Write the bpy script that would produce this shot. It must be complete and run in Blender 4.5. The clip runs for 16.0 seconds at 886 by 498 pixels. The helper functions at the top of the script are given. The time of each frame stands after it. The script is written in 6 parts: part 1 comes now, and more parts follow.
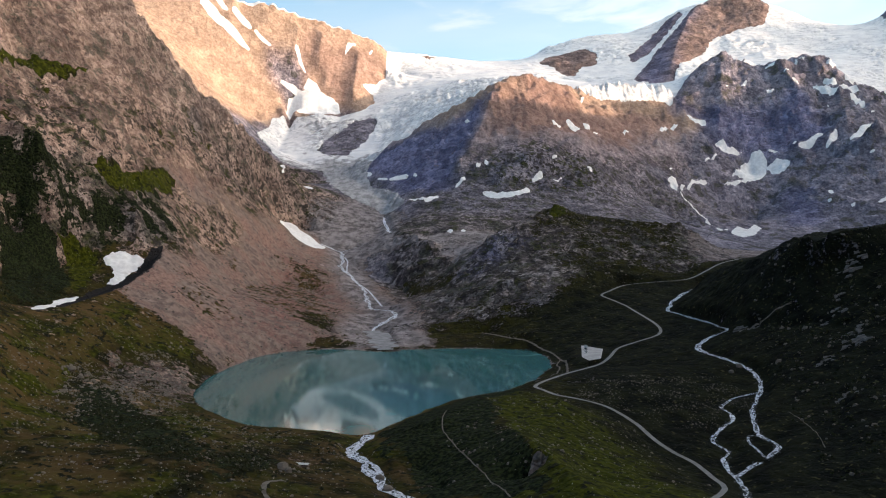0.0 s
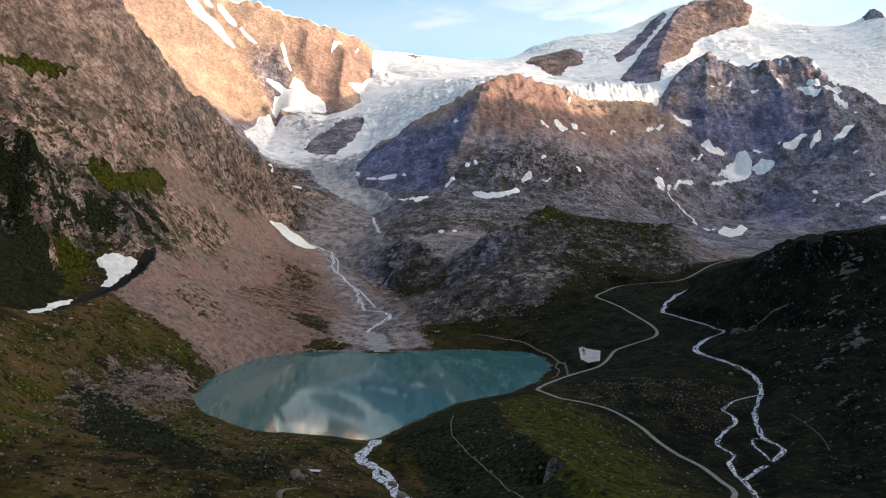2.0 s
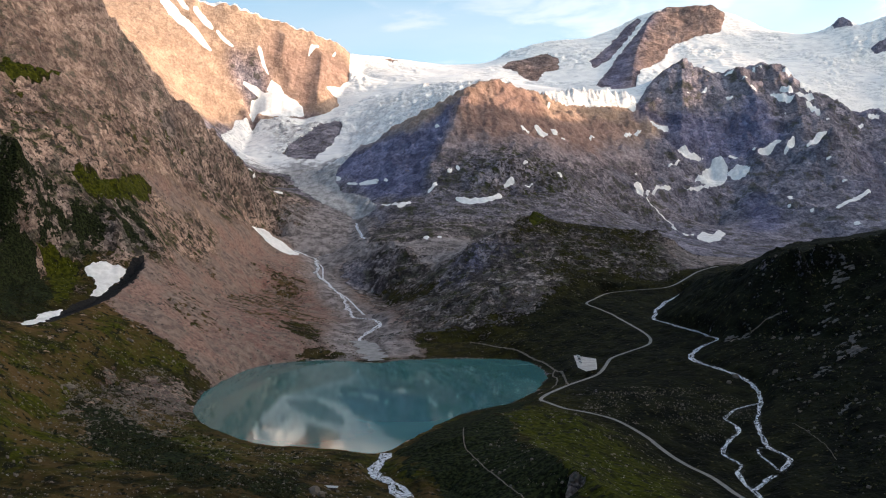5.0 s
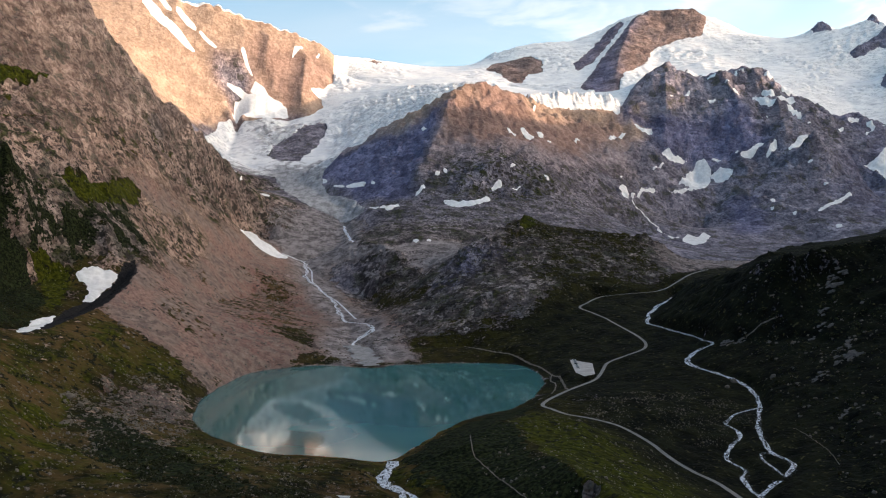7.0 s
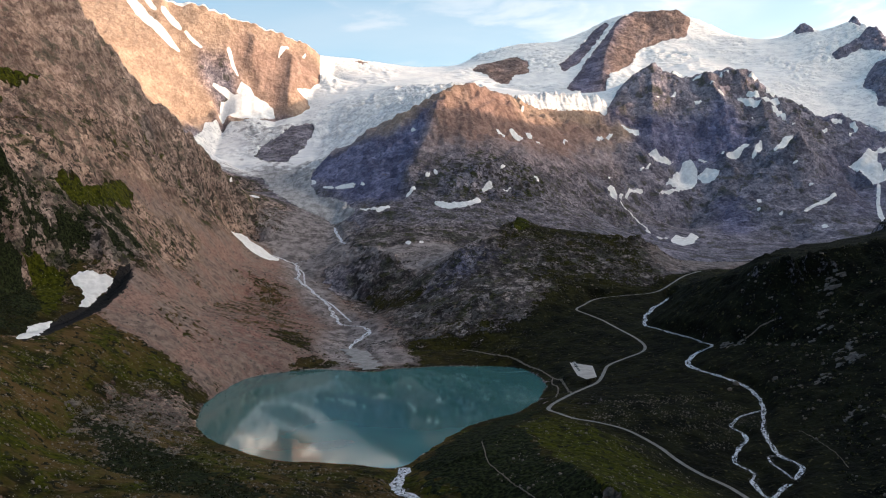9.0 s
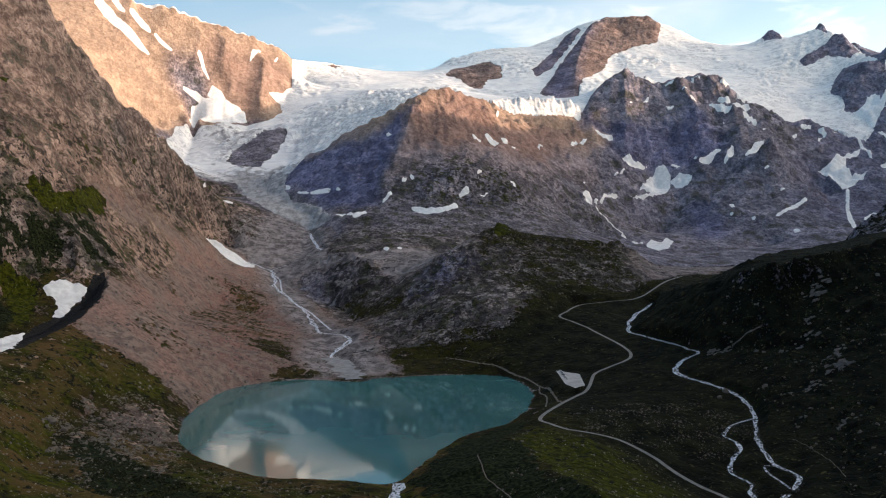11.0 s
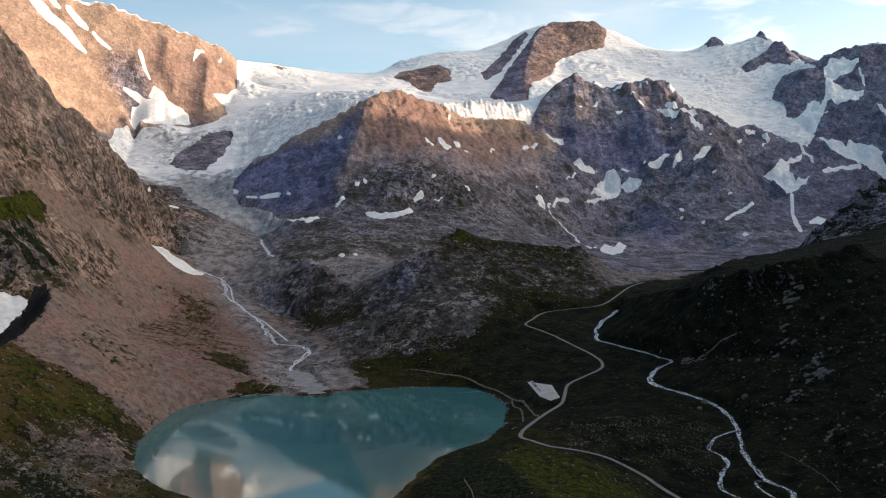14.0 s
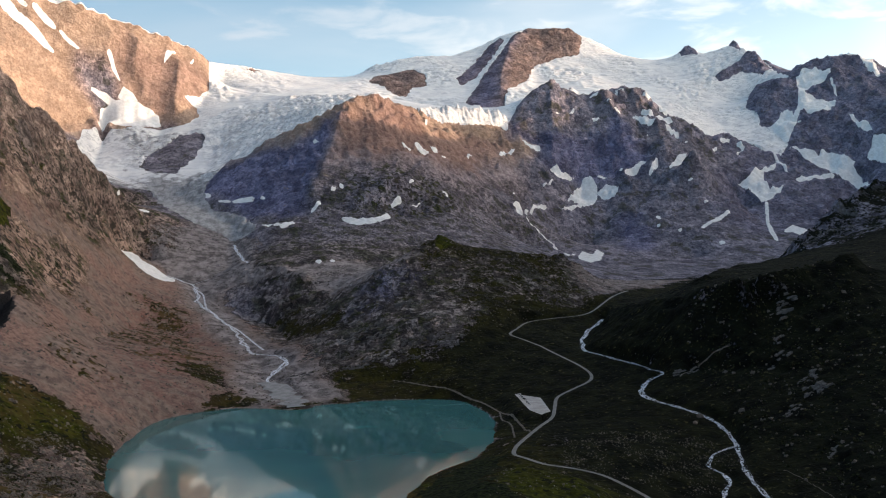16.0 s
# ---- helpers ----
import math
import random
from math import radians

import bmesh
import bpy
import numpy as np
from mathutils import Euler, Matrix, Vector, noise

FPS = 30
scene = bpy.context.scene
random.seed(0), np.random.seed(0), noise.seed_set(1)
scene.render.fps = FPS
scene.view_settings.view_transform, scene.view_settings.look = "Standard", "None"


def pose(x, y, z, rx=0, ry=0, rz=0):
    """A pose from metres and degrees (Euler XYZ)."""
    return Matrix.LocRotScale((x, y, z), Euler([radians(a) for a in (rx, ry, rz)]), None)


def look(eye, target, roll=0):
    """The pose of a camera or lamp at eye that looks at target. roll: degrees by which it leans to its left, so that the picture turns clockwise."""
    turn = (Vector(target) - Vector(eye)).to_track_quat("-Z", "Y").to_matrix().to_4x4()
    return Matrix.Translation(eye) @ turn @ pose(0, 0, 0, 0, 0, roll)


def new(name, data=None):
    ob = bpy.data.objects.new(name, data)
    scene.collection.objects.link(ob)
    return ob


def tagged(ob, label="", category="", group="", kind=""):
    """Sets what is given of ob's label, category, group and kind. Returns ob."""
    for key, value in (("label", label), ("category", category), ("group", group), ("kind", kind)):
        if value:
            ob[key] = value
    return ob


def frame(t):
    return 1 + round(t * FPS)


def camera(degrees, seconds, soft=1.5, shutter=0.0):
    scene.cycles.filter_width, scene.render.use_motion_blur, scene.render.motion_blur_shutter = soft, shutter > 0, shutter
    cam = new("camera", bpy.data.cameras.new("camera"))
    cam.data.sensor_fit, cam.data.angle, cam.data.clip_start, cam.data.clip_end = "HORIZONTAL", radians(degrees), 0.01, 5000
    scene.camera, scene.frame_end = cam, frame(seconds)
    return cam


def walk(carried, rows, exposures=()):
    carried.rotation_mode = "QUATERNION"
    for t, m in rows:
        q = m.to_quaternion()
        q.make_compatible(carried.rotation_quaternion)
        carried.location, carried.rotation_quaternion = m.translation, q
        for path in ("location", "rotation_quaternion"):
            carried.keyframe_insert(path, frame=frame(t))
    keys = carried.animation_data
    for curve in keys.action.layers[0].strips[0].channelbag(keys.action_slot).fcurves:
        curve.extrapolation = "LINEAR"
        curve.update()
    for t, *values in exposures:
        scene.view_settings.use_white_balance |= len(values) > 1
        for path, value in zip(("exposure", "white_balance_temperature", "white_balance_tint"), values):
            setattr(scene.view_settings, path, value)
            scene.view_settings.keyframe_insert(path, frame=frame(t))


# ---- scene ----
cam = camera(56.84, 16.0, 1.1)
# seconds, x, y, z, yaw, pitch, roll
PATH = [
    (0.0, 0.00, 0.00, 168.64, -0.000, -1.553, 0.228),
    (0.5, -4.93, 0.55, 170.05, -0.322, -1.635, 0.209),
    (1.0, -10.14, 0.86, 171.31, -0.633, -1.679, 0.163),
    (1.5, -15.17, 1.31, 172.56, -0.938, -1.705, 0.169),
    (2.0, -20.76, 1.56, 173.90, -1.281, -1.698, 0.169),
    (2.5, -26.14, 1.82, 175.19, -1.609, -1.660, 0.141),
    (3.0, -31.44, 2.37, 176.51, -1.938, -1.629, 0.132),
    (3.5, -36.92, 3.01, 177.62, -2.300, -1.593, 0.148),
    (4.0, -42.19, 3.65, 178.85, -2.641, -1.568, 0.157),
    (6.5, -68.55, 7.07, 185.30, -4.407, -1.453, 0.160),
    (7.0, -74.16, 7.84, 186.54, -4.758, -1.451, 0.165),
    (7.5, -79.82, 8.54, 187.67, -5.084, -1.430, 0.200),
    (8.0, -85.60, 9.48, 188.94, -5.406, -1.409, 0.235),
    (8.5, -91.42, 10.49, 190.26, -5.723, -1.413, 0.245),
    (9.0, -97.10, 12.32, 191.14, -6.023, -1.480, 0.279),
    (11.5, -117.68, 36.23, 196.13, -8.923, -1.128, 0.419),
    (12.0, -120.49, 42.78, 197.23, -9.664, -1.085, 0.428),
    (12.5, -123.81, 50.01, 198.19, -10.085, -1.090, 0.485),
    (13.0, -128.30, 57.43, 198.86, -10.690, -1.107, 0.572),
    (13.5, -133.56, 65.49, 199.55, -11.367, -1.095, 0.614),
    (14.0, -138.52, 74.04, 200.29, -12.144, -1.009, 0.596),
    (14.5, -142.50, 83.21, 200.69, -12.879, -0.884, 0.475),
    (15.0, -145.16, 92.63, 201.11, -13.379, -0.787, 0.374),
    (15.5, -147.13, 102.23, 201.52, -13.855, -0.694, 0.282),
    (16.0, -148.97, 111.91, 202.05, -14.196, -0.617, 0.244),
]
walk(cam, [(t, pose(x, y, z, 90 + pitch, roll, yaw)) for t, x, y, z, yaw, pitch, roll in PATH], [(0.0, 1.24), (9.0, 1.10), (16.0, 0.90)])

# ---- light: low evening sun from the west, clear sky with thin cloud ----
# veil: share at the horizon, between and in the streaks
VEIL = (0.38, 0.03, 0.30)
SUN_TO = Vector((0.978, -0.115, 0.119)).normalized()
sun = new("sun", bpy.data.lights.new("sun", "SUN"))
sun.data.energy, sun.data.angle, sun.data.color = 3.2, radians(0.6), (1.0, 0.72, 0.50)
sun.matrix_world = look((0, 0, 3000), Vector((0, 0, 3000)) - SUN_TO)

world = bpy.data.worlds.new("evening_sky")
scene.world = world
world.use_nodes = True
wn, wl = world.node_tree.nodes, world.node_tree.links
wn.clear()
sky = wn.new("ShaderNodeTexSky")
sky.sky_type, sky.sun_disc = "NISHITA", False
sky.sun_elevation, sky.sun_rotation = math.asin(SUN_TO.z), math.atan2(SUN_TO.x, SUN_TO.y)
sky.altitude, sky.air_density, sky.dust_density, sky.ozone_density = 2000, 1.0, 0.6, 2.0
# thin high cloud: a pale veil, denser in streaks and puffs
where = wn.new("ShaderNodeTexCoord")
flat = wn.new("ShaderNodeMapping")
flat.inputs["Scale"].default_value = (1.0, 1.0, 3.2)
wl.new(where.outputs["Generated"], flat.inputs["Vector"])
streaks, puffs = wn.new("ShaderNodeTexNoise"), wn.new("ShaderNodeTexNoise")
for tex, scale, detail in ((streaks, 2.2, 5), (puffs, 9.0, 6)):
    tex.inputs["Scale"].default_value, tex.inputs["Detail"].default_value, tex.inputs["Distortion"].default_value = scale, detail, 0.4
    wl.new(flat.outputs[0], tex.inputs["Vector"])


def world_range(value, low, high, to_low, to_high):
    t = wn.new("ShaderNodeMapRange")
    t.interpolation_type = "SMOOTHSTEP"
    wl.new(value, t.inputs["Value"])
    for key, v in (("From Min", low), ("From Max", high), ("To Min", to_low), ("To Max", to_high)):
        t.inputs[key].default_value = v
    return t.outputs["Result"]


def world_math(how, a, b):
    t = wn.new("ShaderNodeMath")
    t.operation, t.use_clamp = how, True
    wl.new(a, t.inputs[0])
    if isinstance(b, float):
        t.inputs[1].default_value = b
    else:
        wl.new(b, t.inputs[1])
    return t.outputs[0]


up = wn.new("ShaderNodeSeparateXYZ")
wl.new(where.outputs["Generated"], up.inputs[0])
haze = world_range(up.outputs["Z"], 0.0, 0.42, VEIL[0], 0.0)
veil = world_math("ADD", world_range(streaks.outputs["Fac"], 0.40, 0.75, VEIL[1], VEIL[2]), world_range(puffs.outputs["Fac"], 0.52, 0.70, 0.0, 0.28))
veil = world_math("ADD", veil, haze)
facing = wn.new("ShaderNodeVectorMath")
facing.operation = "DOT_PRODUCT"
wl.new(where.outputs["Generated"], facing.inputs[0])
facing.inputs[1].default_value = SUN_TO
veil = world_math("ADD", veil, world_range(facing.outputs["Value"], 0.62, 1.0, 0.0, 0.8))
cloud = wn.new("ShaderNodeMix")
cloud.data_type = "RGBA"
wl.new(veil, cloud.inputs[0])
dim = wn.new("ShaderNodeVectorMath")
dim.operation = "MULTIPLY"
wl.new(sky.outputs[0], dim.inputs[0])
dim.inputs[1].default_value = (1.18, 1.26, 1.12)
wl.new(dim.outputs[0], cloud.inputs[6])
# the veil scatters forwards: bright and warm towards the sun, dim and cool away from it
glow = wn.new("ShaderNodeValToRGB")
wl.new(world_range(facing.outputs["Value"], -1.0, 1.0, 0.0, 1.0), glow.inputs[0])
glow.color_ramp.elements[0].position, glow.color_ramp.elements[0].color = 0.0, (0.05, 0.055, 0.065, 1)
glow.color_ramp.elements[1].position, glow.color_ramp.elements[1].color = 1.0, (1.45, 1.2, 0.95, 1)
for at, tone in ((0.42, (0.17, 0.175, 0.185, 1)), (0.62, (0.24, 0.235, 0.23, 1)), (0.88, (0.50, 0.43, 0.365, 1))):
    glow.color_ramp.elements.new(at).color = tone
lit = wn.new("ShaderNodeVectorMath")
lit.operation = "SCALE"
wl.new(glow.outputs[0], lit.inputs[0])
lit.inputs["Scale"].default_value = 18.0
wl.new(lit.outputs[0], cloud.inputs[7])
bg = wn.new("ShaderNodeBackground")
bg.inputs["Strength"].default_value = 0.145
out = wn.new("ShaderNodeOutputWorld")
wl.new(cloud.outputs[2], bg.inputs[0])
wl.new(bg.outputs[0], out.inputs[0])


# ---- materials ----
def material(name, rough=0.9, metal=0.0, spec=0.25):
    m = bpy.data.materials.new(name)
    m.use_nodes = True
    b = m.node_tree.nodes["Principled BSDF"]
    b.inputs["Roughness"].default_value, b.inputs["Metallic"].default_value = rough, metal
    b.inputs["Specular IOR Level"].default_value = spec
    return m, m.node_tree.nodes, m.node_tree.links, b


class Nodes:
    """Shorthand for a node tree: values are sockets or numbers."""

    def __init__(self, m):
        self.n, self.l = m.node_tree.nodes, m.node_tree.links
        self.where = self.n.new("ShaderNodeTexCoord").outputs["Object"]

    def put(self, socket, value):
        if isinstance(value, (int, float)):
            socket.default_value = value
        elif isinstance(value, tuple):
            socket.default_value = (*value, 1) if len(value) == 3 and len(socket.default_value) == 4 else value
        else:
            self.l.new(value, socket)

    def noise(self, size, detail=4, rough=0.55, where=None, colour=False, distort=0.0):
        t = self.n.new("ShaderNodeTexNoise")
        self.put(t.inputs["Vector"], where or self.where)
        t.inputs["Scale"].default_value, t.inputs["Detail"].default_value = 1 / size, detail
        t.inputs["Roughness"].default_value, t.inputs["Distortion"].default_value = rough, distort
        return t.outputs["Color" if colour else "Fac"]

    def cells(self, size, feature="F1", where=None, out="Distance"):
        t = self.n.new("ShaderNodeTexVoronoi")
        t.feature = feature
        self.put(t.inputs["Vector"], where or self.where)
        t.inputs["Scale"].default_value = 1 / size
        return t.outputs[out]

    def stretch(self, x, y, z, turn=(0, 0, 0)):
        t = self.n.new("ShaderNodeMapping")
        t.inputs["Scale"].default_value = (x, y, z)
        t.inputs["Rotation"].default_value = [radians(a) for a in turn]
        self.l.new(self.where, t.inputs["Vector"])
        return t.outputs[0]

    def warp(self, size, amount, detail=3):
        """Coordinates shaken by noise, to break up regular cells."""
        t, shift = self.n.new("ShaderNodeVectorMath"), self.n.new("ShaderNodeVectorMath")
        shift.operation = "SCALE"
        self.l.new(self.noise(size, detail, colour=True), shift.inputs[0])
        shift.inputs["Scale"].default_value = amount
        self.l.new(self.where, t.inputs[0])
        self.l.new(shift.outputs[0], t.inputs[1])
        return t.outputs[0]

    def ramp(self, value, low, high):
        t = self.n.new("ShaderNodeMapRange")
        t.interpolation_type = "SMOOTHSTEP"
        self.put(t.inputs["Value"], value)
        t.inputs["From Min"].default_value, t.inputs["From Max"].default_value = low, high
        return t.outputs["Result"]

    def mix(self, fac, a, b, how="MIX"):
        t = self.n.new("ShaderNodeMix")
        t.data_type, t.blend_type = "RGBA", how
        self.put(t.inputs["Factor"], fac)
        self.put(t.inputs[6], a)
        self.put(t.inputs[7], b)
        return t.outputs[2]

    def math(self, how, a, b=0.0):
        t = self.n.new("ShaderNodeMath")
        t.operation = how
        self.put(t.inputs[0], a)
        self.put(t.inputs[1], b)
        return t.outputs[0]

    def given(self, name):
        t = self.n.new("ShaderNodeAttribute")
        t.attribute_name = name
        return t.outputs["Fac"]

    def upness(self):
        g = self.n.new("ShaderNodeNewGeometry")
        s = self.n.new("ShaderNodeSeparateXYZ")
        self.l.new(g.outputs["Normal"], s.inputs[0])
        return s.outputs["Z"]

    def bump(self, height, strength, depth, after=None):
        t = self.n.new("ShaderNodeBump")
        t.inputs["Strength"].default_value, t.inputs["Distance"].default_value = strength, depth
        self.l.new(height, t.inputs["Height"])
        if after:
            self.l.new(after, t.inputs["Normal"])
        return t.outputs[0]


def plain(name, rgb, rough=0.8, metal=0.0, size=0.5, vary=0.25):
    m, n, l, b = material(name, rough, metal)
    k = Nodes(m)
    dark = tuple(c * (1 - vary) for c in rgb)
    l.new(k.mix(k.noise(size), dark, rgb), b.inputs["Base Color"])
    return m


def terrain_material():
    m, n, l, b = material("alpine_ground", 0.95, spec=0.05)
    k = Nodes(m)
    big, mid, fine, tiny = k.noise(140, 5), k.noise(22, 3.5, 0.6), k.noise(5.0, 2, 0.6), k.noise(1.1, 4, 0.6)
    grass, scree, warm, shrub = (k.given(a) for a in ("grass", "scree", "warm", "shrub"))
    lush, gully_shade, cool, run = k.given("lush"), k.given("gully_shade"), k.given("cool"), k.given("run")
    red, blue_shade, slab, rubble, rough = (k.given(a) for a in ("red", "blue_shade", "slab", "rubble", "rough"))
    # bare rock: broken blocks at two sizes, weathered faces, open joints
    loose = k.warp(20, 8, 3)
    block = k.cells(15.0, where=loose, out="Color")
    chip = k.cells(5.5, where=k.warp(6, 2.5), out="Color")
    weather = k.noise(12.0, 3, 0.66)
    face = k.math("ADD", k.math("ADD", k.math("MULTIPLY", block, 0.30), k.math("MULTIPLY", chip, 0.26)), k.math("MULTIPLY", k.math("SUBTRACT", weather, 0.28), 1.1))
    tone = k.ramp(face, 0.24, 0.82)
    rock = k.mix(tone, (0.074, 0.060, 0.056), (0.305, 0.252, 0.230))
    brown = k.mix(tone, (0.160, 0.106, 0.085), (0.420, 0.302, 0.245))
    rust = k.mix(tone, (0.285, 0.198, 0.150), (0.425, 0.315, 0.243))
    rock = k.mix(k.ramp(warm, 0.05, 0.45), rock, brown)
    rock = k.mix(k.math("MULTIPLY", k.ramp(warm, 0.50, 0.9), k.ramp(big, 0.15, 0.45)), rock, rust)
    # cool: shade and haze of the unlit slopes, tinted into the rock
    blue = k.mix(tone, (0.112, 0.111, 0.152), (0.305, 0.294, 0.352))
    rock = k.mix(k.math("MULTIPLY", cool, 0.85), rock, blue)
    rock = k.mix(red, rock, k.mix(tone, (0.185, 0.118, 0.102), (0.300, 0.204, 0.176)))
    # blue shade and haze of faces turned from the sun, as rock colour
    rock = k.mix(k.math("MULTIPLY", blue_shade, 0.92), rock, k.mix(tone, (0.092, 0.096, 0.170), (0.205, 0.209, 0.318)))
    pale = k.mix(k.ramp(k.math("ADD", face, k.math("MULTIPLY", k.math("SUBTRACT", k.noise(38, 5, 0.6), 0.5), 0.9)), 0.46, 0.74), (0.032, 0.028, 0.028), (0.305, 0.276, 0.270))
    rock = k.mix(slab, rock, pale)
    even = k.math("SUBTRACT", 0.78, k.math("MULTIPLY", k.ramp(warm, 0.5, 0.9), 0.40))
    rock = k.mix(even, rock, k.mix(k.ramp(k.cells(46, where=k.warp(50, 34, 5), out="Color"), 0.28, 0.72), (0.72, 0.72, 0.73), (1.26, 1.25, 1.24)), "MULTIPLY")
    # wide patches of paler and darker stone, lichen and thin soil
    rock = k.mix(even, rock, k.mix(k.ramp(k.noise(75, 5, 0.62), 0.36, 0.64), (0.70, 0.70, 0.72), (1.24, 1.22, 1.20)), "MULTIPLY")
    soil = k.math("MULTIPLY", k.ramp(k.noise(48, 5, 0.66), 0.55, 0.60), k.math("SUBTRACT", 0.75, k.math("MAXIMUM", k.ramp(warm, 0.4, 0.8), k.math("MAXIMUM", blue_shade, red))))
    rock = k.mix(soil, rock, k.mix(k.ramp(fine, 0.4, 0.7), (0.044, 0.046, 0.036), (0.112, 0.110, 0.080)))
    # broken slope: dark gaps between the blocks, tufts on the ledges
    broken = k.ramp(rough, 0.08, 0.55)
    gap = k.math("MAXIMUM", k.ramp(k.noise(8, 2, 0.6), 0.55, 0.60), k.ramp(k.noise(21, 4, 0.64), 0.56, 0.60))
    rock = k.mix(k.math("MULTIPLY", gap, k.math("MULTIPLY", broken, 0.92)), rock, (0.036, 0.032, 0.026))
    tuft = k.math("MULTIPLY", k.ramp(k.noise(30, 4, 0.66), 0.55, 0.60), k.ramp(k.upness(), 0.35, 0.62))
    rock = k.mix(k.math("MULTIPLY", tuft, k.math("MULTIPLY", broken, 0.9)), rock, k.mix(k.ramp(fine, 0.35, 0.7), (0.024, 0.028, 0.010), (0.075, 0.080, 0.026)))
    joint = k.cells(24.0, "DISTANCE_TO_EDGE", loose)
    split = k.cells(8.0, "DISTANCE_TO_EDGE", k.warp(9, 3.5))
    open_joint = k.math("MAXIMUM", k.math("MULTIPLY", k.ramp(joint, 0.045, 0.005), k.ramp(k.noise(35, 4), 0.50, 0.62)), k.math("MULTIPLY", k.ramp(split, 0.10, 0.01), k.ramp(k.noise(14, 4), 0.52, 0.66)))
    rock = k.mix(k.math("MULTIPLY", open_joint, k.math("SUBTRACT", 0.7, k.math("MULTIPLY", k.ramp(warm, 0.4, 0.8), 0.5))), rock, (0.036, 0.033, 0.036))
    # scree and gravel
    gravel = k.mix(k.ramp(k.noise(11, 3, 0.66), 0.35, 0.66), (0.138, 0.102, 0.087), (0.262, 0.196, 0.167))
    gravel = k.mix(k.ramp(k.noise(65, 5, 0.6), 0.45, 0.62), gravel, k.mix(k.ramp(fine, 0.3, 0.7), (0.158, 0.100, 0.082), (0.312, 0.200, 0.165)))
    gravel = k.mix(k.math("MULTIPLY", red, k.ramp(k.noise(28, 4, 0.62), 0.40, 0.60)), gravel, k.mix(k.ramp(fine, 0.3, 0.7), (0.140, 0.072, 0.058), (0.270, 0.150, 0.122)))
    gravel = k.mix(rubble, gravel, k.mix(k.ramp(k.noise(20, 4, 0.66), 0.36, 0.64), (0.118, 0.103, 0.102), (0.325, 0.288, 0.284)))
    gravel = k.mix(k.ramp(tiny, 0.60, 0.78), gravel, (0.40, 0.36, 0.33))
    gravel = k.mix(k.math("MULTIPLY", k.ramp(k.cells(3.4, where=k.warp(4, 3), out="Color"), 0.78, 0.86), k.ramp(k.noise(30, 4), 0.46, 0.62)), gravel, (0.052, 0.044, 0.042))
    runnel = k.math("ADD", run, k.math("MULTIPLY", k.math("SUBTRACT", fine, 0.5), 0.25))
    gravel = k.mix(k.math("MULTIPLY", k.ramp(runnel, 0.04, 0.20), 0.4), gravel, (0.085, 0.066, 0.052))
    gravel = k.mix(k.math("MULTIPLY", k.ramp(runnel, -0.06, -0.2), 0.3), gravel, (0.33, 0.275, 0.24))
    # turf: dark green and straw, brown where dry, fresh green where lush
    turf = k.mix(k.ramp(mid, 0.36, 0.64), (0.0105, 0.0098, 0.0040), (0.034, 0.031, 0.007))
    turf = k.mix(k.ramp(fine, 0.60, 0.72), turf, (0.075, 0.068, 0.032))
    fresh = k.mix(k.ramp(fine, 0.35, 0.7), (0.022, 0.026, 0.0032), (0.062, 0.067, 0.0065))
    turf = k.mix(k.ramp(k.math("ADD", lush, k.math("MULTIPLY", k.math("SUBTRACT", mid, 0.5), 1.2)), 0.3, 0.8), turf, fresh)
    turf = k.mix(k.math("MULTIPLY", k.ramp(k.noise(34, 4.5, 0.65), 0.42, 0.60), k.math("ADD", 0.02, warm)), turf, (0.092, 0.058, 0.023))
    turf = k.mix(k.ramp(k.noise(9, 2.5, 0.66), 0.57, 0.63), turf, (0.013, 0.013, 0.008))
    turf = k.mix(k.ramp(k.noise(2.2, 3), 0.69, 0.73), turf, (0.42, 0.40, 0.36))
    # turf of the unlit slopes: their shade put into a near-black green
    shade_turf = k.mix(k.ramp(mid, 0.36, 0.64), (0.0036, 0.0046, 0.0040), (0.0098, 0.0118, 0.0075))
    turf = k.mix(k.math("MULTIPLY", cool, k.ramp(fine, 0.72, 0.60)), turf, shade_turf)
    bush = k.mix(k.ramp(k.noise(3.0, 4), 0.4, 0.65), (0.007, 0.009, 0.005), (0.027, 0.034, 0.013))
    # edges of the cover break up
    ragged = k.math("ADD", k.math("MULTIPLY", k.math("SUBTRACT", mid, 0.5), 1.1), k.math("MULTIPLY", k.math("SUBTRACT", fine, 0.5), 0.9))
    steep = k.ramp(k.upness(), 0.80, 0.52)
    is_scree = k.ramp(k.math("ADD", scree, ragged), 0.38, 0.62)
    col = k.mix(is_scree, rock, gravel)
    cover = k.math("SUBTRACT", k.math("ADD", grass, ragged), k.math("MULTIPLY", steep, 0.35))
    is_turf = k.ramp(cover, 0.40, 0.60)
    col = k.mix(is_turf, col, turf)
    col = k.mix(k.ramp(k.math("ADD", shrub, ragged), 0.48, 0.60), col, bush)
    # deep shade of the gully behind the moraine, painted near black
    col = k.mix(k.ramp(gully_shade, 0.35, 0.65), col, (0.022, 0.021, 0.022))
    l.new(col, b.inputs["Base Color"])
    lumps = k.math("ADD", k.math("MULTIPLY", mid, 1.4), k.math("ADD", fine, k.math("MULTIPLY", tiny, 0.3)))
    lumps = k.math("ADD", lumps, k.math("MULTIPLY", k.ramp(joint, 0.0, 0.25), 0.7))
    lumps = k.math("ADD", lumps, k.math("MULTIPLY", block, 0.9))
    lumps = k.math("ADD", lumps, k.math("ADD", k.math("MULTIPLY", weather, 1.6), k.math("MULTIPLY", k.ramp(split, 0.0, 0.2), 0.4)))
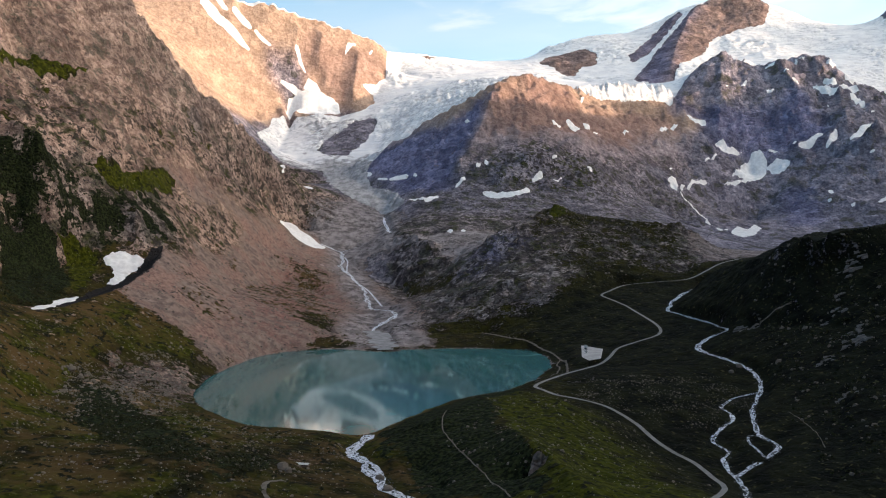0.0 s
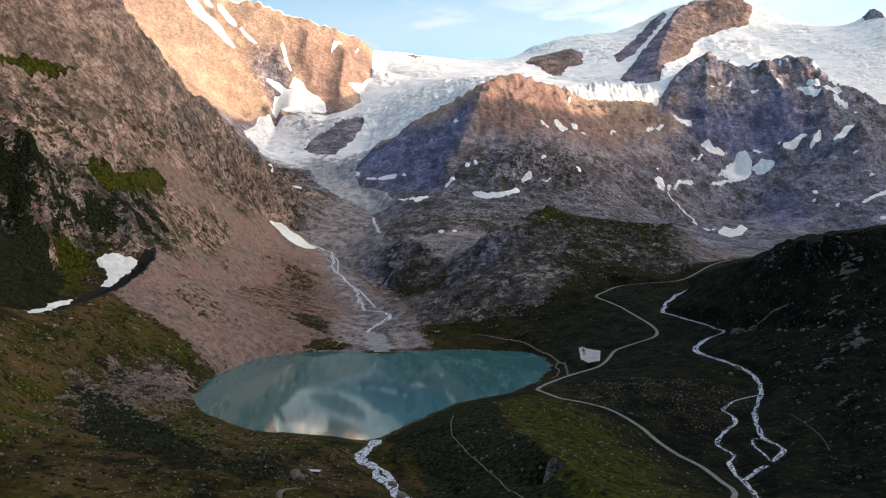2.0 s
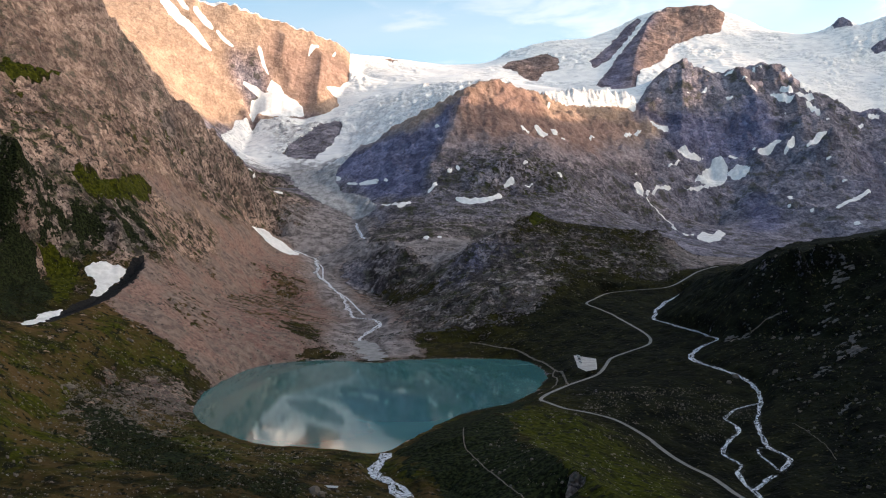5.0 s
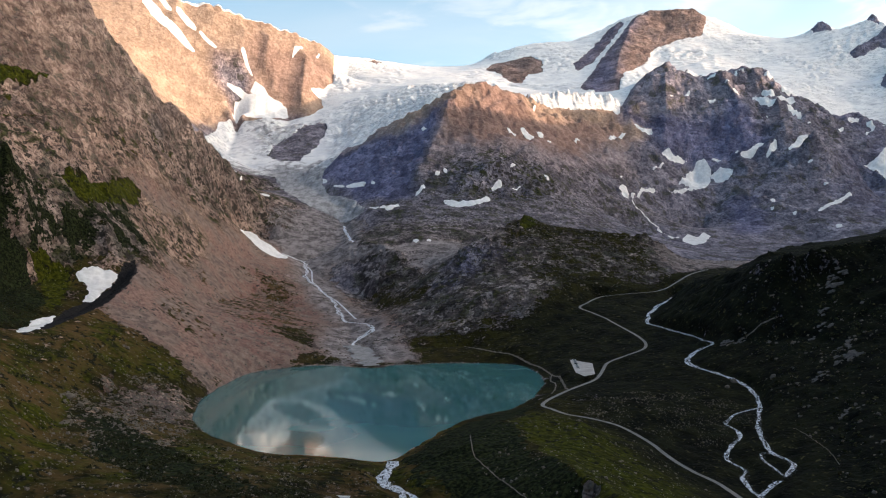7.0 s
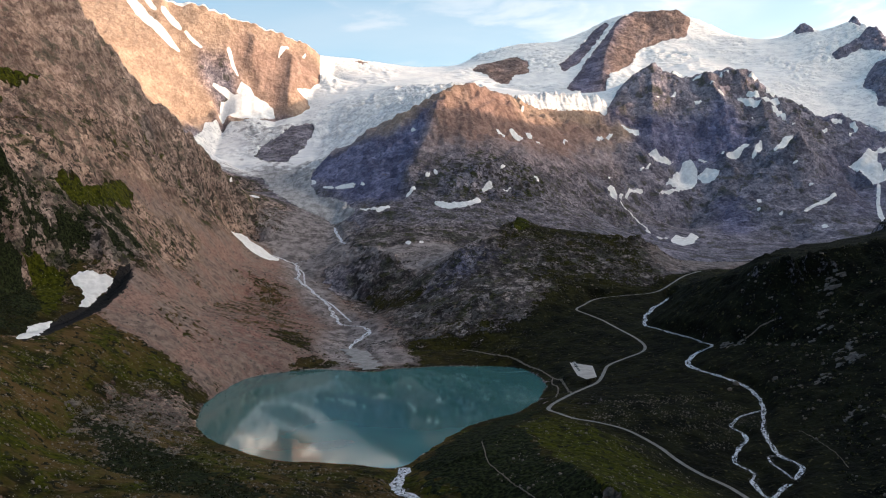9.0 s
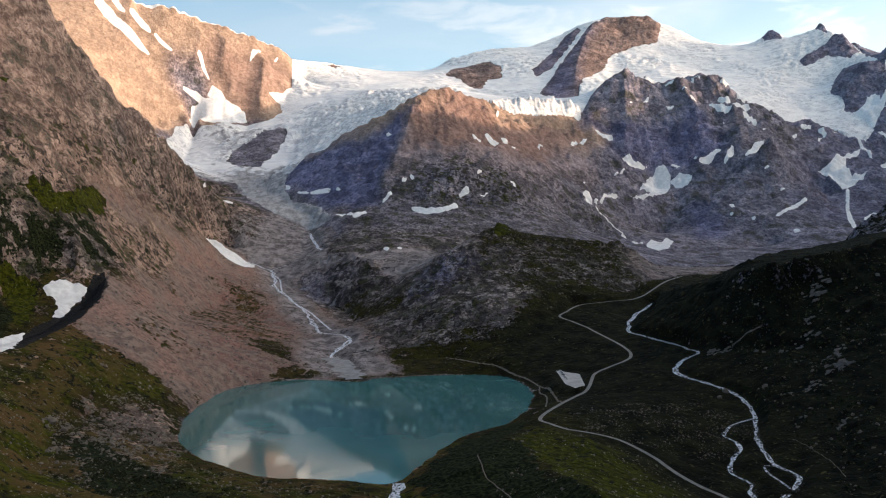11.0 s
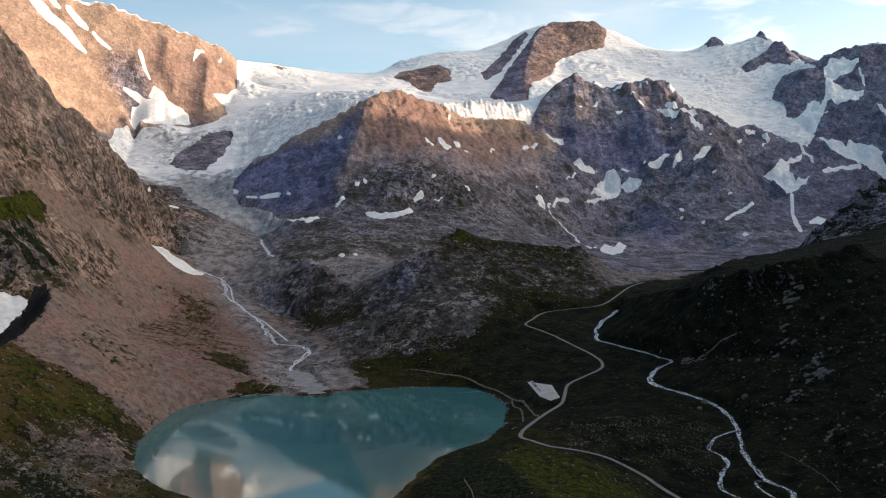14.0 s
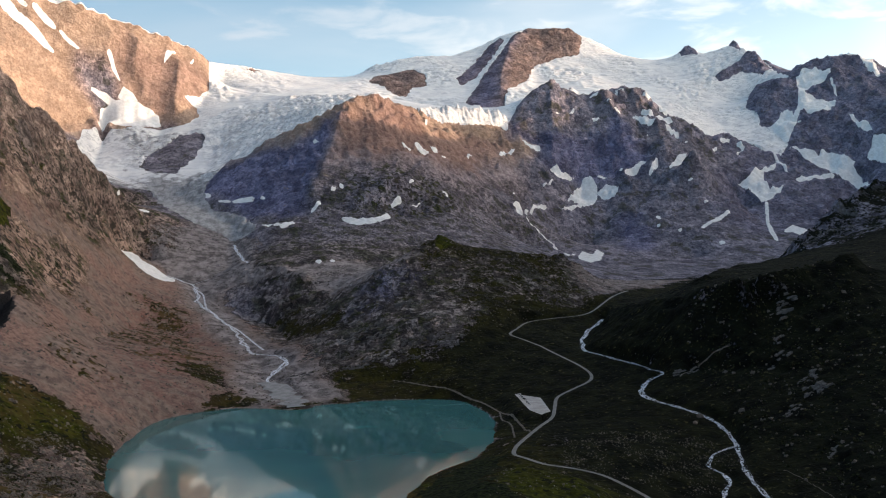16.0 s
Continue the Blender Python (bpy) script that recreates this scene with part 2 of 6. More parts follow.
    lumps = k.math("MULTIPLY", lumps, k.math("SUBTRACT", 1.0, k.math("MULTIPLY", k.math("MAXIMUM", is_scree, is_turf), 0.62)))
    lumps = k.math("MULTIPLY", lumps, k.math("SUBTRACT", 1.0, k.math("MULTIPLY", k.ramp(warm, 0.5, 0.9), 0.45)))
    l.new(k.bump(lumps, 1.0, 2.0), b.inputs["Normal"])
    return m


def ice_material():
    m, n, l, b = material("glacier_ice", 0.6, spec=0.3)
    k = Nodes(m)
    dirt, torn = k.given("dirt"), k.given("torn")
    clean = k.mix(k.ramp(k.noise(60, 5), 0.35, 0.65), (0.72, 0.72, 0.73), (0.86, 0.85, 0.835))
    drift = k.noise(34, 7, 0.66, k.stretch(0.35, 1.0, 1.6, (0, 0, 20)))
    clean = k.mix(k.ramp(drift, 0.54, 0.70), clean, (0.50, 0.515, 0.55))
    grey = k.mix(k.ramp(k.noise(22, 7, 0.68, k.stretch(1.5, 0.5, 1)), 0.34, 0.66), (0.175, 0.170, 0.170), (0.44, 0.43, 0.435))
    mud = k.ramp(k.math("ADD", dirt, k.math("MULTIPLY", k.math("SUBTRACT", k.noise(30, 6, 0.65), 0.5), 0.9)), 0.35, 0.62)
    body = k.mix(mud, clean, grey)
    # crevasses: bent cracks across the flow, many where the ice is torn
    gash = k.ramp(k.math("ABSOLUTE", k.math("SUBTRACT", k.noise(34, 5, 0.6, k.stretch(0.7, 1.5, 1.0, (0, 0, 25)), distort=0.5), 0.5)), 0.045, 0.005)
    steep = k.ramp(k.upness(), 0.94, 0.78)
    depth = k.math("MULTIPLY", gash, k.math("MAXIMUM", k.math("MULTIPLY", steep, 0.45), k.math("MULTIPLY", torn, 0.55)))
    body = k.mix(depth, body, (0.175, 0.195, 0.235))
    body = k.mix(k.math("MULTIPLY", torn, k.ramp(k.noise(26, 4, 0.66), 0.52, 0.64)), body, (0.56, 0.545, 0.54))
    l.new(body, b.inputs["Base Color"])
    cuts = k.math("ADD", k.noise(16, 5, 0.6, k.stretch(0.4, 1.5, 1)), k.math("MULTIPLY", k.noise(9, 6, 0.7), k.math("MULTIPLY", torn, 1.5)))
    l.new(k.bump(cuts, 0.5, 3.5), b.inputs["Normal"])
    return m


def snow_material():
    m, n, l, b = material("old_snow", 0.7, spec=0.2)
    k = Nodes(m)
    c = k.mix(k.ramp(k.noise(9, 5, 0.6), 0.35, 0.7), (0.72, 0.715, 0.71), (0.88, 0.875, 0.87))
    c = k.mix(k.ramp(k.noise(25, 4), 0.62, 0.8), c, (0.50, 0.46, 0.43))
    l.new(c, b.inputs["Base Color"])
    l.new(k.bump(k.noise(5, 4), 0.5, 0.6), b.inputs["Normal"])
    return m


def water_material():
    m, n, l, b = material("glacial_water", 0.045, spec=0.5)
    k = Nodes(m)
    l.new(k.mix(k.ramp(k.noise(160, 3), 0.3, 0.7), (0.036, 0.136, 0.142), (0.056, 0.188, 0.190)), b.inputs["Base Color"])
    b.inputs["IOR"].default_value = 1.45
    l.new(k.bump(k.noise(1.6, 3, 0.5, k.stretch(1, 0.4, 1)), 0.18, 0.05), b.inputs["Normal"])
    return m


def torrent_material():
    m, n, l, b = material("white_water", 0.35, spec=0.4)
    k = Nodes(m)
    foam = k.ramp(k.noise(2.4, 4, 0.68), 0.36, 0.58)
    l.new(k.mix(foam, (0.09, 0.105, 0.130), (0.78, 0.80, 0.86)), b.inputs["Base Color"])
    l.new(k.bump(k.noise(1.2, 4, 0.6), 0.7, 0.4), b.inputs["Normal"])
    return m


def way_material(name, low, high, size):
    m, n, l, b = material(name, 0.85)
    k = Nodes(m)
    c = k.mix(k.ramp(k.noise(size, 5, 0.6), 0.3, 0.7), low, high)
    l.new(k.mix(k.ramp(k.noise(0.6, 3), 0.6, 0.75), c, tuple(v * 0.7 for v in low)), b.inputs["Base Color"])
    l.new(k.bump(k.noise(0.5, 3), 0.3, 0.05), b.inputs["Normal"])
    return m


M_TERRAIN, M_ICE, M_SNOW = terrain_material(), ice_material(), snow_material()
M_WATER, M_TORRENT = water_material(), torrent_material()
M_ROAD = way_material("worn_asphalt", (0.19, 0.18, 0.17), (0.27, 0.258, 0.245), 7.0)
M_PATH = way_material("trodden_gravel", (0.085, 0.070, 0.056), (0.20, 0.172, 0.145), 4.0)
M_PARK = way_material("pale_gravel", (0.36, 0.335, 0.32), (0.54, 0.515, 0.50), 9.0)
M_STONE = plain("lichened_stone", (0.215, 0.182, 0.155), 0.9, size=0.8, vary=0.45)
M_SHRUB = plain("dwarf_shrub", (0.050, 0.055, 0.022), 0.9, size=0.6, vary=0.6)
M_HUT_WALL = plain("weathered_wall", (0.16, 0.12, 0.09), 0.9, size=0.7)
M_HUT_ROOF = plain("pale_sheet_roof", (0.62, 0.62, 0.60), 0.5, size=1.5, vary=0.12)
M_DARK = plain("dark_opening", (0.02, 0.02, 0.022), 0.5)
M_TYRE = plain("tyre_rubber", (0.02, 0.02, 0.02), 0.8)
M_GLASS = plain("car_glass", (0.02, 0.025, 0.03), 0.08)
M_PAINT = [plain("car_paint_" + n, c, 0.3, 0.1, vary=0.05) for n, c in (("white", (0.75, 0.75, 0.74)), ("silver", (0.45, 0.46, 0.47)), ("black", (0.03, 0.03, 0.035)), ("blue", (0.05, 0.10, 0.22)), ("red", (0.30, 0.04, 0.03)))]
M_WET = plain("wet_stone", (0.07, 0.068, 0.066), 0.35, size=0.5, vary=0.4)
M_OUTCROP = plain("grey_outcrop", (0.165, 0.152, 0.145), 0.9, size=1.6, vary=0.5)
M_FAN = way_material("wet_silt", (0.22, 0.22, 0.225), (0.34, 0.335, 0.34), 8.0)


# ---- relief: crests, breaks of slope and valley lines, as x, y, z ----
RELIEF = {}
RELIEF["sunlit_ridge_crest"] = [(-1537, 3350, 1165), (-1247, 3400, 1164), (-989, 3460, 1145), (-854, 3500, 1124), (-713, 3550, 1117), (-617, 3600, 1085), (-433, 3700, 1046), (-325, 3780, 1018), (-269, 3840, 990)]
RELIEF["ice_saddle_crest"] = [(-269, 3840, 990), (-112, 4000, 1006), (26, 4250, 1039), (252, 4300, 1028), (425, 4300, 1036), (651, 4250, 1128), (770, 4250, 1155), (964, 4300, 1176)]
RELIEF["summit_crest"] = [(964, 4300, 1176), (1208, 4380, 1279), (1435, 4420, 1379), (1654, 4420, 1386), (1828, 4350, 1306), (1941, 4300, 1229), (2115, 4300, 1206), (2233, 4200, 1212)]
RELIEF["west_peaks_crest"] = [(2233, 4200, 1212), (2256, 4150, 1261), (2329, 4100, 1214), (2488, 4050, 1257), (2506, 3950, 1199), (2430, 3700, 1012), (2463, 3550, 1003), (2574, 3450, 1055), (2721, 3400, 1049), (2825, 3350, 1001), (2912, 3330, 1012)]
RELIEF["sunlit_face_foot"] = [(-1216, 3050, 1033), (-957, 3080, 789), (-829, 3150, 652), (-745, 3250, 595), (-648, 3330, 644), (-428, 3400, 642), (-296, 3500, 703), (-239, 3750, 894)]
RELIEF["ice_shelf"] = [(-219, 3850, 887), (-58, 3700, 834), (113, 3500, 785), (275, 3420, 782), (425, 3500, 820)]
RELIEF["icefall_lip"] = [(-213, 3330, 631), (-51, 3220, 659), (46, 3171, 667), (161, 3050, 674), (237, 2950, 677)]
RELIEF["summit_foot"] = [(513, 3700, 831), (685, 3600, 788), (810, 3500, 770), (973, 3480, 766), (1130, 3600, 835), (1401, 3800, 949), (1693, 4000, 1058)]
RELIEF["ice_front"] = [(461, 2960, 658), (580, 3050, 683), (763, 3128, 695), (859, 3150, 688)]
RELIEF["ice_cliff_foot"] = [(492, 2900, 589), (602, 2950, 575), (762, 3020, 553), (866, 3060, 558)]
RELIEF["right_ice_field"] = [(1741, 3900, 983), (2000, 3800, 975), (1971, 3500, 814), (1924, 3250, 650), (1931, 3100, 562), (1981, 3020, 508)]
RELIEF["right_ice_back"] = [(2320, 3800, 1046), (2346, 3650, 934), (2155, 3600, 836)]
RELIEF["tongue_bed"] = [(-422, 3350, 600), (-517, 3150, 510), (-526, 2900, 404), (-360, 2700, 359), (-243, 2450, 291), (-146, 2250, 231), (-153, 2089, 180), (-164, 1990, 144), (-205, 1930, 118), (-242, 1900, 106)]
RELIEF["tongue_left"] = [(-621, 3378, 584), (-631, 3200, 505), (-606, 2980, 425)]
RELIEF["tongue_right"] = [(-205, 3200, 558), (-234, 2950, 453), (-272, 2750, 381)]
RELIEF["ice_island"] = [(-274, 3230, 584), (-352, 3130, 529), (-430, 3000, 446)]
RELIEF["dome_crest"] = [(-250, 2820, 396), (-175, 2720, 431), (-79, 2640, 472), (30, 2590, 528), (142, 2560, 581), (211, 2620, 635), (253, 2650, 645), (331, 2720, 641), (444, 2850, 630)]
RELIEF["dome_face"] = [(27, 2350, 357), (254, 2231, 350), (463, 2642, 473), (515, 2466, 334), (612, 2438, 211), (689, 2400, 169)]
RELIEF["dome_foot"] = [(-127, 2190, 240), (-35, 2130, 245), (95, 2090, 243), (197, 2095, 250), (328, 2200, 268)]
RELIEF["dome_west_gully"] = [(864, 3050, 536), (706, 2800, 429), (737, 2700, 355), (800, 2600, 240)]
RELIEF["rock_crest"] = [(892, 3150, 645), (964, 3263, 735), (1058, 3300, 814), (1125, 3330, 844), (1182, 3330, 808), (1277, 3340, 814), (1352, 3344, 821), (1456, 3330, 852), (1533, 3300, 827), (1601, 3261, 739), (1601, 3120, 637), (1617, 3068, 600), (1637, 2950, 490)]
RELIEF["rock_foot"] = [(931, 2900, 428), (1108, 2932, 339), (1231, 2900, 387), (1366, 2850, 402), (1502, 2815, 507)]
RELIEF["rock_lower"] = [(760, 2650, 278), (989, 2658, 150), (1195, 2787, 315), (1322, 2502, 228)]
RELIEF["west_snow_gully"] = [(2000, 3000, 507), (1794, 2850, 403), (1673, 2815, 323), (1628, 2600, 247)]
RELIEF["west_face"] = [(2224, 3300, 748), (2137, 3350, 753), (2335, 3450, 938)]
RELIEF["west_face_low"] = [(2183, 2900, 465), (2268, 2850, 409), (1794, 2550, 246), (2193, 2950, 483)]
RELIEF["upper_basin"] = [(723, 2350, 136), (873, 2143, 116), (1061, 2299, 135), (1252, 2400, 142)]
RELIEF["upper_basin_floor"] = [(560, 1800, 105), (800, 1900, 104), (1000, 2050, 112), (1300, 2150, 128), (1700, 2300, 170)]
RELIEF["behind_knoll"] = [(120, 1830, 150), (300, 1800, 138), (480, 1720, 118)]
RELIEF["knoll_crest"] = [(79, 1500, 144), (134, 1500, 165), (179, 1560, 188), (222, 1600, 209), (261, 1600, 194), (325, 1590, 183), (403, 1550, 172), (448, 1560, 169), (487, 1540, 137), (535, 1530, 105)]
RELIEF["knoll_face"] = [(-5, 1295, 30), (115, 1312, 81), (200, 1326, 90), (301, 1380, 102), (396, 1380, 92)]
RELIEF["knoll_foot"] = [(-71, 1210, 11), (57, 1206, 11), (116, 1150, 18), (177, 1190, 34), (241, 1259, 61), (309, 1330, 74)]
RELIEF["mid_shelf"] = [(-74, 1660, 85), (13, 1610, 77)]
RELIEF["stream_plain"] = [(-188, 1777, 76), (-90, 1658, 47), (-56, 1480, 32)]
RELIEF["mid_shelf_back"] = [(-27, 1703, 136), (-113, 1950, 165), (20, 1850, 171)]
RELIEF["left_crest"] = [(-768, 1560, 801), (-702, 1600, 725), (-630, 1650, 625), (-600, 1680, 576), (-570, 1720, 521), (-536, 1780, 460), (-487, 1850, 412), (-454, 1950, 374), (-432, 2000, 338), (-406, 2080, 299), (-366, 2180, 248)]
RELIEF["left_crest_behind"] = [(-1150, 2050, 560), (-820, 2200, 420), (-620, 2450, 330), (-420, 2550, 285)]
RELIEF["left_face_mid"] = [(-664, 1318, 423), (-551, 1280, 321), (-503, 1327, 244), (-451, 1205, 174)]
RELIEF["left_face_high"] = [(-672, 1457, 529), (-598, 1544, 457), (-546, 1675, 435)]
RELIEF["left_face_low"] = [(-551, 1130, 283), (-526, 1150, 192)]
RELIEF["left_buttress"] = [(-651, 1150, 331), (-550, 1128, 285), (-554, 1110, 226), (-570, 1080, 150)]
RELIEF["left_face_far"] = [(-493, 1650, 329), (-438, 1735, 255), (-400, 1962, 212), (-345, 2042, 144)]
RELIEF["left_snow_bed"] = [(-376, 1905, 153), (-377, 1952, 171), (-272, 1952, 124)]
RELIEF["left_scree"] = [(-419, 1381, 144), (-334, 1700, 125), (-272, 1952, 124)]
RELIEF["scree_low"] = [(-336, 1215, 69), (-306, 1579, 62), (-242, 1560, 42), (-142, 1330, 24)]
RELIEF["gully_floor"] = [(-422, 1225, 134), (-420, 1165, 109), (-427, 1105, 94), (-439, 1050, 83), (-455, 990, 76), (-474, 920, 75), (-497, 850, 80)]
RELIEF["gully_far_bank"] = [(-440, 1215, 147), (-484, 1180, 139), (-514, 1120, 118), (-535, 1040, 107), (-560, 960, 106)]
RELIEF["moraine_crest"] = [(-408, 1200, 140), (-396, 1120, 119), (-395, 1050, 101), (-405, 985, 89), (-414, 915, 85), (-426, 850, 84), (-429, 790, 87), (-431, 720, 96)]
RELIEF["moraine_face"] = [(-341, 1033, 74), (-357, 998, 72), (-368, 932, 73), (-383, 860, 72), (-380, 760, 57)]
RELIEF["moraine_low"] = [(-290, 919, 19), (-328, 923, 42), (-332, 819, 27), (-342, 749, 34), (-313, 610, 32)]
RELIEF["foreground_west"] = [(-265, 582, 22), (-220, 624, 19), (-151, 591, 17), (-148, 483, 27), (-201, 484, 31), (-295, 480, 37)]
RELIEF["bank_south"] = [(-169, 665, 3), (-115, 625, 7), (-82, 640, 3), (-96, 551, 6), (-60, 520, 7)]
RELIEF["outflow_bed"] = [(-66, 655, 0), (-68, 610, 2), (-49, 560, 0), (-31, 515, 1), (-8, 450, 3)]
RELIEF["green_hill_crest"] = [(-38, 640, 7), (-4, 626, 21), (34, 700, 23), (40, 604, 23), (54, 540, 28)]
RELIEF["green_hill_on"] = [(54, 540, 28), (75, 440, 30), (100, 300, 28)]
RELIEF["green_hill_flank"] = [(67, 720, 23), (99, 690, 20), (94, 553, 11), (100, 490, 9)]
RELIEF["green_hill_side"] = [(26, 510, 11), (59, 498, 8)]
RELIEF["green_hill_foot"] = [(-18, 566, 0), (1, 520, -1)]
RELIEF["road_terrace"] = [(183, 560, -14), (169, 677, -12), (150, 744, 5), (91, 800, 12), (133, 870, 12), (168, 950, 7), (201, 985, 11), (237, 1020, 24), (276, 1048, 29)]
RELIEF["car_park"] = [(163, 965, 21), (187, 965, 21)]
RELIEF["stream_bed"] = [(-239, 1880, 113), (-215, 1797, 85), (-160, 1600, 50), (-118, 1430, 27), (-115, 1280, 11), (-85, 1170, 4)]
RELIEF["mid_meadow"] = [(184, 803, 16), (205, 700, -10)]
RELIEF["river_bed"] = [(218, 560, -19), (214, 610, -18), (234, 685, -12), (261, 766, 0), (308, 800, 7), (321, 818, 11), (314, 880, 22), (303, 960, 26), (349, 1038, 39), (331, 1150, 49), (326, 1190, 49), (436, 1340, 76)]
RELIEF["right_slope_low"] = [(271, 560, -11), (346, 703, 14), (357, 780, 27), (407, 803, 51), (421, 882, 62), (366, 977, 45)]
RELIEF["right_hill_crest"] = [(439, 1330, 88), (420, 1180, 108), (422, 1090, 122), (429, 1010, 140), (435, 960, 150), (461, 960, 157), (525, 970, 168), (580, 960, 181)]
RELIEF["right_hill_face"] = [(417, 980, 100), (474, 937, 117), (485, 860, 96)]
RELIEF["right_hill_back"] = [(482, 1120, 152), (609, 1200, 164), (693, 1220, 175), (734, 1220, 186), (780, 1200, 195), (825, 1180, 199), (891, 1150, 205)]
RELIEF["second_hill_crest"] = [(855, 1425, 178), (887, 1440, 189), (934, 1455, 207), (993, 1480, 236), (1072, 1510, 277), (1154, 1530, 303), (1355, 1540, 349)]
RELIEF["right_behind"] = [(540, 1370, 96), (650, 1440, 104), (780, 1440, 116), (830, 1500, 122), (900, 1600, 128), (1020, 1720, 135), (1200, 1900, 160)]
RELIEF["valley_mouth"] = [(-60, 480, 8), (-40, 250, -5), (0, 0, -20), (60, -350, -30)]
# unseen ridge behind the camera, added to cut off northern skylight
RELIEF["unseen_north_wall"] = [(-1300, -1150, 850), (-600, -1180, 780), (100, -1190, 820), (900, -1180, 900), (2450, -1150, 1500)]
RELIEF["unseen_north_foot"] = [(-380, -450, 60), (60, -420, 0), (430, -450, 60)]
RELIEF["valley_mouth_east"] = [(-295, 480, 37), (-330, 250, 40), (-380, -100, 60), (-380, -450, 60)]
RELIEF["valley_mouth_west"] = [(271, 560, -11), (330, 300, 0), (380, -100, 10), (430, -450, 60)]
RELIEF["east_crest"] = [(-768, 1560, 801), (-980, 1350, 900), (-1150, 900, 930), (-1250, 300, 900), (-1300, -1200, 850)]
RELIEF["east_outer"] = [(-2390, -1200, 500), (-2390, 2000, 600), (-2390, 3300, 900)]
RELIEF["sunlit_ridge_on"] = [(-1537, 3350, 1165), (-2000, 3200, 1250), (-2390, 3100, 1200)]
RELIEF["back_fall"] = [(-2390, 4300, 500), (-900, 4500, 520), (-100, 4900, 600), (1000, 5000, 650), (2000, 4950, 750), (3000, 4700, 700)]
# added ridge out of view, crest heights set to block the low sun
RELIEF["unseen_west_crest"] = [(3200, 3600, 1000), (3200, 3380, 990), (3150, 3200, 960), (3000, 3050, 920), (2850, 2900, 850), (2760, 2770, 870), (2700, 2700, 800), (2660, 2640, 715), (2640, 2400, 705), (2630, 2200, 715), (2600, 2050, 760), (2580, 1850, 1000), (2560, 1650, 1300), (2540, 1300, 1500), (2500, 600, 1600), (2450, -1200, 1600)]
RELIEF["unseen_west_foot"] = [(2300, 2300, 300), (1900, 1700, 330), (1300, 900, 300), (1050, 300, 250), (950, -400, 200), (950, -1200, 180)]
RELIEF["west_outer"] = [(3380, -1200, 500), (3380, 3000, 500), (3380, 4500, 500)]
LAKE_SHORE = [(-253, 820), (-264, 906), (-255, 1006), (-235, 1077), (-204, 1111), (-145, 1130), (-96, 1108), (-66, 1117), (-19, 1126), (35, 1130), (115, 1111), (132, 1056), (131, 992), (114, 931), (90, 877), (59, 832), (20, 802), (-6, 766), (-46, 690), (-62, 662), (-86, 664), (-116, 680), (-146, 686), (-179, 704), (-207, 737), (-235, 778)]
# ---- plan: ways, waters, ice and snow, as x, y ----
ROAD = [(159, 489), (169, 501), (194, 561), (196, 591), (193, 625), (185, 648), (177, 675), (169, 706), (158, 730), (145, 746), (125, 760), (107, 769), (96, 788), (90, 800), (96, 817), (107, 836), (131, 869), (158, 908), (182, 940), (204, 987), (215, 1006), (238, 1020), (266, 1036), (281, 1057), (286, 1091), (281, 1147), (271, 1206), (258, 1239), (245, 1264), (263, 1287), (298, 1324), (335, 1325), (390, 1335), (450, 1375), (530, 1450)]
RIVER_TRUNK = [(307, 790), (316, 815), (322, 844), (320, 862), (315, 881), (308, 906), (300, 930), (300, 960), (311, 983), (331, 1000), (343, 999), (348, 1006), (349, 1051), (342, 1085), (329, 1132), (321, 1174), (342, 1219), (360, 1253), (387, 1285), (423, 1328)]
RIVER_WEST = [(217, 606), (234, 618), (248, 626), (259, 636), (266, 648), (265, 663), (262, 675), (268, 697), (276, 724), (287, 752), (307, 790)]
RIVER_EAST = [(187, 494), (214, 581), (217, 606), (218, 623), (222, 642), (230, 656), (228, 670), (226, 683), (233, 698), (244, 711), (255, 723), (261, 744), (258, 759), (265, 770), (279, 782), (296, 789), (307, 790)]
RIVER_LOOP = [(262, 675), (257, 682), (251, 670), (250, 649), (249, 631)]
STREAM = [(-289, 1958), (-262, 1915), (-238, 1900), (-226, 1830), (-222, 1760), (-203, 1715), (-174, 1648), (-152, 1575), (-140, 1501), (-128, 1428), (-110, 1407), (-90, 1381), (-79, 1342), (-86, 1317), (-100, 1288), (-106, 1251)]
STREAM_LOOP = [(-232, 1861), (-214, 1824), (-208, 1768), (-203, 1715)]
STREAM_ARM = [(-164, 1624), (-144, 1575), (-124, 1502), (-108, 1435)]
STREAM_HEAD = [(-238, 1900), (-225, 1922), (-203, 1935)]
FALL = [(-126, 1941), (-141, 2040), (-154, 2123)]
OUTFLOW = [(-62, 661), (-66, 628), (-67, 603), (-59, 584), (-49, 560), (-39, 533), (-31, 515), (-20, 491)]
DELTA = [(-106, 1251), (-96, 1205), (-86, 1160), (-76, 1116)]
HILL_PATH = [(2, 662), (-1, 627), (0, 607), (6, 584), (17, 545), (26, 511), (37, 451)]
SHORE_TRACK = [(57, 1205), (92, 1150), (121, 1124), (140, 1066), (145, 1010), (143, 945), (133, 876)]
SHORE_TRACK_LOW = [(145, 1010), (135, 971), (133, 934), (114, 869)]
CAMP_TRACK = [(-99, 463), (-105, 474), (-107, 484), (-105, 491), (-97, 497)]
WEST_TRACK = [(349, 963), (366, 970), (383, 961), (404, 948)]
SIDE_PATH = [(302, 715), (303, 687), (301, 657), (294, 627)]
CAR_PARK = [(178, 1053), (200, 1023), (183, 948), (167, 935), (163, 961)]
TURF_HIGH = [(-526, 1236), (-514, 1279), (-499, 1332), (-491, 1444), (-476, 1464), (-467, 1406), (-478, 1299), (-498, 1238)]
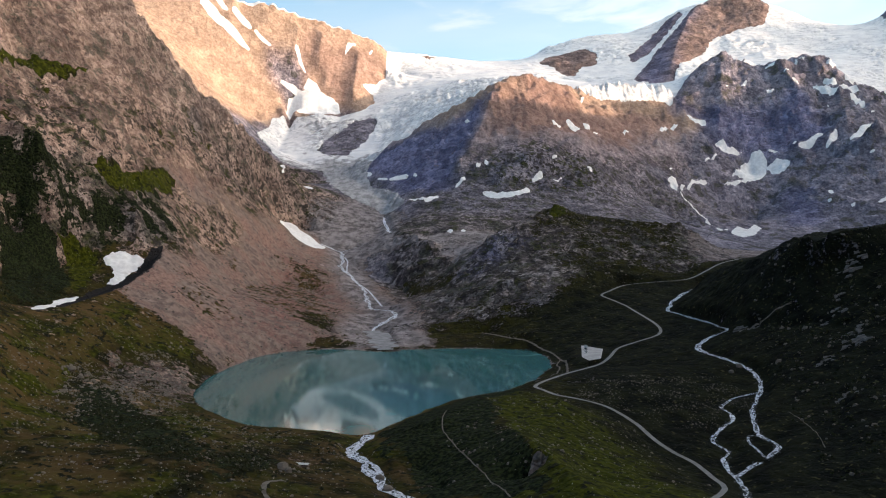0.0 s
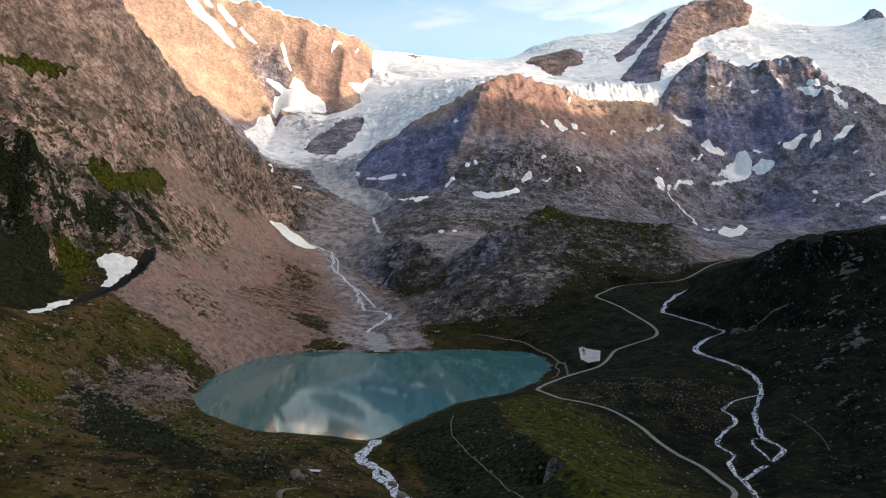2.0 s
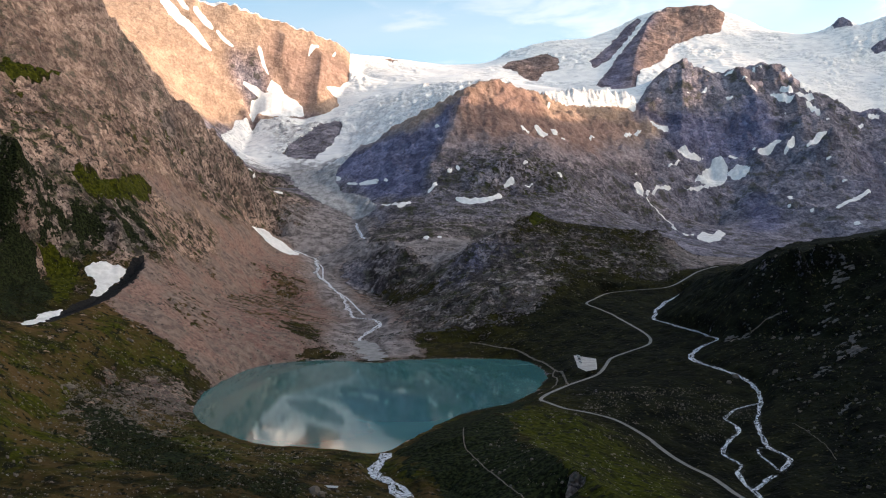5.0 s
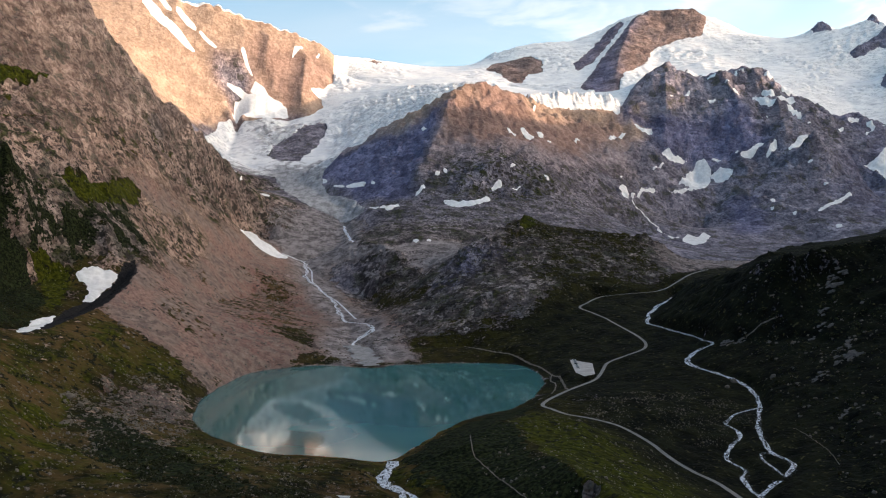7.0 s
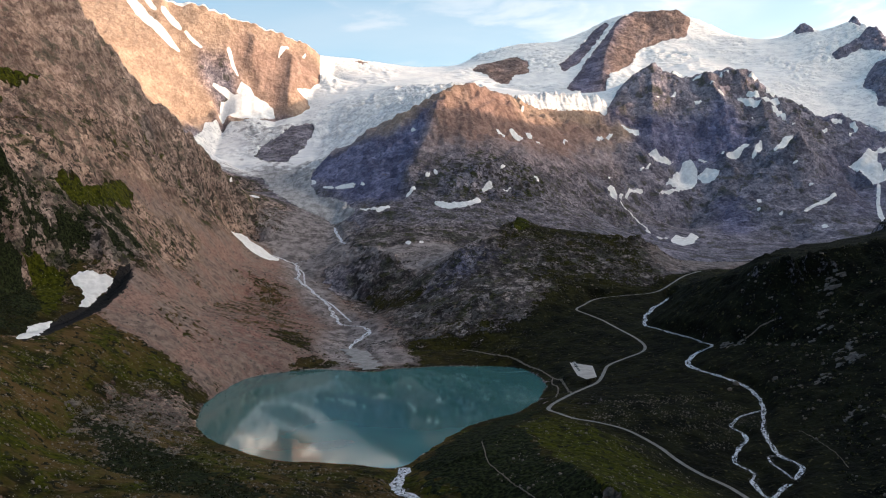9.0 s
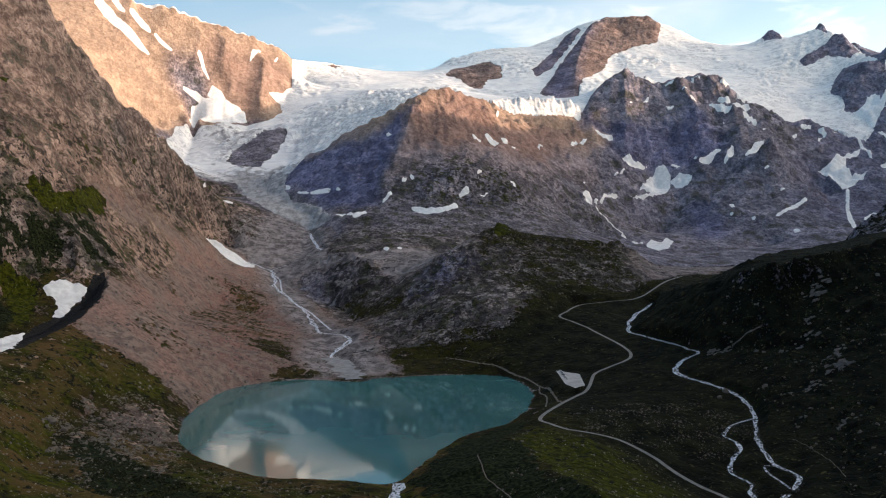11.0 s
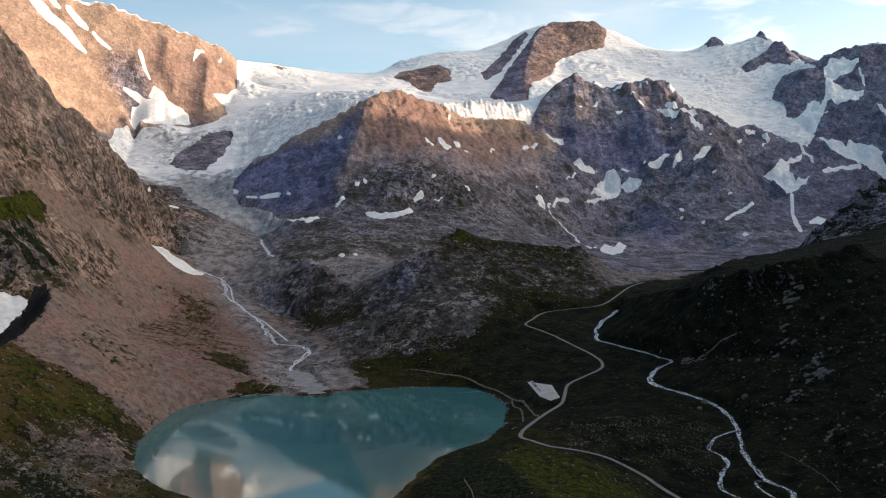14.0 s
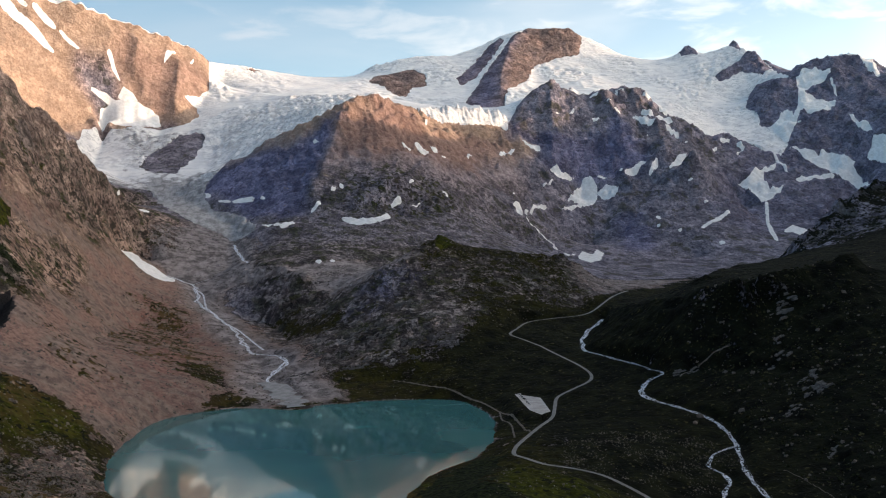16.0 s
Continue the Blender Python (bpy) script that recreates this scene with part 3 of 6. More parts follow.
TURF_TOP = [(-675, 1256), (-662, 1335), (-632, 1368), (-605, 1414), (-629, 1340), (-658, 1289), (-666, 1239)]
TURF_BAND = [(-528, 1115), (-510, 1146), (-483, 1148), (-476, 1124), (-461, 1051), (-468, 1030), (-515, 1118)]
TURF_DARK = [(-570, 1055), (-547, 1095), (-526, 1114), (-481, 1061), (-469, 992), (-437, 805)]
TURF_RIDGE = [(-520, 1668), (-494, 1637), (-494, 1697), (-511, 1716)]
MORAINE_SCREE = [(-394, 1032), (-419, 1234), (-381, 1243), (-322, 1278), (-225, 1230), (-134, 1174), (-146, 1141), (-231, 1093), (-251, 1021), (-278, 992), (-320, 993), (-359, 990)]
RUBBLE = [(-319, 662), (-349, 769), (-341, 842), (-319, 893), (-289, 917), (-269, 893), (-235, 743), (-235, 645), (-282, 683), (-275, 605)]
SHRUB_WEST = [(-321, 717), (-298, 733), (-232, 648), (-165, 544), (-138, 545), (-108, 544), (-129, 480), (-190, 512), (-267, 587)]
# gully floor whose shade is laid on as a dark colour
GULLY_SHADE = [(-421, 1232), (-398, 1155), (-394, 1093), (-398, 1032), (-406, 972), (-412, 897), (-423, 844), (-460, 998), (-449, 1054), (-437, 1094), (-429, 1151), (-431, 1180), (-431, 1206)]
MORAINE_TURF = [(-427, 768), (-422, 842), (-412, 909), (-402, 978), (-389, 988), (-362, 979), (-325, 968), (-296, 970), (-288, 922), (-319, 895), (-341, 842), (-348, 766), (-318, 664), (-283, 561), (-278, 497)]
SCREE_STRIPES = [(-386, 1153), (-373, 1228), (-313, 1175), (-274, 1114), (-300, 1071), (-340, 1082)]
NORTH_BANK = [(-180, 1156), (-114, 1224), (-103, 1142), (-160, 1131), (-192, 1130)]
# lake side of the hummock: shrubs, with its shade coloured in
HILL_SHADE_SHRUB = [(-50, 650), (-30, 690), (0, 745), (30, 790), (62, 820), (80, 800), (50, 740), (38, 690), (42, 592), (55, 528), (53, 436), (-9, 494), (-39, 593)]
KNOLL_TIP = [(250, 2004), (286, 2059), (317, 2035), (233, 1564), (203, 1542)]
ICE_FIELD = [(-260, 4300), (100, 4700), (1000, 4800), (2300, 4700), (2700, 4300), (2560, 3900), (2417, 3489), (2361, 3648), (2291, 3639), (2124, 3419), (2146, 3366), (2099, 3276), (2127, 3182), (2117, 3112), (2030, 3040), (1981, 3094), (1964, 3187), (1864, 3200), (1736, 3167), (1698, 3170), (1601, 3273), (1533, 3312), (1456, 3342), (1352, 3356), (1277, 3352), (1182, 3342), (1125, 3342), (1058, 3312), (964, 3275), (892, 3162), (864, 3092), (839, 3107), (779, 3089), (659, 3026), (546, 2977), (487, 2968), (480, 3132)]
ICE_FIELD_EAST = [(444, 2865), (331, 2735), (253, 2665), (211, 2635), (142, 2575), (30, 2605), (-79, 2655), (-175, 2735), (-231, 2604), (-238, 2550), (-216, 2431), (-133, 2307), (-100, 2139), (-138, 2136), (-187, 2190), (-254, 2249), (-317, 2372), (-393, 2671), (-511, 2665), (-570, 2748), (-684, 3029), (-680, 3239), (-679, 3279), (-644, 3309), (-425, 3376), (-333, 3388), (-283, 3462), (-299, 3536), (-347, 3528), (-292, 3600), (-254, 3666), (-257, 3794)]
ICE_ISLAND = [(-456, 2995), (-443, 3091), (-394, 3160), (-346, 3279), (-268, 3265), (-256, 3200), (-283, 3037), (-340, 2880), (-408, 2910)]
ICE_ROCKS_NUB = [(462, 3960), (513, 4081), (609, 4089), (710, 4101), (749, 4013), (732, 3876), (653, 3847), (592, 3716), (539, 3758), (514, 3899)]
ICE_ROCKS_RIB = [(891, 3943), (1014, 4101), (1172, 4316), (1253, 4367), (1259, 4319), (1086, 4073), (974, 3915), (885, 3848)]
ICE_ROCKS_SUMMIT = [(827, 3575), (977, 3850), (1161, 4137), (1291, 4309), (1392, 4392), (1440, 4500), (1700, 4520), (1729, 4357), (1635, 4188), (1489, 4140), (1327, 4045), (1228, 3859), (1063, 3669), (910, 3351), (882, 3520)]
ICE_ROCKS_PEAK = [(2232, 3839), (2373, 3879), (2471, 3934), (2560, 3990), (2500, 3760), (2426, 3718), (2396, 3767), (2357, 3806), (2275, 3781), (2218, 3783)]
ICE_ROCKS_HORN = [(2225, 4260), (2285, 4200), (2300, 4120), (2279, 4074), (2227, 4101), (2204, 4114)]
ICE_ROCKS_HORN_WEST = [(2440, 4130), (2530, 4060), (2478, 3984), (2459, 4027)]
ICE_ROCKS_TIP = [(-103, 3955), (-22, 4048), (-62, 3935)]
SNOW_FIELDS = []
SNOW_FIELDS.append([(-477, 1146), (-461, 1172), (-443, 1179), (-430, 1181), (-430, 1150), (-435, 1119), (-435, 1085), (-444, 1077), (-446, 1110), (-459, 1129)])
SNOW_FIELDS.append([(-425, 847), (-418, 879), (-455, 1015), (-457, 1019), (-459, 1020), (-469, 981), (-433, 863), (-428, 851)])
SNOW_FIELDS.append([(-385, 1939), (-339, 1827), (-301, 1831), (-273, 1868), (-271, 1878), (-277, 1905), (-311, 1960), (-354, 1977), (-386, 1959), (-387, 1943)])
SNOW_FIELDS.append([(-637, 3333), (-637, 3397), (-594, 3417), (-526, 3431), (-456, 3434), (-431, 3427), (-422, 3388), (-514, 3348), (-581, 3341)])
SNOW_FIELDS.append([(-581, 3424), (-564, 3452), (-529, 3454), (-508, 3438), (-543, 3421)])
SNOW_FIELDS.append([(-671, 3400), (-635, 3410), (-598, 3412), (-585, 3414), (-590, 3420), (-623, 3425), (-666, 3410), (-674, 3403)])
SNOW_FIELDS.append([(-419, 3614), (-401, 3644), (-386, 3676), (-385, 3688), (-394, 3680), (-422, 3645), (-427, 3611), (-425, 3607)])
SNOW_FIELDS.append([(-626, 3489), (-605, 3473), (-582, 3463), (-575, 3464), (-574, 3468), (-593, 3482), (-610, 3501), (-622, 3498)])
SNOW_FIELDS.append([(-1001, 3410), (-936, 3381), (-863, 3378), (-801, 3386), (-793, 3392), (-794, 3398), (-847, 3407), (-916, 3419), (-981, 3442), (-1006, 3435)])
SNOW_FIELDS.append([(-879, 3448), (-829, 3436), (-800, 3442), (-794, 3446), (-795, 3450), (-813, 3459), (-862, 3469), (-880, 3460)])
SNOW_FIELDS.append([(-786, 3443), (-749, 3438), (-718, 3445), (-713, 3449), (-714, 3452), (-738, 3452), (-777, 3453), (-786, 3448)])
SNOW_FIELDS.append([(-946, 3449), (-901, 3436), (-892, 3440), (-893, 3447), (-937, 3470), (-948, 3460)])
SNOW_FIELDS.append([(-317, 3739), (-331, 3713), (-330, 3702), (-320, 3714), (-313, 3740), (-313, 3743)])
SNOW_FIELDS.append([(336, 2530), (343, 2508), (356, 2512), (362, 2517), (363, 2527), (361, 2545), (343, 2543), (337, 2538)])
SNOW_FIELDS.append([(389, 2590), (398, 2562), (424, 2562), (430, 2570), (431, 2582), (414, 2599), (397, 2606), (391, 2600)])
SNOW_FIELDS.append([(449, 2630), (460, 2606), (470, 2619), (473, 2642), (457, 2646), (450, 2639)])
SNOW_FIELDS.append([(474, 2594), (485, 2619), (494, 2627), (496, 2618), (485, 2596), (477, 2589)])
SNOW_FIELDS.append([(67, 2494), (76, 2498), (85, 2491), (88, 2482), (80, 2479), (71, 2485)])
SNOW_FIELDS.append([(38, 2168), (60, 2197), (61, 2206), (56, 2210), (35, 2181), (34, 2171)])
SNOW_FIELDS.append([(93, 2233), (104, 2240), (105, 2247), (101, 2251), (90, 2245), (89, 2237)])
SNOW_FIELDS.append([(113, 2261), (119, 2267), (125, 2261), (127, 2253), (121, 2249), (115, 2253)])
SNOW_FIELDS.append([(103, 2109), (136, 2069), (174, 2071), (221, 2102), (229, 2140), (222, 2144), (174, 2100), (141, 2109), (105, 2121), (101, 2116)])
SNOW_FIELDS.append([(236, 2187), (255, 2202), (265, 2211), (269, 2198), (250, 2185), (239, 2176)])
SNOW_FIELDS.append([(297, 2195), (321, 2210), (324, 2214), (321, 2215), (298, 2202), (294, 2196)])
SNOW_FIELDS.append([(302, 2254), (314, 2264), (318, 2273), (316, 2275), (303, 2263), (299, 2255)])
SNOW_FIELDS.append([(407, 2314), (408, 2280), (415, 2282), (420, 2302), (416, 2330), (411, 2328)])
SNOW_FIELDS.append([(10, 1809), (15, 1819), (20, 1815), (22, 1805), (17, 1795), (12, 1798)])
SNOW_FIELDS.append([(39, 1818), (44, 1833), (49, 1831), (51, 1818), (46, 1805), (41, 1807)])
SNOW_FIELDS.append([(478, 2805), (515, 2933), (516, 2937), (513, 2936), (478, 2836), (468, 2792)])
SNOW_FIELDS.append([(615, 2776), (644, 2821), (647, 2829), (645, 2830), (620, 2805), (609, 2779)])
SNOW_FIELDS.append([(778, 2916), (852, 2997), (859, 3013), (855, 3017), (780, 2939), (771, 2921)])
SNOW_FIELDS.append([(717, 2612), (755, 2664), (754, 2628), (733, 2568), (714, 2563)])
SNOW_FIELDS.append([(758, 2606), (822, 2701), (879, 2737), (885, 2744), (883, 2746), (826, 2719), (761, 2627), (752, 2603)])
SNOW_FIELDS.append([(746, 2690), (763, 2717), (766, 2725), (764, 2725), (748, 2702), (742, 2690)])
SNOW_FIELDS.append([(987, 2971), (1014, 2979), (1034, 2967), (1088, 2974), (1052, 2958), (1001, 2939), (974, 2939)])
SNOW_FIELDS.append([(908, 2833), (962, 2880), (966, 2887), (961, 2886), (907, 2841), (902, 2833)])
SNOW_FIELDS.append([(925, 2760), (1005, 2797), (1038, 2819), (1000, 2839), (1048, 2880), (1064, 2934), (1116, 2967), (1146, 2965), (1161, 2935), (1139, 2895), (1089, 2817), (1047, 2807), (978, 2777)])
SNOW_FIELDS.append([(1152, 2923), (1192, 2926), (1232, 2902), (1192, 2854), (1162, 2877)])
SNOW_FIELDS.append([(1173, 2952), (1200, 2944), (1207, 2949), (1202, 2955), (1174, 2961), (1168, 2957)])
SNOW_FIELDS.append([(773, 2411), (819, 2356), (825, 2369), (822, 2373), (799, 2358), (793, 2386), (781, 2421), (776, 2421)])
SNOW_FIELDS.append([(827, 2349), (864, 2404), (885, 2371), (932, 2451), (931, 2392), (877, 2306), (840, 2291), (821, 2328)])
SNOW_FIELDS.append([(737, 2548), (755, 2484), (781, 2421), (783, 2422), (785, 2427), (759, 2492), (742, 2558), (739, 2555)])
SNOW_FIELDS.append([(907, 3047), (927, 3027), (960, 3024), (974, 3035), (971, 3045), (940, 3048), (918, 3060), (909, 3057)])
SNOW_FIELDS.append([(785, 2933), (858, 3004), (865, 3018), (861, 3023), (788, 2951), (781, 2935)])
SNOW_FIELDS.append([(1271, 2919), (1315, 2924), (1364, 2944), (1370, 2954), (1363, 2959), (1315, 2942), (1272, 2933), (1266, 2925)])
SNOW_FIELDS.append([(1355, 2891), (1384, 2904), (1406, 2923), (1411, 2936), (1404, 2939), (1381, 2924), (1353, 2899), (1351, 2893)])
SNOW_FIELDS.append([(1430, 2876), (1472, 2890), (1528, 2933), (1541, 2950), (1536, 2956), (1487, 2934), (1435, 2894), (1429, 2884)])
SNOW_FIELDS.append([(1438, 3198), (1455, 3177), (1465, 3151), (1489, 3132), (1514, 3118), (1468, 3110), (1442, 3137), (1429, 3166)])
SNOW_FIELDS.append([(1475, 3205), (1508, 3197), (1539, 3169), (1575, 3155), (1591, 3120), (1559, 3122), (1526, 3141), (1492, 3172)])
SNOW_FIELDS.append([(1542, 3122), (1565, 3111), (1576, 3061), (1557, 3054), (1539, 3081)])
SNOW_FIELDS.append([(1580, 3227), (1597, 3205), (1634, 3238), (1647, 3254), (1649, 3265), (1643, 3284), (1600, 3258), (1583, 3241)])
SNOW_FIELDS.append([(1427, 3072), (1441, 3069), (1450, 3077), (1448, 3086), (1435, 3088), (1425, 3081)])
SNOW_FIELDS.append([(1522, 3269), (1543, 3255), (1581, 3282), (1559, 3275), (1530, 3277), (1522, 3274)])
SNOW_FIELDS.append([(1294, 3337), (1253, 3305), (1225, 3293), (1205, 3307)])
SNOW_FIELDS.append([(1364, 3339), (1391, 3311), (1413, 3284), (1415, 3267), (1391, 3285), (1368, 3311)])
SNOW_FIELDS.append([(1414, 3297), (1441, 3286), (1450, 3289), (1447, 3297), (1421, 3311), (1412, 3307)])
SNOW_FIELDS.append([(1162, 3185), (1186, 3204), (1190, 3215), (1181, 3214), (1156, 3194), (1152, 3184)])
SNOW_FIELDS.append([(1248, 3176), (1266, 3188), (1279, 3183), (1280, 3171), (1263, 3162), (1250, 3166)])
SNOW_FIELDS.append([(1336, 3216), (1351, 3214), (1357, 3218), (1355, 3224), (1341, 3226), (1334, 3222)])
SNOW_FIELDS.append([(1360, 3199), (1375, 3183), (1382, 3184), (1383, 3191), (1368, 3208), (1361, 3206)])
SNOW_FIELDS.append([(1089, 3155), (1104, 3159), (1109, 3165), (1104, 3168), (1089, 3163), (1085, 3157)])
SNOW_FIELDS.append([(1282, 3265), (1311, 3254), (1317, 3257), (1317, 3265), (1288, 3277), (1281, 3273)])
SNOW_FIELDS.append([(1245, 2643), (1256, 2653), (1259, 2643), (1254, 2626), (1246, 2623), (1243, 2631)])
SNOW_FIELDS.append([(1217, 2593), (1224, 2597), (1226, 2592), (1225, 2585), (1219, 2582), (1216, 2586)])
SNOW_FIELDS.append([(1258, 2530), (1268, 2536), (1272, 2530), (1270, 2521), (1262, 2516), (1257, 2521)])
SNOW_FIELDS.append([(1445, 2772), (1460, 2772), (1464, 2775), (1461, 2778), (1446, 2779), (1442, 2776)])
SNOW_FIELDS.append([(1339, 2515), (1415, 2552), (1499, 2601), (1513, 2619), (1508, 2624), (1424, 2575), (1346, 2531), (1338, 2520)])
SNOW_FIELDS.append([(1610, 2452), (1632, 2451), (1637, 2412), (1671, 2410), (1680, 2415), (1687, 2428), (1702, 2484), (1705, 2545), (1631, 2486), (1609, 2462)])
SNOW_FIELDS.append([(1707, 2870), (1765, 2880), (1836, 2927), (1923, 2977), (1992, 3006), (1940, 2964), (1853, 2909), (1820, 2862), (1808, 2811), (1876, 2816), (1838, 2785), (1767, 2761), (1734, 2749), (1734, 2799), (1725, 2846)])
SNOW_FIELDS.append([(1740, 2744), (1665, 2636), (1556, 2466), (1522, 2386), (1526, 2381), (1543, 2401), (1586, 2485), (1678, 2635), (1751, 2738), (1753, 2751)])
SNOW_FIELDS.append([(2100, 3090), (2130, 3040), (2176, 2996), (2199, 3007), (2236, 2970), (2260, 2933), (2277, 2907), (2258, 2900), (2265, 2862), (2174, 2701), (2203, 2806), (2161, 2832), (2152, 2900), (2122, 2961), (2101, 3038)])
SNOW_FIELDS.append([(1950, 2840), (2000, 2839), (2122, 2849), (2134, 2857), (2135, 2864), (2018, 2864), (1961, 2856), (1950, 2848)])
SNOW_FIELDS.append([(1997, 3047), (1979, 2966), (1956, 2902), (1958, 2900), (1963, 2905), (2005, 2984), (2009, 3054), (2003, 3055)])
SNOW_FIELDS.append([(2070, 3238), (2148, 3249), (2242, 3298), (2248, 3260), (2222, 3214), (2239, 3180), (2162, 3153), (2124, 3121), (2089, 3168)])
SNOW_FIELDS.append([(2403, 3439), (2460, 3464), (2539, 3370), (2526, 3354), (2456, 3342), (2376, 3337), (2349, 3310), (2443, 3218), (2409, 3184), (2357, 3167), (2302, 3188), (2274, 3232), (2206, 3192), (2209, 3215), (2287, 3271), (2354, 3355)])
SNOW_FIELDS.append([(2395, 3102), (2405, 3054), (2422, 3025), (2408, 2962), (2385, 2967), (2379, 3014), (2387, 3056)])
SNOW_FIELDS.append([(2381, 2932), (2409, 2893), (2394, 2813), (2314, 2728), (2320, 2819), (2313, 2886), (2341, 2902)])
SNOW_FIELDS.append([(2611, 3420), (2695, 3373), (2667, 3223), (2680, 3220), (2708, 3257), (2845, 3539)])
SNOW_FIELDS.append([(2466, 3238), (2504, 3321), (2503, 3329), (2494, 3322), (2456, 3240), (2457, 3232)])
SNOW_FIELDS.append([(1340, 2525), (1355, 2537), (1361, 2532), (1356, 2520), (1343, 2510), (1337, 2514)])
SNOW_FIELDS.append([(1337, 2418), (1353, 2428), (1359, 2420), (1354, 2405), (1339, 2398), (1334, 2406)])
SNOW_FIELDS.append([(1446, 2679), (1459, 2687), (1467, 2684), (1465, 2676), (1452, 2669), (1445, 2671)])
SNOW_FIELDS.append([(1246, 2655), (1259, 2664), (1264, 2656), (1258, 2641), (1248, 2635), (1244, 2643)])
SNOW_FIELDS.append([(1256, 2951), (1266, 2955), (1273, 2950), (1273, 2943), (1264, 2940), (1257, 2945)])
SNOW_FIELDS.append([(1860, 3097), (1867, 3076), (1821, 3040), (1812, 3027), (1819, 3028), (1885, 3079), (1879, 3116), (1868, 3111)])
SNOW_FIELDS.append([(1707, 3038), (1728, 3056), (1740, 3057), (1737, 3046), (1718, 3031), (1707, 3030)])
SNOW_FIELDS.append([(1798, 3120), (1837, 3120), (1851, 3131), (1855, 3143), (1815, 3143), (1801, 3131)])
SNOW_FIELDS.append([(1925, 3122), (1973, 3121), (1983, 3127), (1983, 3136), (1941, 3145), (1929, 3135)])
SNOW_FIELDS.append([(1564, 3003), (1574, 3009), (1580, 3008), (1579, 3002), (1570, 2997), (1564, 2998)])
SNOW_FIELDS.append([(-154, 2397), (-128, 2377), (-103, 2363), (-99, 2371), (-105, 2386), (-132, 2409), (-157, 2413), (-158, 2406)])
SNOW_FIELDS.append([(-191, 2433), (-164, 2406), (-161, 2410), (-165, 2421), (-192, 2448), (-195, 2444)])
SNOW_FIELDS.append([(-87, 2142), (-41, 2091), (-11, 2110), (-9, 2125), (-15, 2139), (-43, 2112), (-87, 2154), (-90, 2149)])
SNOW_FIELDS.append([(-243, 2529), (-222, 2495), (-215, 2499), (-223, 2527), (-243, 2556), (-249, 2552)])
SNOW_FIELDS.append([(-87, 2353), (-81, 2358), (-74, 2348), (-71, 2336), (-77, 2333), (-83, 2342)])
SNOW_FIELDS.append([(-374, 2220), (-357, 2229), (-355, 2244), (-360, 2260), (-377, 2252), (-378, 2233)])
SNOW_FIELDS.append([(-406, 2067), (-404, 2080), (-399, 2073), (-404, 2066)])
SNOW_FIELDS.append([(-520, 2603), (-516, 2628), (-507, 2631), (-501, 2618), (-505, 2598), (-514, 2594)])
SNOW_FIELDS.append([(-992, 3450), (-857, 3490), (-716, 3540), (-707, 3595), (-848, 3545), (-983, 3505)])
SNOW_FIELDS.append([(-716, 3540), (-620, 3590), (-436, 3690), (-427, 3745), (-611, 3645), (-707, 3595)])
SNOW_FIELDS.append([(-436, 3690), (-328, 3770), (-272, 3830), (-263, 3885), (-319, 3825), (-427, 3745)])


# ---- looks of the bare ground, as x, y ----
DOME_CAP = [(143, 2547), (218, 2597), (331, 2735), (440, 2850), (450, 2706), (644, 2955), (846, 3063), (848, 2994), (721, 2860), (574, 2634), (469, 2558), (369, 2479), (259, 2403), (161, 2419), (131, 2484)]
# the _SHADE outlines mark shaded faces, tinted blue by colour
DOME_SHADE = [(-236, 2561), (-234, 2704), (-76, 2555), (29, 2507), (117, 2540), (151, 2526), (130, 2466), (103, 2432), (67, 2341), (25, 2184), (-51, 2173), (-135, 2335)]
DOME_TURF = [(207, 2378), (293, 2408), (421, 2383), (417, 2229), (337, 2158), (247, 2157), (168, 2091), (148, 2222)]
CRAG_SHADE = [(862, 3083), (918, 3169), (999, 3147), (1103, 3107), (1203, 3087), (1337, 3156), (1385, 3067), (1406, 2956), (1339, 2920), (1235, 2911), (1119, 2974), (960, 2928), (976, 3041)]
CRAG_RIB = [(929, 3245), (1048, 3268), (1136, 3296), (1147, 3231), (1053, 3084), (982, 3092), (917, 3090)]
CRAG_TOP = [(1245, 3284), (1355, 3308), (1503, 3284), (1484, 3191), (1393, 3185), (1314, 3261)]
CRAG_HOLLOW = [(1125, 2715), (1192, 2720), (1191, 2555), (1122, 2441), (1022, 2445)]
DEBRIS = [(-338, 2192), (-146, 2259), (-92, 2081), (-108, 1862), (-30, 1809), (123, 1856), (149, 1481), (78, 1498), (-28, 1695), (-103, 1770), (-168, 1807), (-176, 1761), (-82, 1410), (-21, 1207), (-20, 1141), (-137, 1128), (-156, 1223), (-137, 1372), (-206, 1616), (-265, 1881), (-358, 2042)]
SLABS = [(-169, 1819), (-117, 1808), (18, 1669), (68, 1502), (115, 1439), (227, 1525), (255, 1503), (229, 1405), (203, 1303), (143, 1253), (120, 1193), (62, 1198), (5, 1230), (-35, 1291), (-92, 1568), (-159, 1718)]
SLAB_SHADE = [(58, 1507), (89, 1499), (150, 1486), (164, 1473), (114, 1428), (64, 1401), (15, 1421)]
RED_SCREE = [(-331, 1573), (-271, 1753), (-180, 1492), (-159, 1241), (-209, 1137), (-271, 1073), (-293, 1195)]
PALE_SCREE = [(-385, 1043), (-387, 1132), (-362, 1154), (-356, 1063), (-292, 1016), (-261, 978), (-284, 921), (-330, 985), (-380, 991)]
BUTTRESS = [(-619, 3499), (-546, 3577), (-408, 3658), (-265, 3753), (-252, 3641), (-344, 3496), (-405, 3403), (-454, 3421), (-555, 3469)]
ICE_BROKEN = [(-561, 3359), (-279, 3291), (-376, 2981), (-484, 3011)]
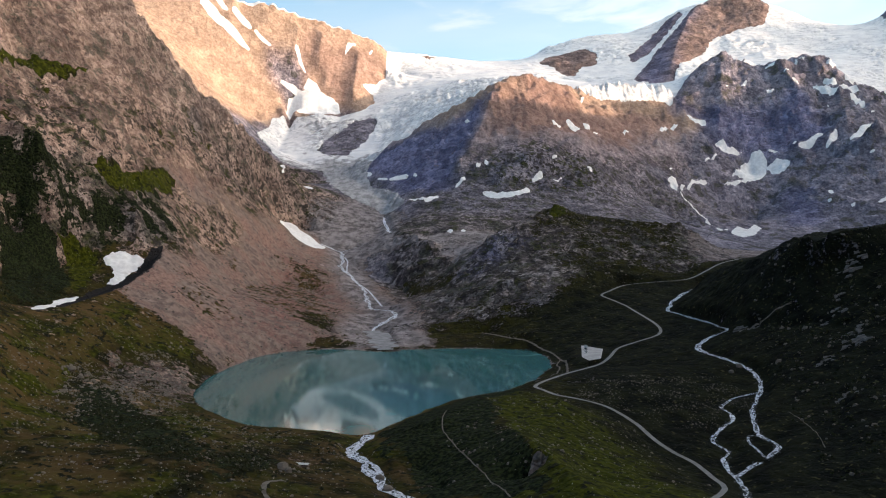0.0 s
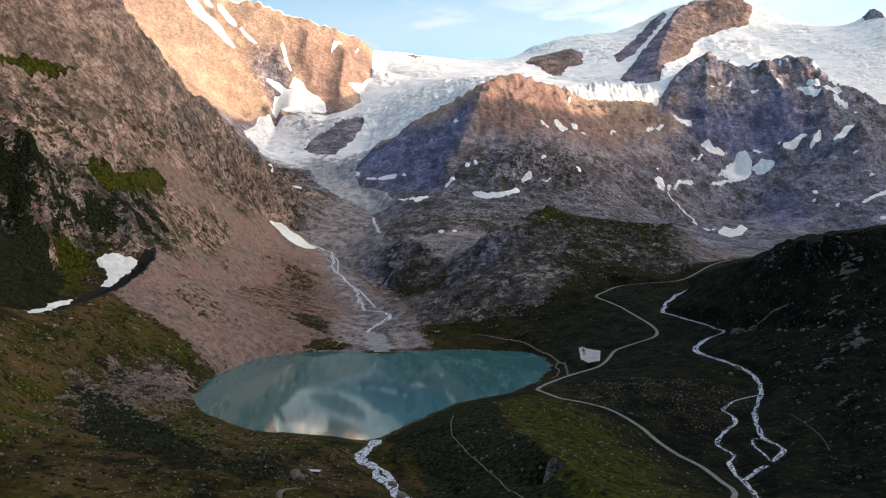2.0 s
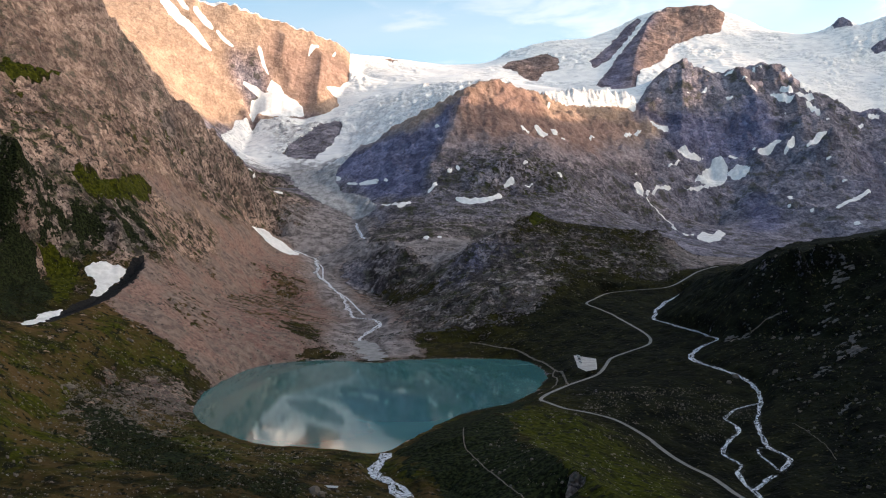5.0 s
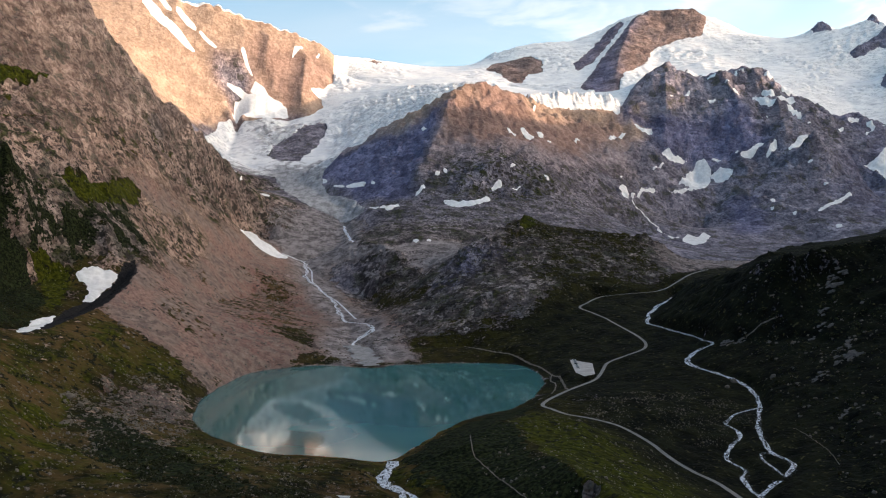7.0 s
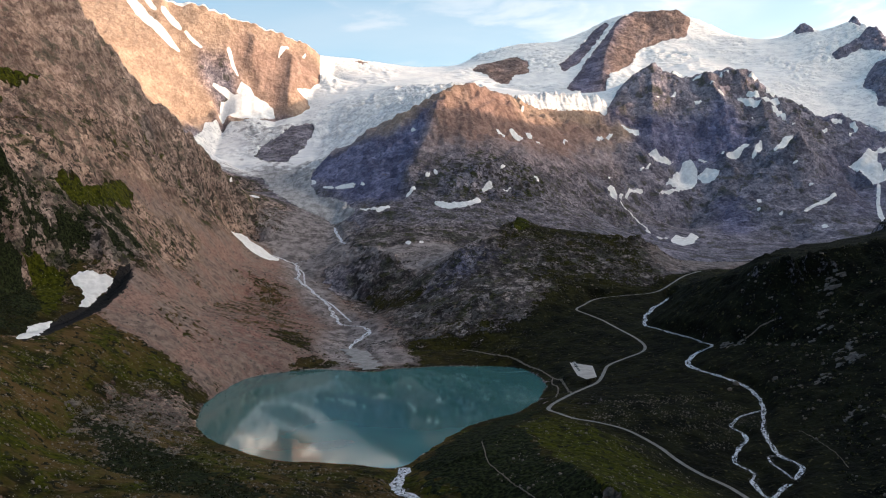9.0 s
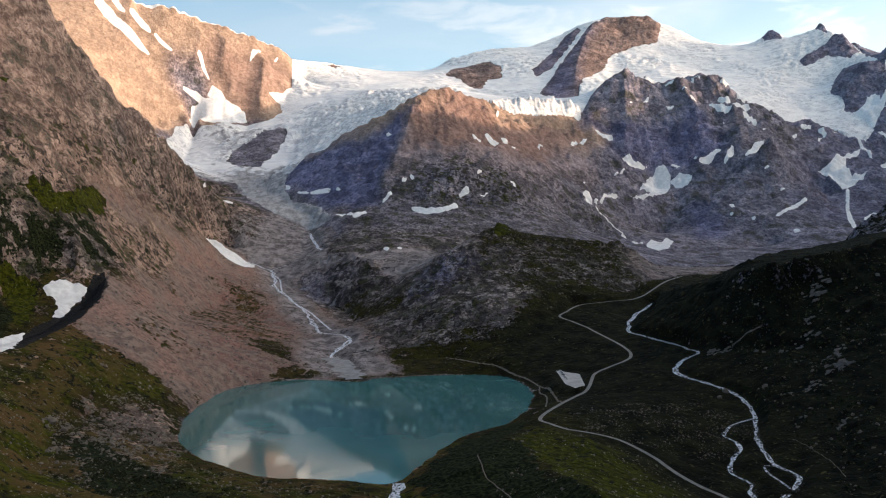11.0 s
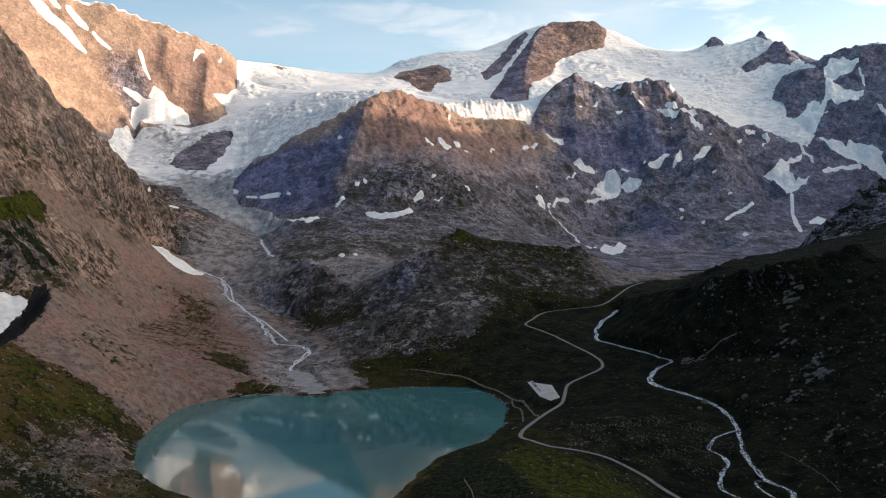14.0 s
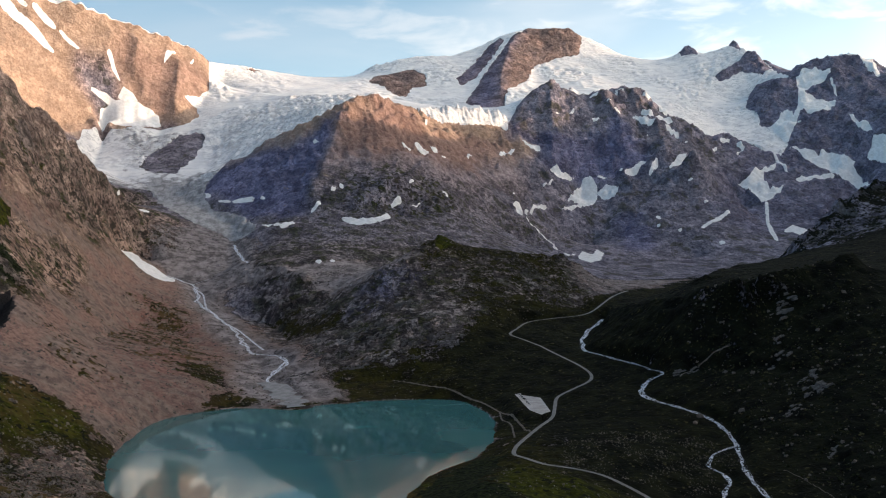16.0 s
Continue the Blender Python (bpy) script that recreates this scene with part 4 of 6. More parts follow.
ICE_GREY = [(-376, 2820), (-232, 2517), (-115, 2267), (-147, 2269), (-230, 2320), (-313, 2474), (-413, 2685)]
SNOUT = [(-287, 2262), (-147, 2272), (-123, 2135), (-120, 1842), (-198, 1988), (-246, 2045)]
LEFT_ROUGH = [(-598, 1113), (-527, 1247), (-455, 1455), (-390, 1598), (-387, 1458), (-416, 1245), (-485, 1163), (-533, 1113), (-563, 1044)]
LEFT_SPECKS = [(-665, 1241), (-604, 1306), (-509, 1634), (-459, 1835), (-454, 1633), (-536, 1383), (-607, 1275), (-654, 1219)]
ICE_TORN = [(-250, 3150), (-120, 3420), (150, 3560), (420, 3420), (430, 2990), (330, 2760), (230, 2680), (100, 2640), (-60, 2720), (-200, 2900)]
SAND = [(440, 1390), (550, 1455), (760, 1614), (700, 1700), (560, 1640), (440, 1500)]
SUMMIT_SHADE = [(827, 3575), (977, 3850), (1161, 4137), (1291, 4309), (1385, 4400), (1250, 4200), (1106, 3900), (963, 3480), (882, 3480)]
# spurs that stand out of the faces: line, height, half width
SPURS = [([(963, 3480), (1106, 3900), (1250, 4200), (1385, 4400)], 42, 170), ([(-516, 3600), (-528, 3490)], 36, 60), ([(-365, 3670), (-375, 3420)], 40, 65), ([(-610, 3560), (-640, 3440)], 26, 60),
         ([(190, 2600), (128, 2470), (80, 2350), (30, 2200)], 26, 75), ([(1125, 3325), (1060, 3120), (990, 2960)], 34, 70), ([(1330, 3330), (1350, 3150), (1290, 2960)], 30, 80), ([(1480, 3310), (1500, 3120), (1440, 2900)], 26, 80)]


# ---- terrain: one height field over the relief lines ----
def lattice(ix, iy, seed):
    h = (ix * 374761393 + iy * 668265263 + seed * 974634777) & 0xFFFFFFFF
    h = ((h ^ (h >> 13)) * 1274126177) & 0xFFFFFFFF
    return ((h ^ (h >> 16)) & 0xFFFF) * (2 * math.pi / 65536)


def grain(x, y, seed=0):
    """Gradient noise in -1 to 1 on arrays."""
    fx, fy = np.floor(x), np.floor(y)
    ix, iy, u, v = fx.astype(np.int64), fy.astype(np.int64), x - fx, y - fy
    su, sv = u * u * u * (u * (u * 6 - 15) + 10), v * v * v * (v * (v * 6 - 15) + 10)
    a = [np.cos(t) * (u - i) + np.sin(t) * (v - j) for i, j in ((0, 0), (1, 0), (0, 1), (1, 1)) for t in (lattice(ix + i, iy + j, seed),)]
    return 1.5 * ((a[0] * (1 - su) + a[1] * su) * (1 - sv) + (a[2] * (1 - su) + a[3] * su) * sv)


def octaves(x, y, size, count, seed=0, gain=0.5, ridged=False):
    total, amp = np.zeros_like(x), 1.0
    for k in range(count):
        n = grain(x / size + 17.3 * k, y / size - 9.1 * k, seed + k)
        total += amp * ((1 - 2 * np.abs(n)) if ridged else n)
        size, amp = size / 2.03, amp * gain
    return total


def lump(x, y, z, seed=0):
    """Value noise in space, in -1 to 1 on arrays."""
    f = [np.floor(a) for a in (x, y, z)]
    i = [a.astype(np.int64) for a in f]
    u = [a - b for a, b in zip((x, y, z), f)]
    u = [t * t * (3 - 2 * t) for t in u]

    def corner(a, b, c):
        h = ((i[0] + a) * 374761393 + (i[1] + b) * 668265263 + (i[2] + c) * 2147483647 + seed * 974634777) & 0xFFFFFFFF
        h = ((h ^ (h >> 13)) * 1274126177) & 0xFFFFFFFF
        return (h ^ (h >> 16)) & 0xFFFF
    rows = []
    for c in (0, 1):
        low = corner(0, 0, c) * (1 - u[0]) + corner(1, 0, c) * u[0]
        high = corner(0, 1, c) * (1 - u[0]) + corner(1, 1, c) * u[0]
        rows.append(low * (1 - u[1]) + high * u[1])
    return (rows[0] * (1 - u[2]) + rows[1] * u[2]) / 32768 - 1


def lumps(x, y, z, size, count, seed=0, gain=0.5, ridged=False):
    total, amp = np.zeros_like(x), 1.0
    for k in range(count):
        n = lump(x / size + 7.7 * k, y / size - 3.1 * k, z / size + 5.3 * k, seed + k)
        total += amp * ((1 - 2 * np.abs(n)) if ridged else n)
        size, amp = size / 2.03, amp * gain
    return total


def relax(x0, y0, cell, nx, ny, lines, start, rounds):
    """A sheet stretched over the lines: fixed where they run, even in between."""
    total, count = np.zeros((ny, nx)), np.zeros((ny, nx))
    for pts in lines:
        p = np.array(pts, float)
        for a, b in zip(p[:-1], p[1:]):
            k = int(np.hypot(*(b - a)[:2]) / cell * 2) + 2
            s = a + (b - a) * np.linspace(0, 1, k)[:, None]
            i, j = np.round((s[:, 0] - x0) / cell).astype(int), np.round((s[:, 1] - y0) / cell).astype(int)
            ok = (i >= 0) & (i < nx) & (j >= 0) & (j < ny)
            np.add.at(total, (j[ok], i[ok]), s[ok, 2])
            np.add.at(count, (j[ok], i[ok]), 1)
    held, h = count > 0, start.copy()
    level = total[held] / count[held]
    for _ in range(rounds):
        h[held] = level
        p = np.pad(h, 1, mode="edge")
        h = 0.25 * (p[:-2, 1:-1] + p[2:, 1:-1] + p[1:-1, :-2] + p[1:-1, 2:])
    h[held] = 0.25 * h[held] + 0.75 * level
    return h


def sample(grid, x0, y0, cell, x, y):
    """Smooth (cubic) reading of a grid."""
    ny, nx = grid.shape
    u, v = np.clip((x - x0) / cell, 1, nx - 3), np.clip((y - y0) / cell, 1, ny - 3)
    i, j = u.astype(int), v.astype(int)
    u, v = u - i, v - j

    def weights(t):
        return (-0.5 * t + t * t - 0.5 * t ** 3, 1 - 2.5 * t * t + 1.5 * t ** 3, 0.5 * t + 2 * t * t - 1.5 * t ** 3, 0.5 * t ** 3 - 0.5 * t * t)
    wu, wv = weights(u), weights(v)
    return sum(wv[b] * sum(wu[a] * grid[j + b - 1, i + a - 1] for a in range(4)) for b in range(4))


def resize(grid, nx, ny):
    j, i = np.linspace(0, grid.shape[0] - 1, ny), np.linspace(0, grid.shape[1] - 1, nx)
    j0, i0 = np.minimum(j.astype(int), grid.shape[0] - 2), np.minimum(i.astype(int), grid.shape[1] - 2)
    a, b = (j - j0)[:, None], (i - i0)[None, :]
    g = grid
    return (g[np.ix_(j0, i0)] * (1 - a) * (1 - b) + g[np.ix_(j0 + 1, i0)] * a * (1 - b)
            + g[np.ix_(j0, i0 + 1)] * (1 - a) * b + g[np.ix_(j0 + 1, i0 + 1)] * a * b)


def far_from(x, y, pts, closed=False):
    """Distance to a line in plan, and how far along it (0 to 1 a segment, summed)."""
    best, along = np.full(x.shape, 1e9), np.zeros(x.shape)
    pts = [p[:2] for p in pts] + ([pts[0][:2]] if closed else [])
    for k, ((ax, ay), (bx, by)) in enumerate(zip(pts[:-1], pts[1:])):
        dx, dy = bx - ax, by - ay
        t = np.clip(((x - ax) * dx + (y - ay) * dy) / (dx * dx + dy * dy + 1e-9), 0, 1)
        d = np.hypot(x - ax - t * dx, y - ay - t * dy)
        along = np.where(d < best, k + t, along)
        best = np.minimum(best, d)
    return best, along


def inside(x, y, pts):
    odd = np.zeros(x.shape, bool)
    for (ax, ay), (bx, by) in zip(pts, pts[1:] + pts[:1]):
        odd ^= ((ay > y) != (by > y)) & (x < ax + (y - ay) * (bx - ax) / (by - ay + 1e-9))
    return odd


def spline(pts, step):
    """Catmull-Rom through the points, sampled about every step metres."""
    p = np.array([pts[0], *pts, pts[-1]], float)
    rows = []
    for a, b, c, d in zip(p[:-3], p[1:-2], p[2:-1], p[3:]):
        k = max(2, int(np.hypot(*(c - b)[:2]) / step))
        t = np.linspace(0, 1, k, endpoint=False)[:, None]
        rows.append(0.5 * (2 * b + (c - a) * t + (2 * a - 5 * b + 4 * c - d) * t * t + (3 * b - a - 3 * c + d) * t ** 3))
    return np.vstack([*rows, p[-1:]])


def shoreline():
    """The shore with small bays and spits."""
    p = spline(LAKE_SHORE + LAKE_SHORE[:1], 7)[:-1]
    d = np.roll(p, -1, 0) - np.roll(p, 1, 0)
    d /= np.hypot(d[:, 0], d[:, 1])[:, None]
    k = 2.6 * octaves(p[:, 0], p[:, 1], 26, 3, 201)
    return [tuple(q) for q in p + np.column_stack([d[:, 1], -d[:, 0]]) * k[:, None]]


LAKE = shoreline()
LINES = [*RELIEF.values(), [(x, y, 0.5) for x, y in LAKE + LAKE[:1]]]
WIDE = (-2400.0, -1200.0, 20.0, 290, 320)
NEAR = (-720.0, 150.0, 5.0, 288, 322)


def settle_relief():
    x0, y0, cell, nx, ny = WIDE
    h = np.full((ny // 16, nx // 16), 300.0)
    for f in (16, 8, 4, 2, 1):
        h = resize(h, nx // f, ny // f)
        h = relax(x0, y0, cell * f * (nx / f - 1) / (nx // f - 1 + 1e-9) if f > 1 else cell, nx // f, ny // f, LINES, h, 160 if f > 1 else 120)
    x1, y1, c1, mx, my = NEAR
    gx, gy = np.meshgrid(x1 + c1 * np.arange(mx), y1 + c1 * np.arange(my))
    n = relax(x1, y1, c1, mx, my, LINES, sample(h, x0, y0, cell, gx, gy), 500)
    return h, n


WIDE_GRID, NEAR_GRID = settle_relief()


def blended(wide, near, x, y):
    """The wide grid, and the close one where it reaches."""
    h = sample(wide, *WIDE[:3], x, y)
    x1, y1, c1, mx, my = NEAR
    edge = np.minimum(np.minimum(x - x1, x1 + c1 * mx - x), np.minimum(y - y1, y1 + c1 * my - y))
    close = edge > 12
    if close.any():
        n = sample(near, *NEAR[:3], x[close], y[close])
        w = np.clip((edge[close] - 12) / 90, 0, 1)
        h[close] += (n - h[close]) * w * w * (3 - 2 * w)
    return h


def base_height(x, y):
    h = blended(WIDE_GRID, NEAR_GRID, x, y)
    for line, rise, half in SPURS:
        p = np.array(line, float)
        near = (x > p[:, 0].min() - half) & (x < p[:, 0].max() + half) & (y > p[:, 1].min() - half) & (y < p[:, 1].max() + half)
        if near.any():
            d, along = far_from(x[near], y[near], line)
            s = along / (len(line) - 1)
            h[near] += rise * np.clip(1 - d / half, 0, 1) ** 1.4 * np.clip(8 * s, 0, 1) * np.clip(8 * (1 - s), 0, 1)
    return h


def tilt(grid, cell):
    gy, gx = np.gradient(grid, cell)
    return np.hypot(gx, gy)


WIDE_TILT, NEAR_TILT = tilt(WIDE_GRID, WIDE[2]), tilt(NEAR_GRID, NEAR[2])


def slope_of(x, y):
    return blended(WIDE_TILT, NEAR_TILT, x, y)


def in_field(x, y, pts, fray=0.0, size=20.0, calm=False):
    """True inside an outline, with a frayed edge."""
    out = np.zeros(x.shape, bool)
    p = np.array(pts)
    m = 3 * fray + 5
    near = (x > p[:, 0].min() - m) & (x < p[:, 0].max() + m) & (y > p[:, 1].min() - m) & (y < p[:, 1].max() + m)
    if near.any():
        a, b = x[near], y[near]
        if fray:
            if calm:
                fray = fray * np.clip(0.5 / (slope_of(a, b) + 0.01), 0.08, 1.0)
            a, b = a + fray * octaves(a, b, size, 3, 71), b + fray * octaves(a, b, size, 3, 83)
        out[near] = inside(a, b, [tuple(q) for q in pts])
    return out


def edge_of(x, y, pts, fray, size):
    """Metres inside (above 0) or outside the frayed outline."""
    k = fray * np.clip(0.5 / (slope_of(x, y) + 0.01), 0.08, 1.0)
    a, b = x + k * octaves(x, y, size, 3, 71), y + k * octaves(x, y, size, 3, 83)
    d = far_from(a, b, pts, True)[0]
    return np.where(inside(a, b, pts), d, -d)


ROCKS_IN_ICE = [ICE_ISLAND, ICE_ROCKS_NUB, ICE_ROCKS_RIB, ICE_ROCKS_SUMMIT, ICE_ROCKS_PEAK, ICE_ROCKS_HORN, ICE_ROCKS_HORN_WEST, ICE_ROCKS_TIP]
ICE_OUTLINE = ICE_FIELD + ICE_FIELD_EAST


def zone(x, y, pts, soft, fray=0.0):
    """1 well inside an outline, 0 outside, with a soft wandering edge."""
    p = np.array(pts, float)
    out = np.zeros(x.shape)
    near = (x > p[:, 0].min() - soft - fray) & (x < p[:, 0].max() + soft + fray) & (y > p[:, 1].min() - soft - fray) & (y < p[:, 1].max() + soft + fray)
    if near.any():
        a, b = x[near], y[near]
        if fray:
            a, b = a + fray * octaves(a, b, 90, 3, 351), b + fray * octaves(a, b, 90, 3, 357)
        d = far_from(a, b, pts, True)[0]
        t = np.clip(0.5 + np.where(inside(a, b, pts), d, -d) / (2 * soft), 0, 1)
        out[near] = t * t * (3 - 2 * t)
    return out


def on_ice(x, y):
    ice = in_field(x, y, ICE_OUTLINE, 7, 45, True)
    for rock in ROCKS_IN_ICE:
        ice &= ~in_field(x, y, rock, 9, 40, True)
    return ice


def ice_edge(x, y):
    d = edge_of(x, y, ICE_OUTLINE, 7, 45)
    for rock in ROCKS_IN_ICE:
        d = np.minimum(d, -edge_of(x, y, rock, 9, 40))
    return d


def snow_edge(x, y):
    d = np.full(x.shape, -50.0)
    for outline in SNOW_FIELDS:
        p = np.array(outline)
        near = (x > p[:, 0].min() - 30) & (x < p[:, 0].max() + 30) & (y > p[:, 1].min() - 30) & (y < p[:, 1].max() + 30)
        if near.any():
            d[near] = np.maximum(d[near], edge_of(x[near], y[near], outline, 2.5, 14))
    return d


def lake_side(x, y):
    """Metres from the shore: below 0 on the water."""
    d = np.full(x.shape, 400.0)
    near = (x > -500) & (x < 360) & (y > 420) & (y < 1360)
    if near.any():
        a, b = x[near], y[near]
        e = far_from(a, b, LAKE, True)[0]
        d[near] = np.where(inside(a, b, LAKE), -e, e)
    return d


def levelled(line, step=9.0, smooth=6):
    """A way or stream: its line in plan with the ground's height, evened out."""
    p = spline([q[:2] for q in line], step)
    z = base_height(p[:, 0], p[:, 1])
    for _ in range(smooth):
        z[1:-1] = (z[:-2] + 2 * z[1:-1] + z[2:]) / 4
    return np.column_stack([p, z])


# half width, how deep it is cut, shoulder
WAYS = {"road": (levelled(ROAD), 3.4, 0.0, 7.0)}
for name, line, half, cut in (
        ("trunk", RIVER_TRUNK, 3.1, 1.2), ("west", RIVER_WEST, 2.4, 1.1), ("east", RIVER_EAST, 2.1, 1.1), ("loop", RIVER_LOOP, 1.5, 0.8),
        ("stream", STREAM, 4.2, 1.0), ("stream_loop", STREAM_LOOP, 2.4, 0.8), ("stream_arm", STREAM_ARM, 2.6, 0.8), ("stream_head", STREAM_HEAD, 1.6, 0.6), ("fall", FALL, 4.0, 0.8), ("outflow", OUTFLOW, 4.8, 1.2), ("delta", DELTA, 15.0, 0.4)):
    WAYS[name] = (levelled(line), half, cut, 12.0)


GROUPS = {
    "sunlit_ridge": ("sunlit_ridge_crest", "sunlit_face_foot", "sunlit_ridge_on"),
    "summit": ("summit_crest", "summit_foot", "ice_saddle_crest", "ice_shelf"),
    "dome": ("dome_crest", "dome_face", "dome_foot", "dome_west_gully", "ice_cliff_foot", "ice_front", "icefall_lip"),
    "crag": ("rock_crest", "rock_foot", "rock_lower"),
    "west": ("west_peaks_crest", "west_face", "west_face_low", "right_ice_field", "right_ice_back", "west_snow_gully", "unseen_west_crest"),
    "left": ("left_crest", "left_crest_behind", "left_face_mid", "left_face_high", "left_face_low", "left_buttress", "left_face_far", "gully_far_bank", "east_crest"),
    "moraine": ("moraine_crest", "moraine_face", "left_scree", "scree_low", "left_snow_bed"),
    "knoll": ("knoll_crest", "knoll_face", "behind_knoll", "mid_shelf", "mid_shelf_back"),
    "hill": ("green_hill_crest", "green_hill_on", "green_hill_flank", "green_hill_side"),
    "right": ("right_hill_crest", "right_hill_back", "right_hill_face", "right_slope_low"),
    "second": ("second_hill_crest",),
}
# how broken the ground of each landform is
BROKEN = {"": 0.3, "moraine": 0.12, "sunlit_ridge": 0.38, "right": 0.55, "second": 1.5, "hill": 0.05, "left": 0.85, "knoll": 0.85, "dome": 0.85, "crag": 1.05, "west": 1.0, "summit": 0.4}


def region_grid():
    """Which landform each part of the plan belongs to."""
    cell = 16.0
    gx, gy = np.meshgrid(np.arange(-2400, 3400, cell), np.arange(-1200, 5200, cell))
    wx, wy = gx + 20 * octaves(gx, gy, 90, 3, 3), gy + 20 * octaves(gx, gy, 90, 3, 8)
    best, label = np.full(gx.shape, 1e9), np.zeros(gx.shape, int)
    for name, line in RELIEF.items():
        k = next((i + 1 for i, (g, names) in enumerate(GROUPS.items()) if name in names), 0)
        d = far_from(wx, wy, line)[0]
        label, best = np.where(d < best, k, label), np.minimum(d, best)
    return label


REGION = region_grid()


def region_of(x, y):
    i = np.clip(np.round((x + 2400) / 16).astype(int), 0, REGION.shape[1] - 1)
    j = np.clip(np.round((y + 1200) / 16).astype(int), 0, REGION.shape[0] - 1)
    return REGION[j, i]


def soft_share(x, y, names):
    """How much of the country around belongs to the named landforms."""
    hit = np.isin(REGION, [list(GROUPS).index(n) + 1 if n else 0 for n in names]).astype(float)
    for _ in range(2):
        p = np.pad(hit, 1, mode="edge")
        hit = sum(p[b:b + hit.shape[0], a:a + hit.shape[1]] for a in range(3) for b in range(3)) / 9
    return sample(hit, -2400.0, -1200.0, 16.0, x, y)


def blur(grid, rounds):
    for _ in range(rounds):
        p = np.pad(grid, 1, mode="edge")
        grid = sum(p[b:b + grid.shape[0], a:a + grid.shape[1]] for a in range(3) for b in range(3)) / 9
    return grid


BROKEN_GRID = blur(np.array([BROKEN[k] for k in ("", *GROUPS)])[REGION], 3)


ICE_GRID = blur(on_ice(*(g.ravel() for g in np.meshgrid(np.arange(-2400, 3400, 16.0), np.arange(-1200, 5200, 16.0)))).reshape(REGION.shape).astype(float), 2)


FALL_LINE = [blur(g, 4) for g in np.gradient(blur(WIDE_GRID, 3), WIDE[2])]


def downhill(x, y, size, reach, count, seed):
    """Ribs and runnels: ridged noise drawn out along the fall line."""
    gy, gx = (sample(g, *WIDE[:3], x, y) for g in FALL_LINE)
    n = np.hypot(gx, gy) + 1e-6
    gx, gy = gx / n, gy / n
    total = np.zeros_like(x)
    for k in range(count):
        s = reach * ((k + 0.5) / count - 0.5)
        total += octaves(x + s * gx, y + s * gy, size, 2, seed, 0.5, True)
    return total / count - 0.35


def crags(x, y, h):
    """Relief of bare rock: a few ribs down the fall line, crags, blocks, clefts and ledges."""
    high = np.clip((h - 180) / 400, 0, 1)
    wx, wy = x + 26 * octaves(x, y, 130, 3, 5), y + 26 * octaves(x, y, 130, 3, 11)
    rise = (3.0 + 11.0 * high) * downhill(wx, wy, 230, 420, 4, 29) + (4.0 + 6.0 * high) * downhill(wx, wy, 95, 200, 4, 31)
    rise += (5.0 + 11.0 * high) * lumps(wx, wy, h, 120, 2, 301, 0.5, True)
    rise += (4.5 + 4.0 * high) * lumps(x, y, h, 40, 2, 311, 0.55, True)
    rise += 3.4 * lumps(x, y, h, 14, 2, 321, 0.6, True)
    cleft = np.abs(lumps(wx, wy, h, 44, 2, 341, 0.45))
    rise -= 4.5 * np.clip(1 - cleft / 0.13, 0, 1)
    band = h / 26 + 1.6 * octaves(x, y, 240, 3, 55)
    return rise + (1.6 + 2 * high) * (np.abs((band % 1.0) * 2 - 1) - 0.5) * 2


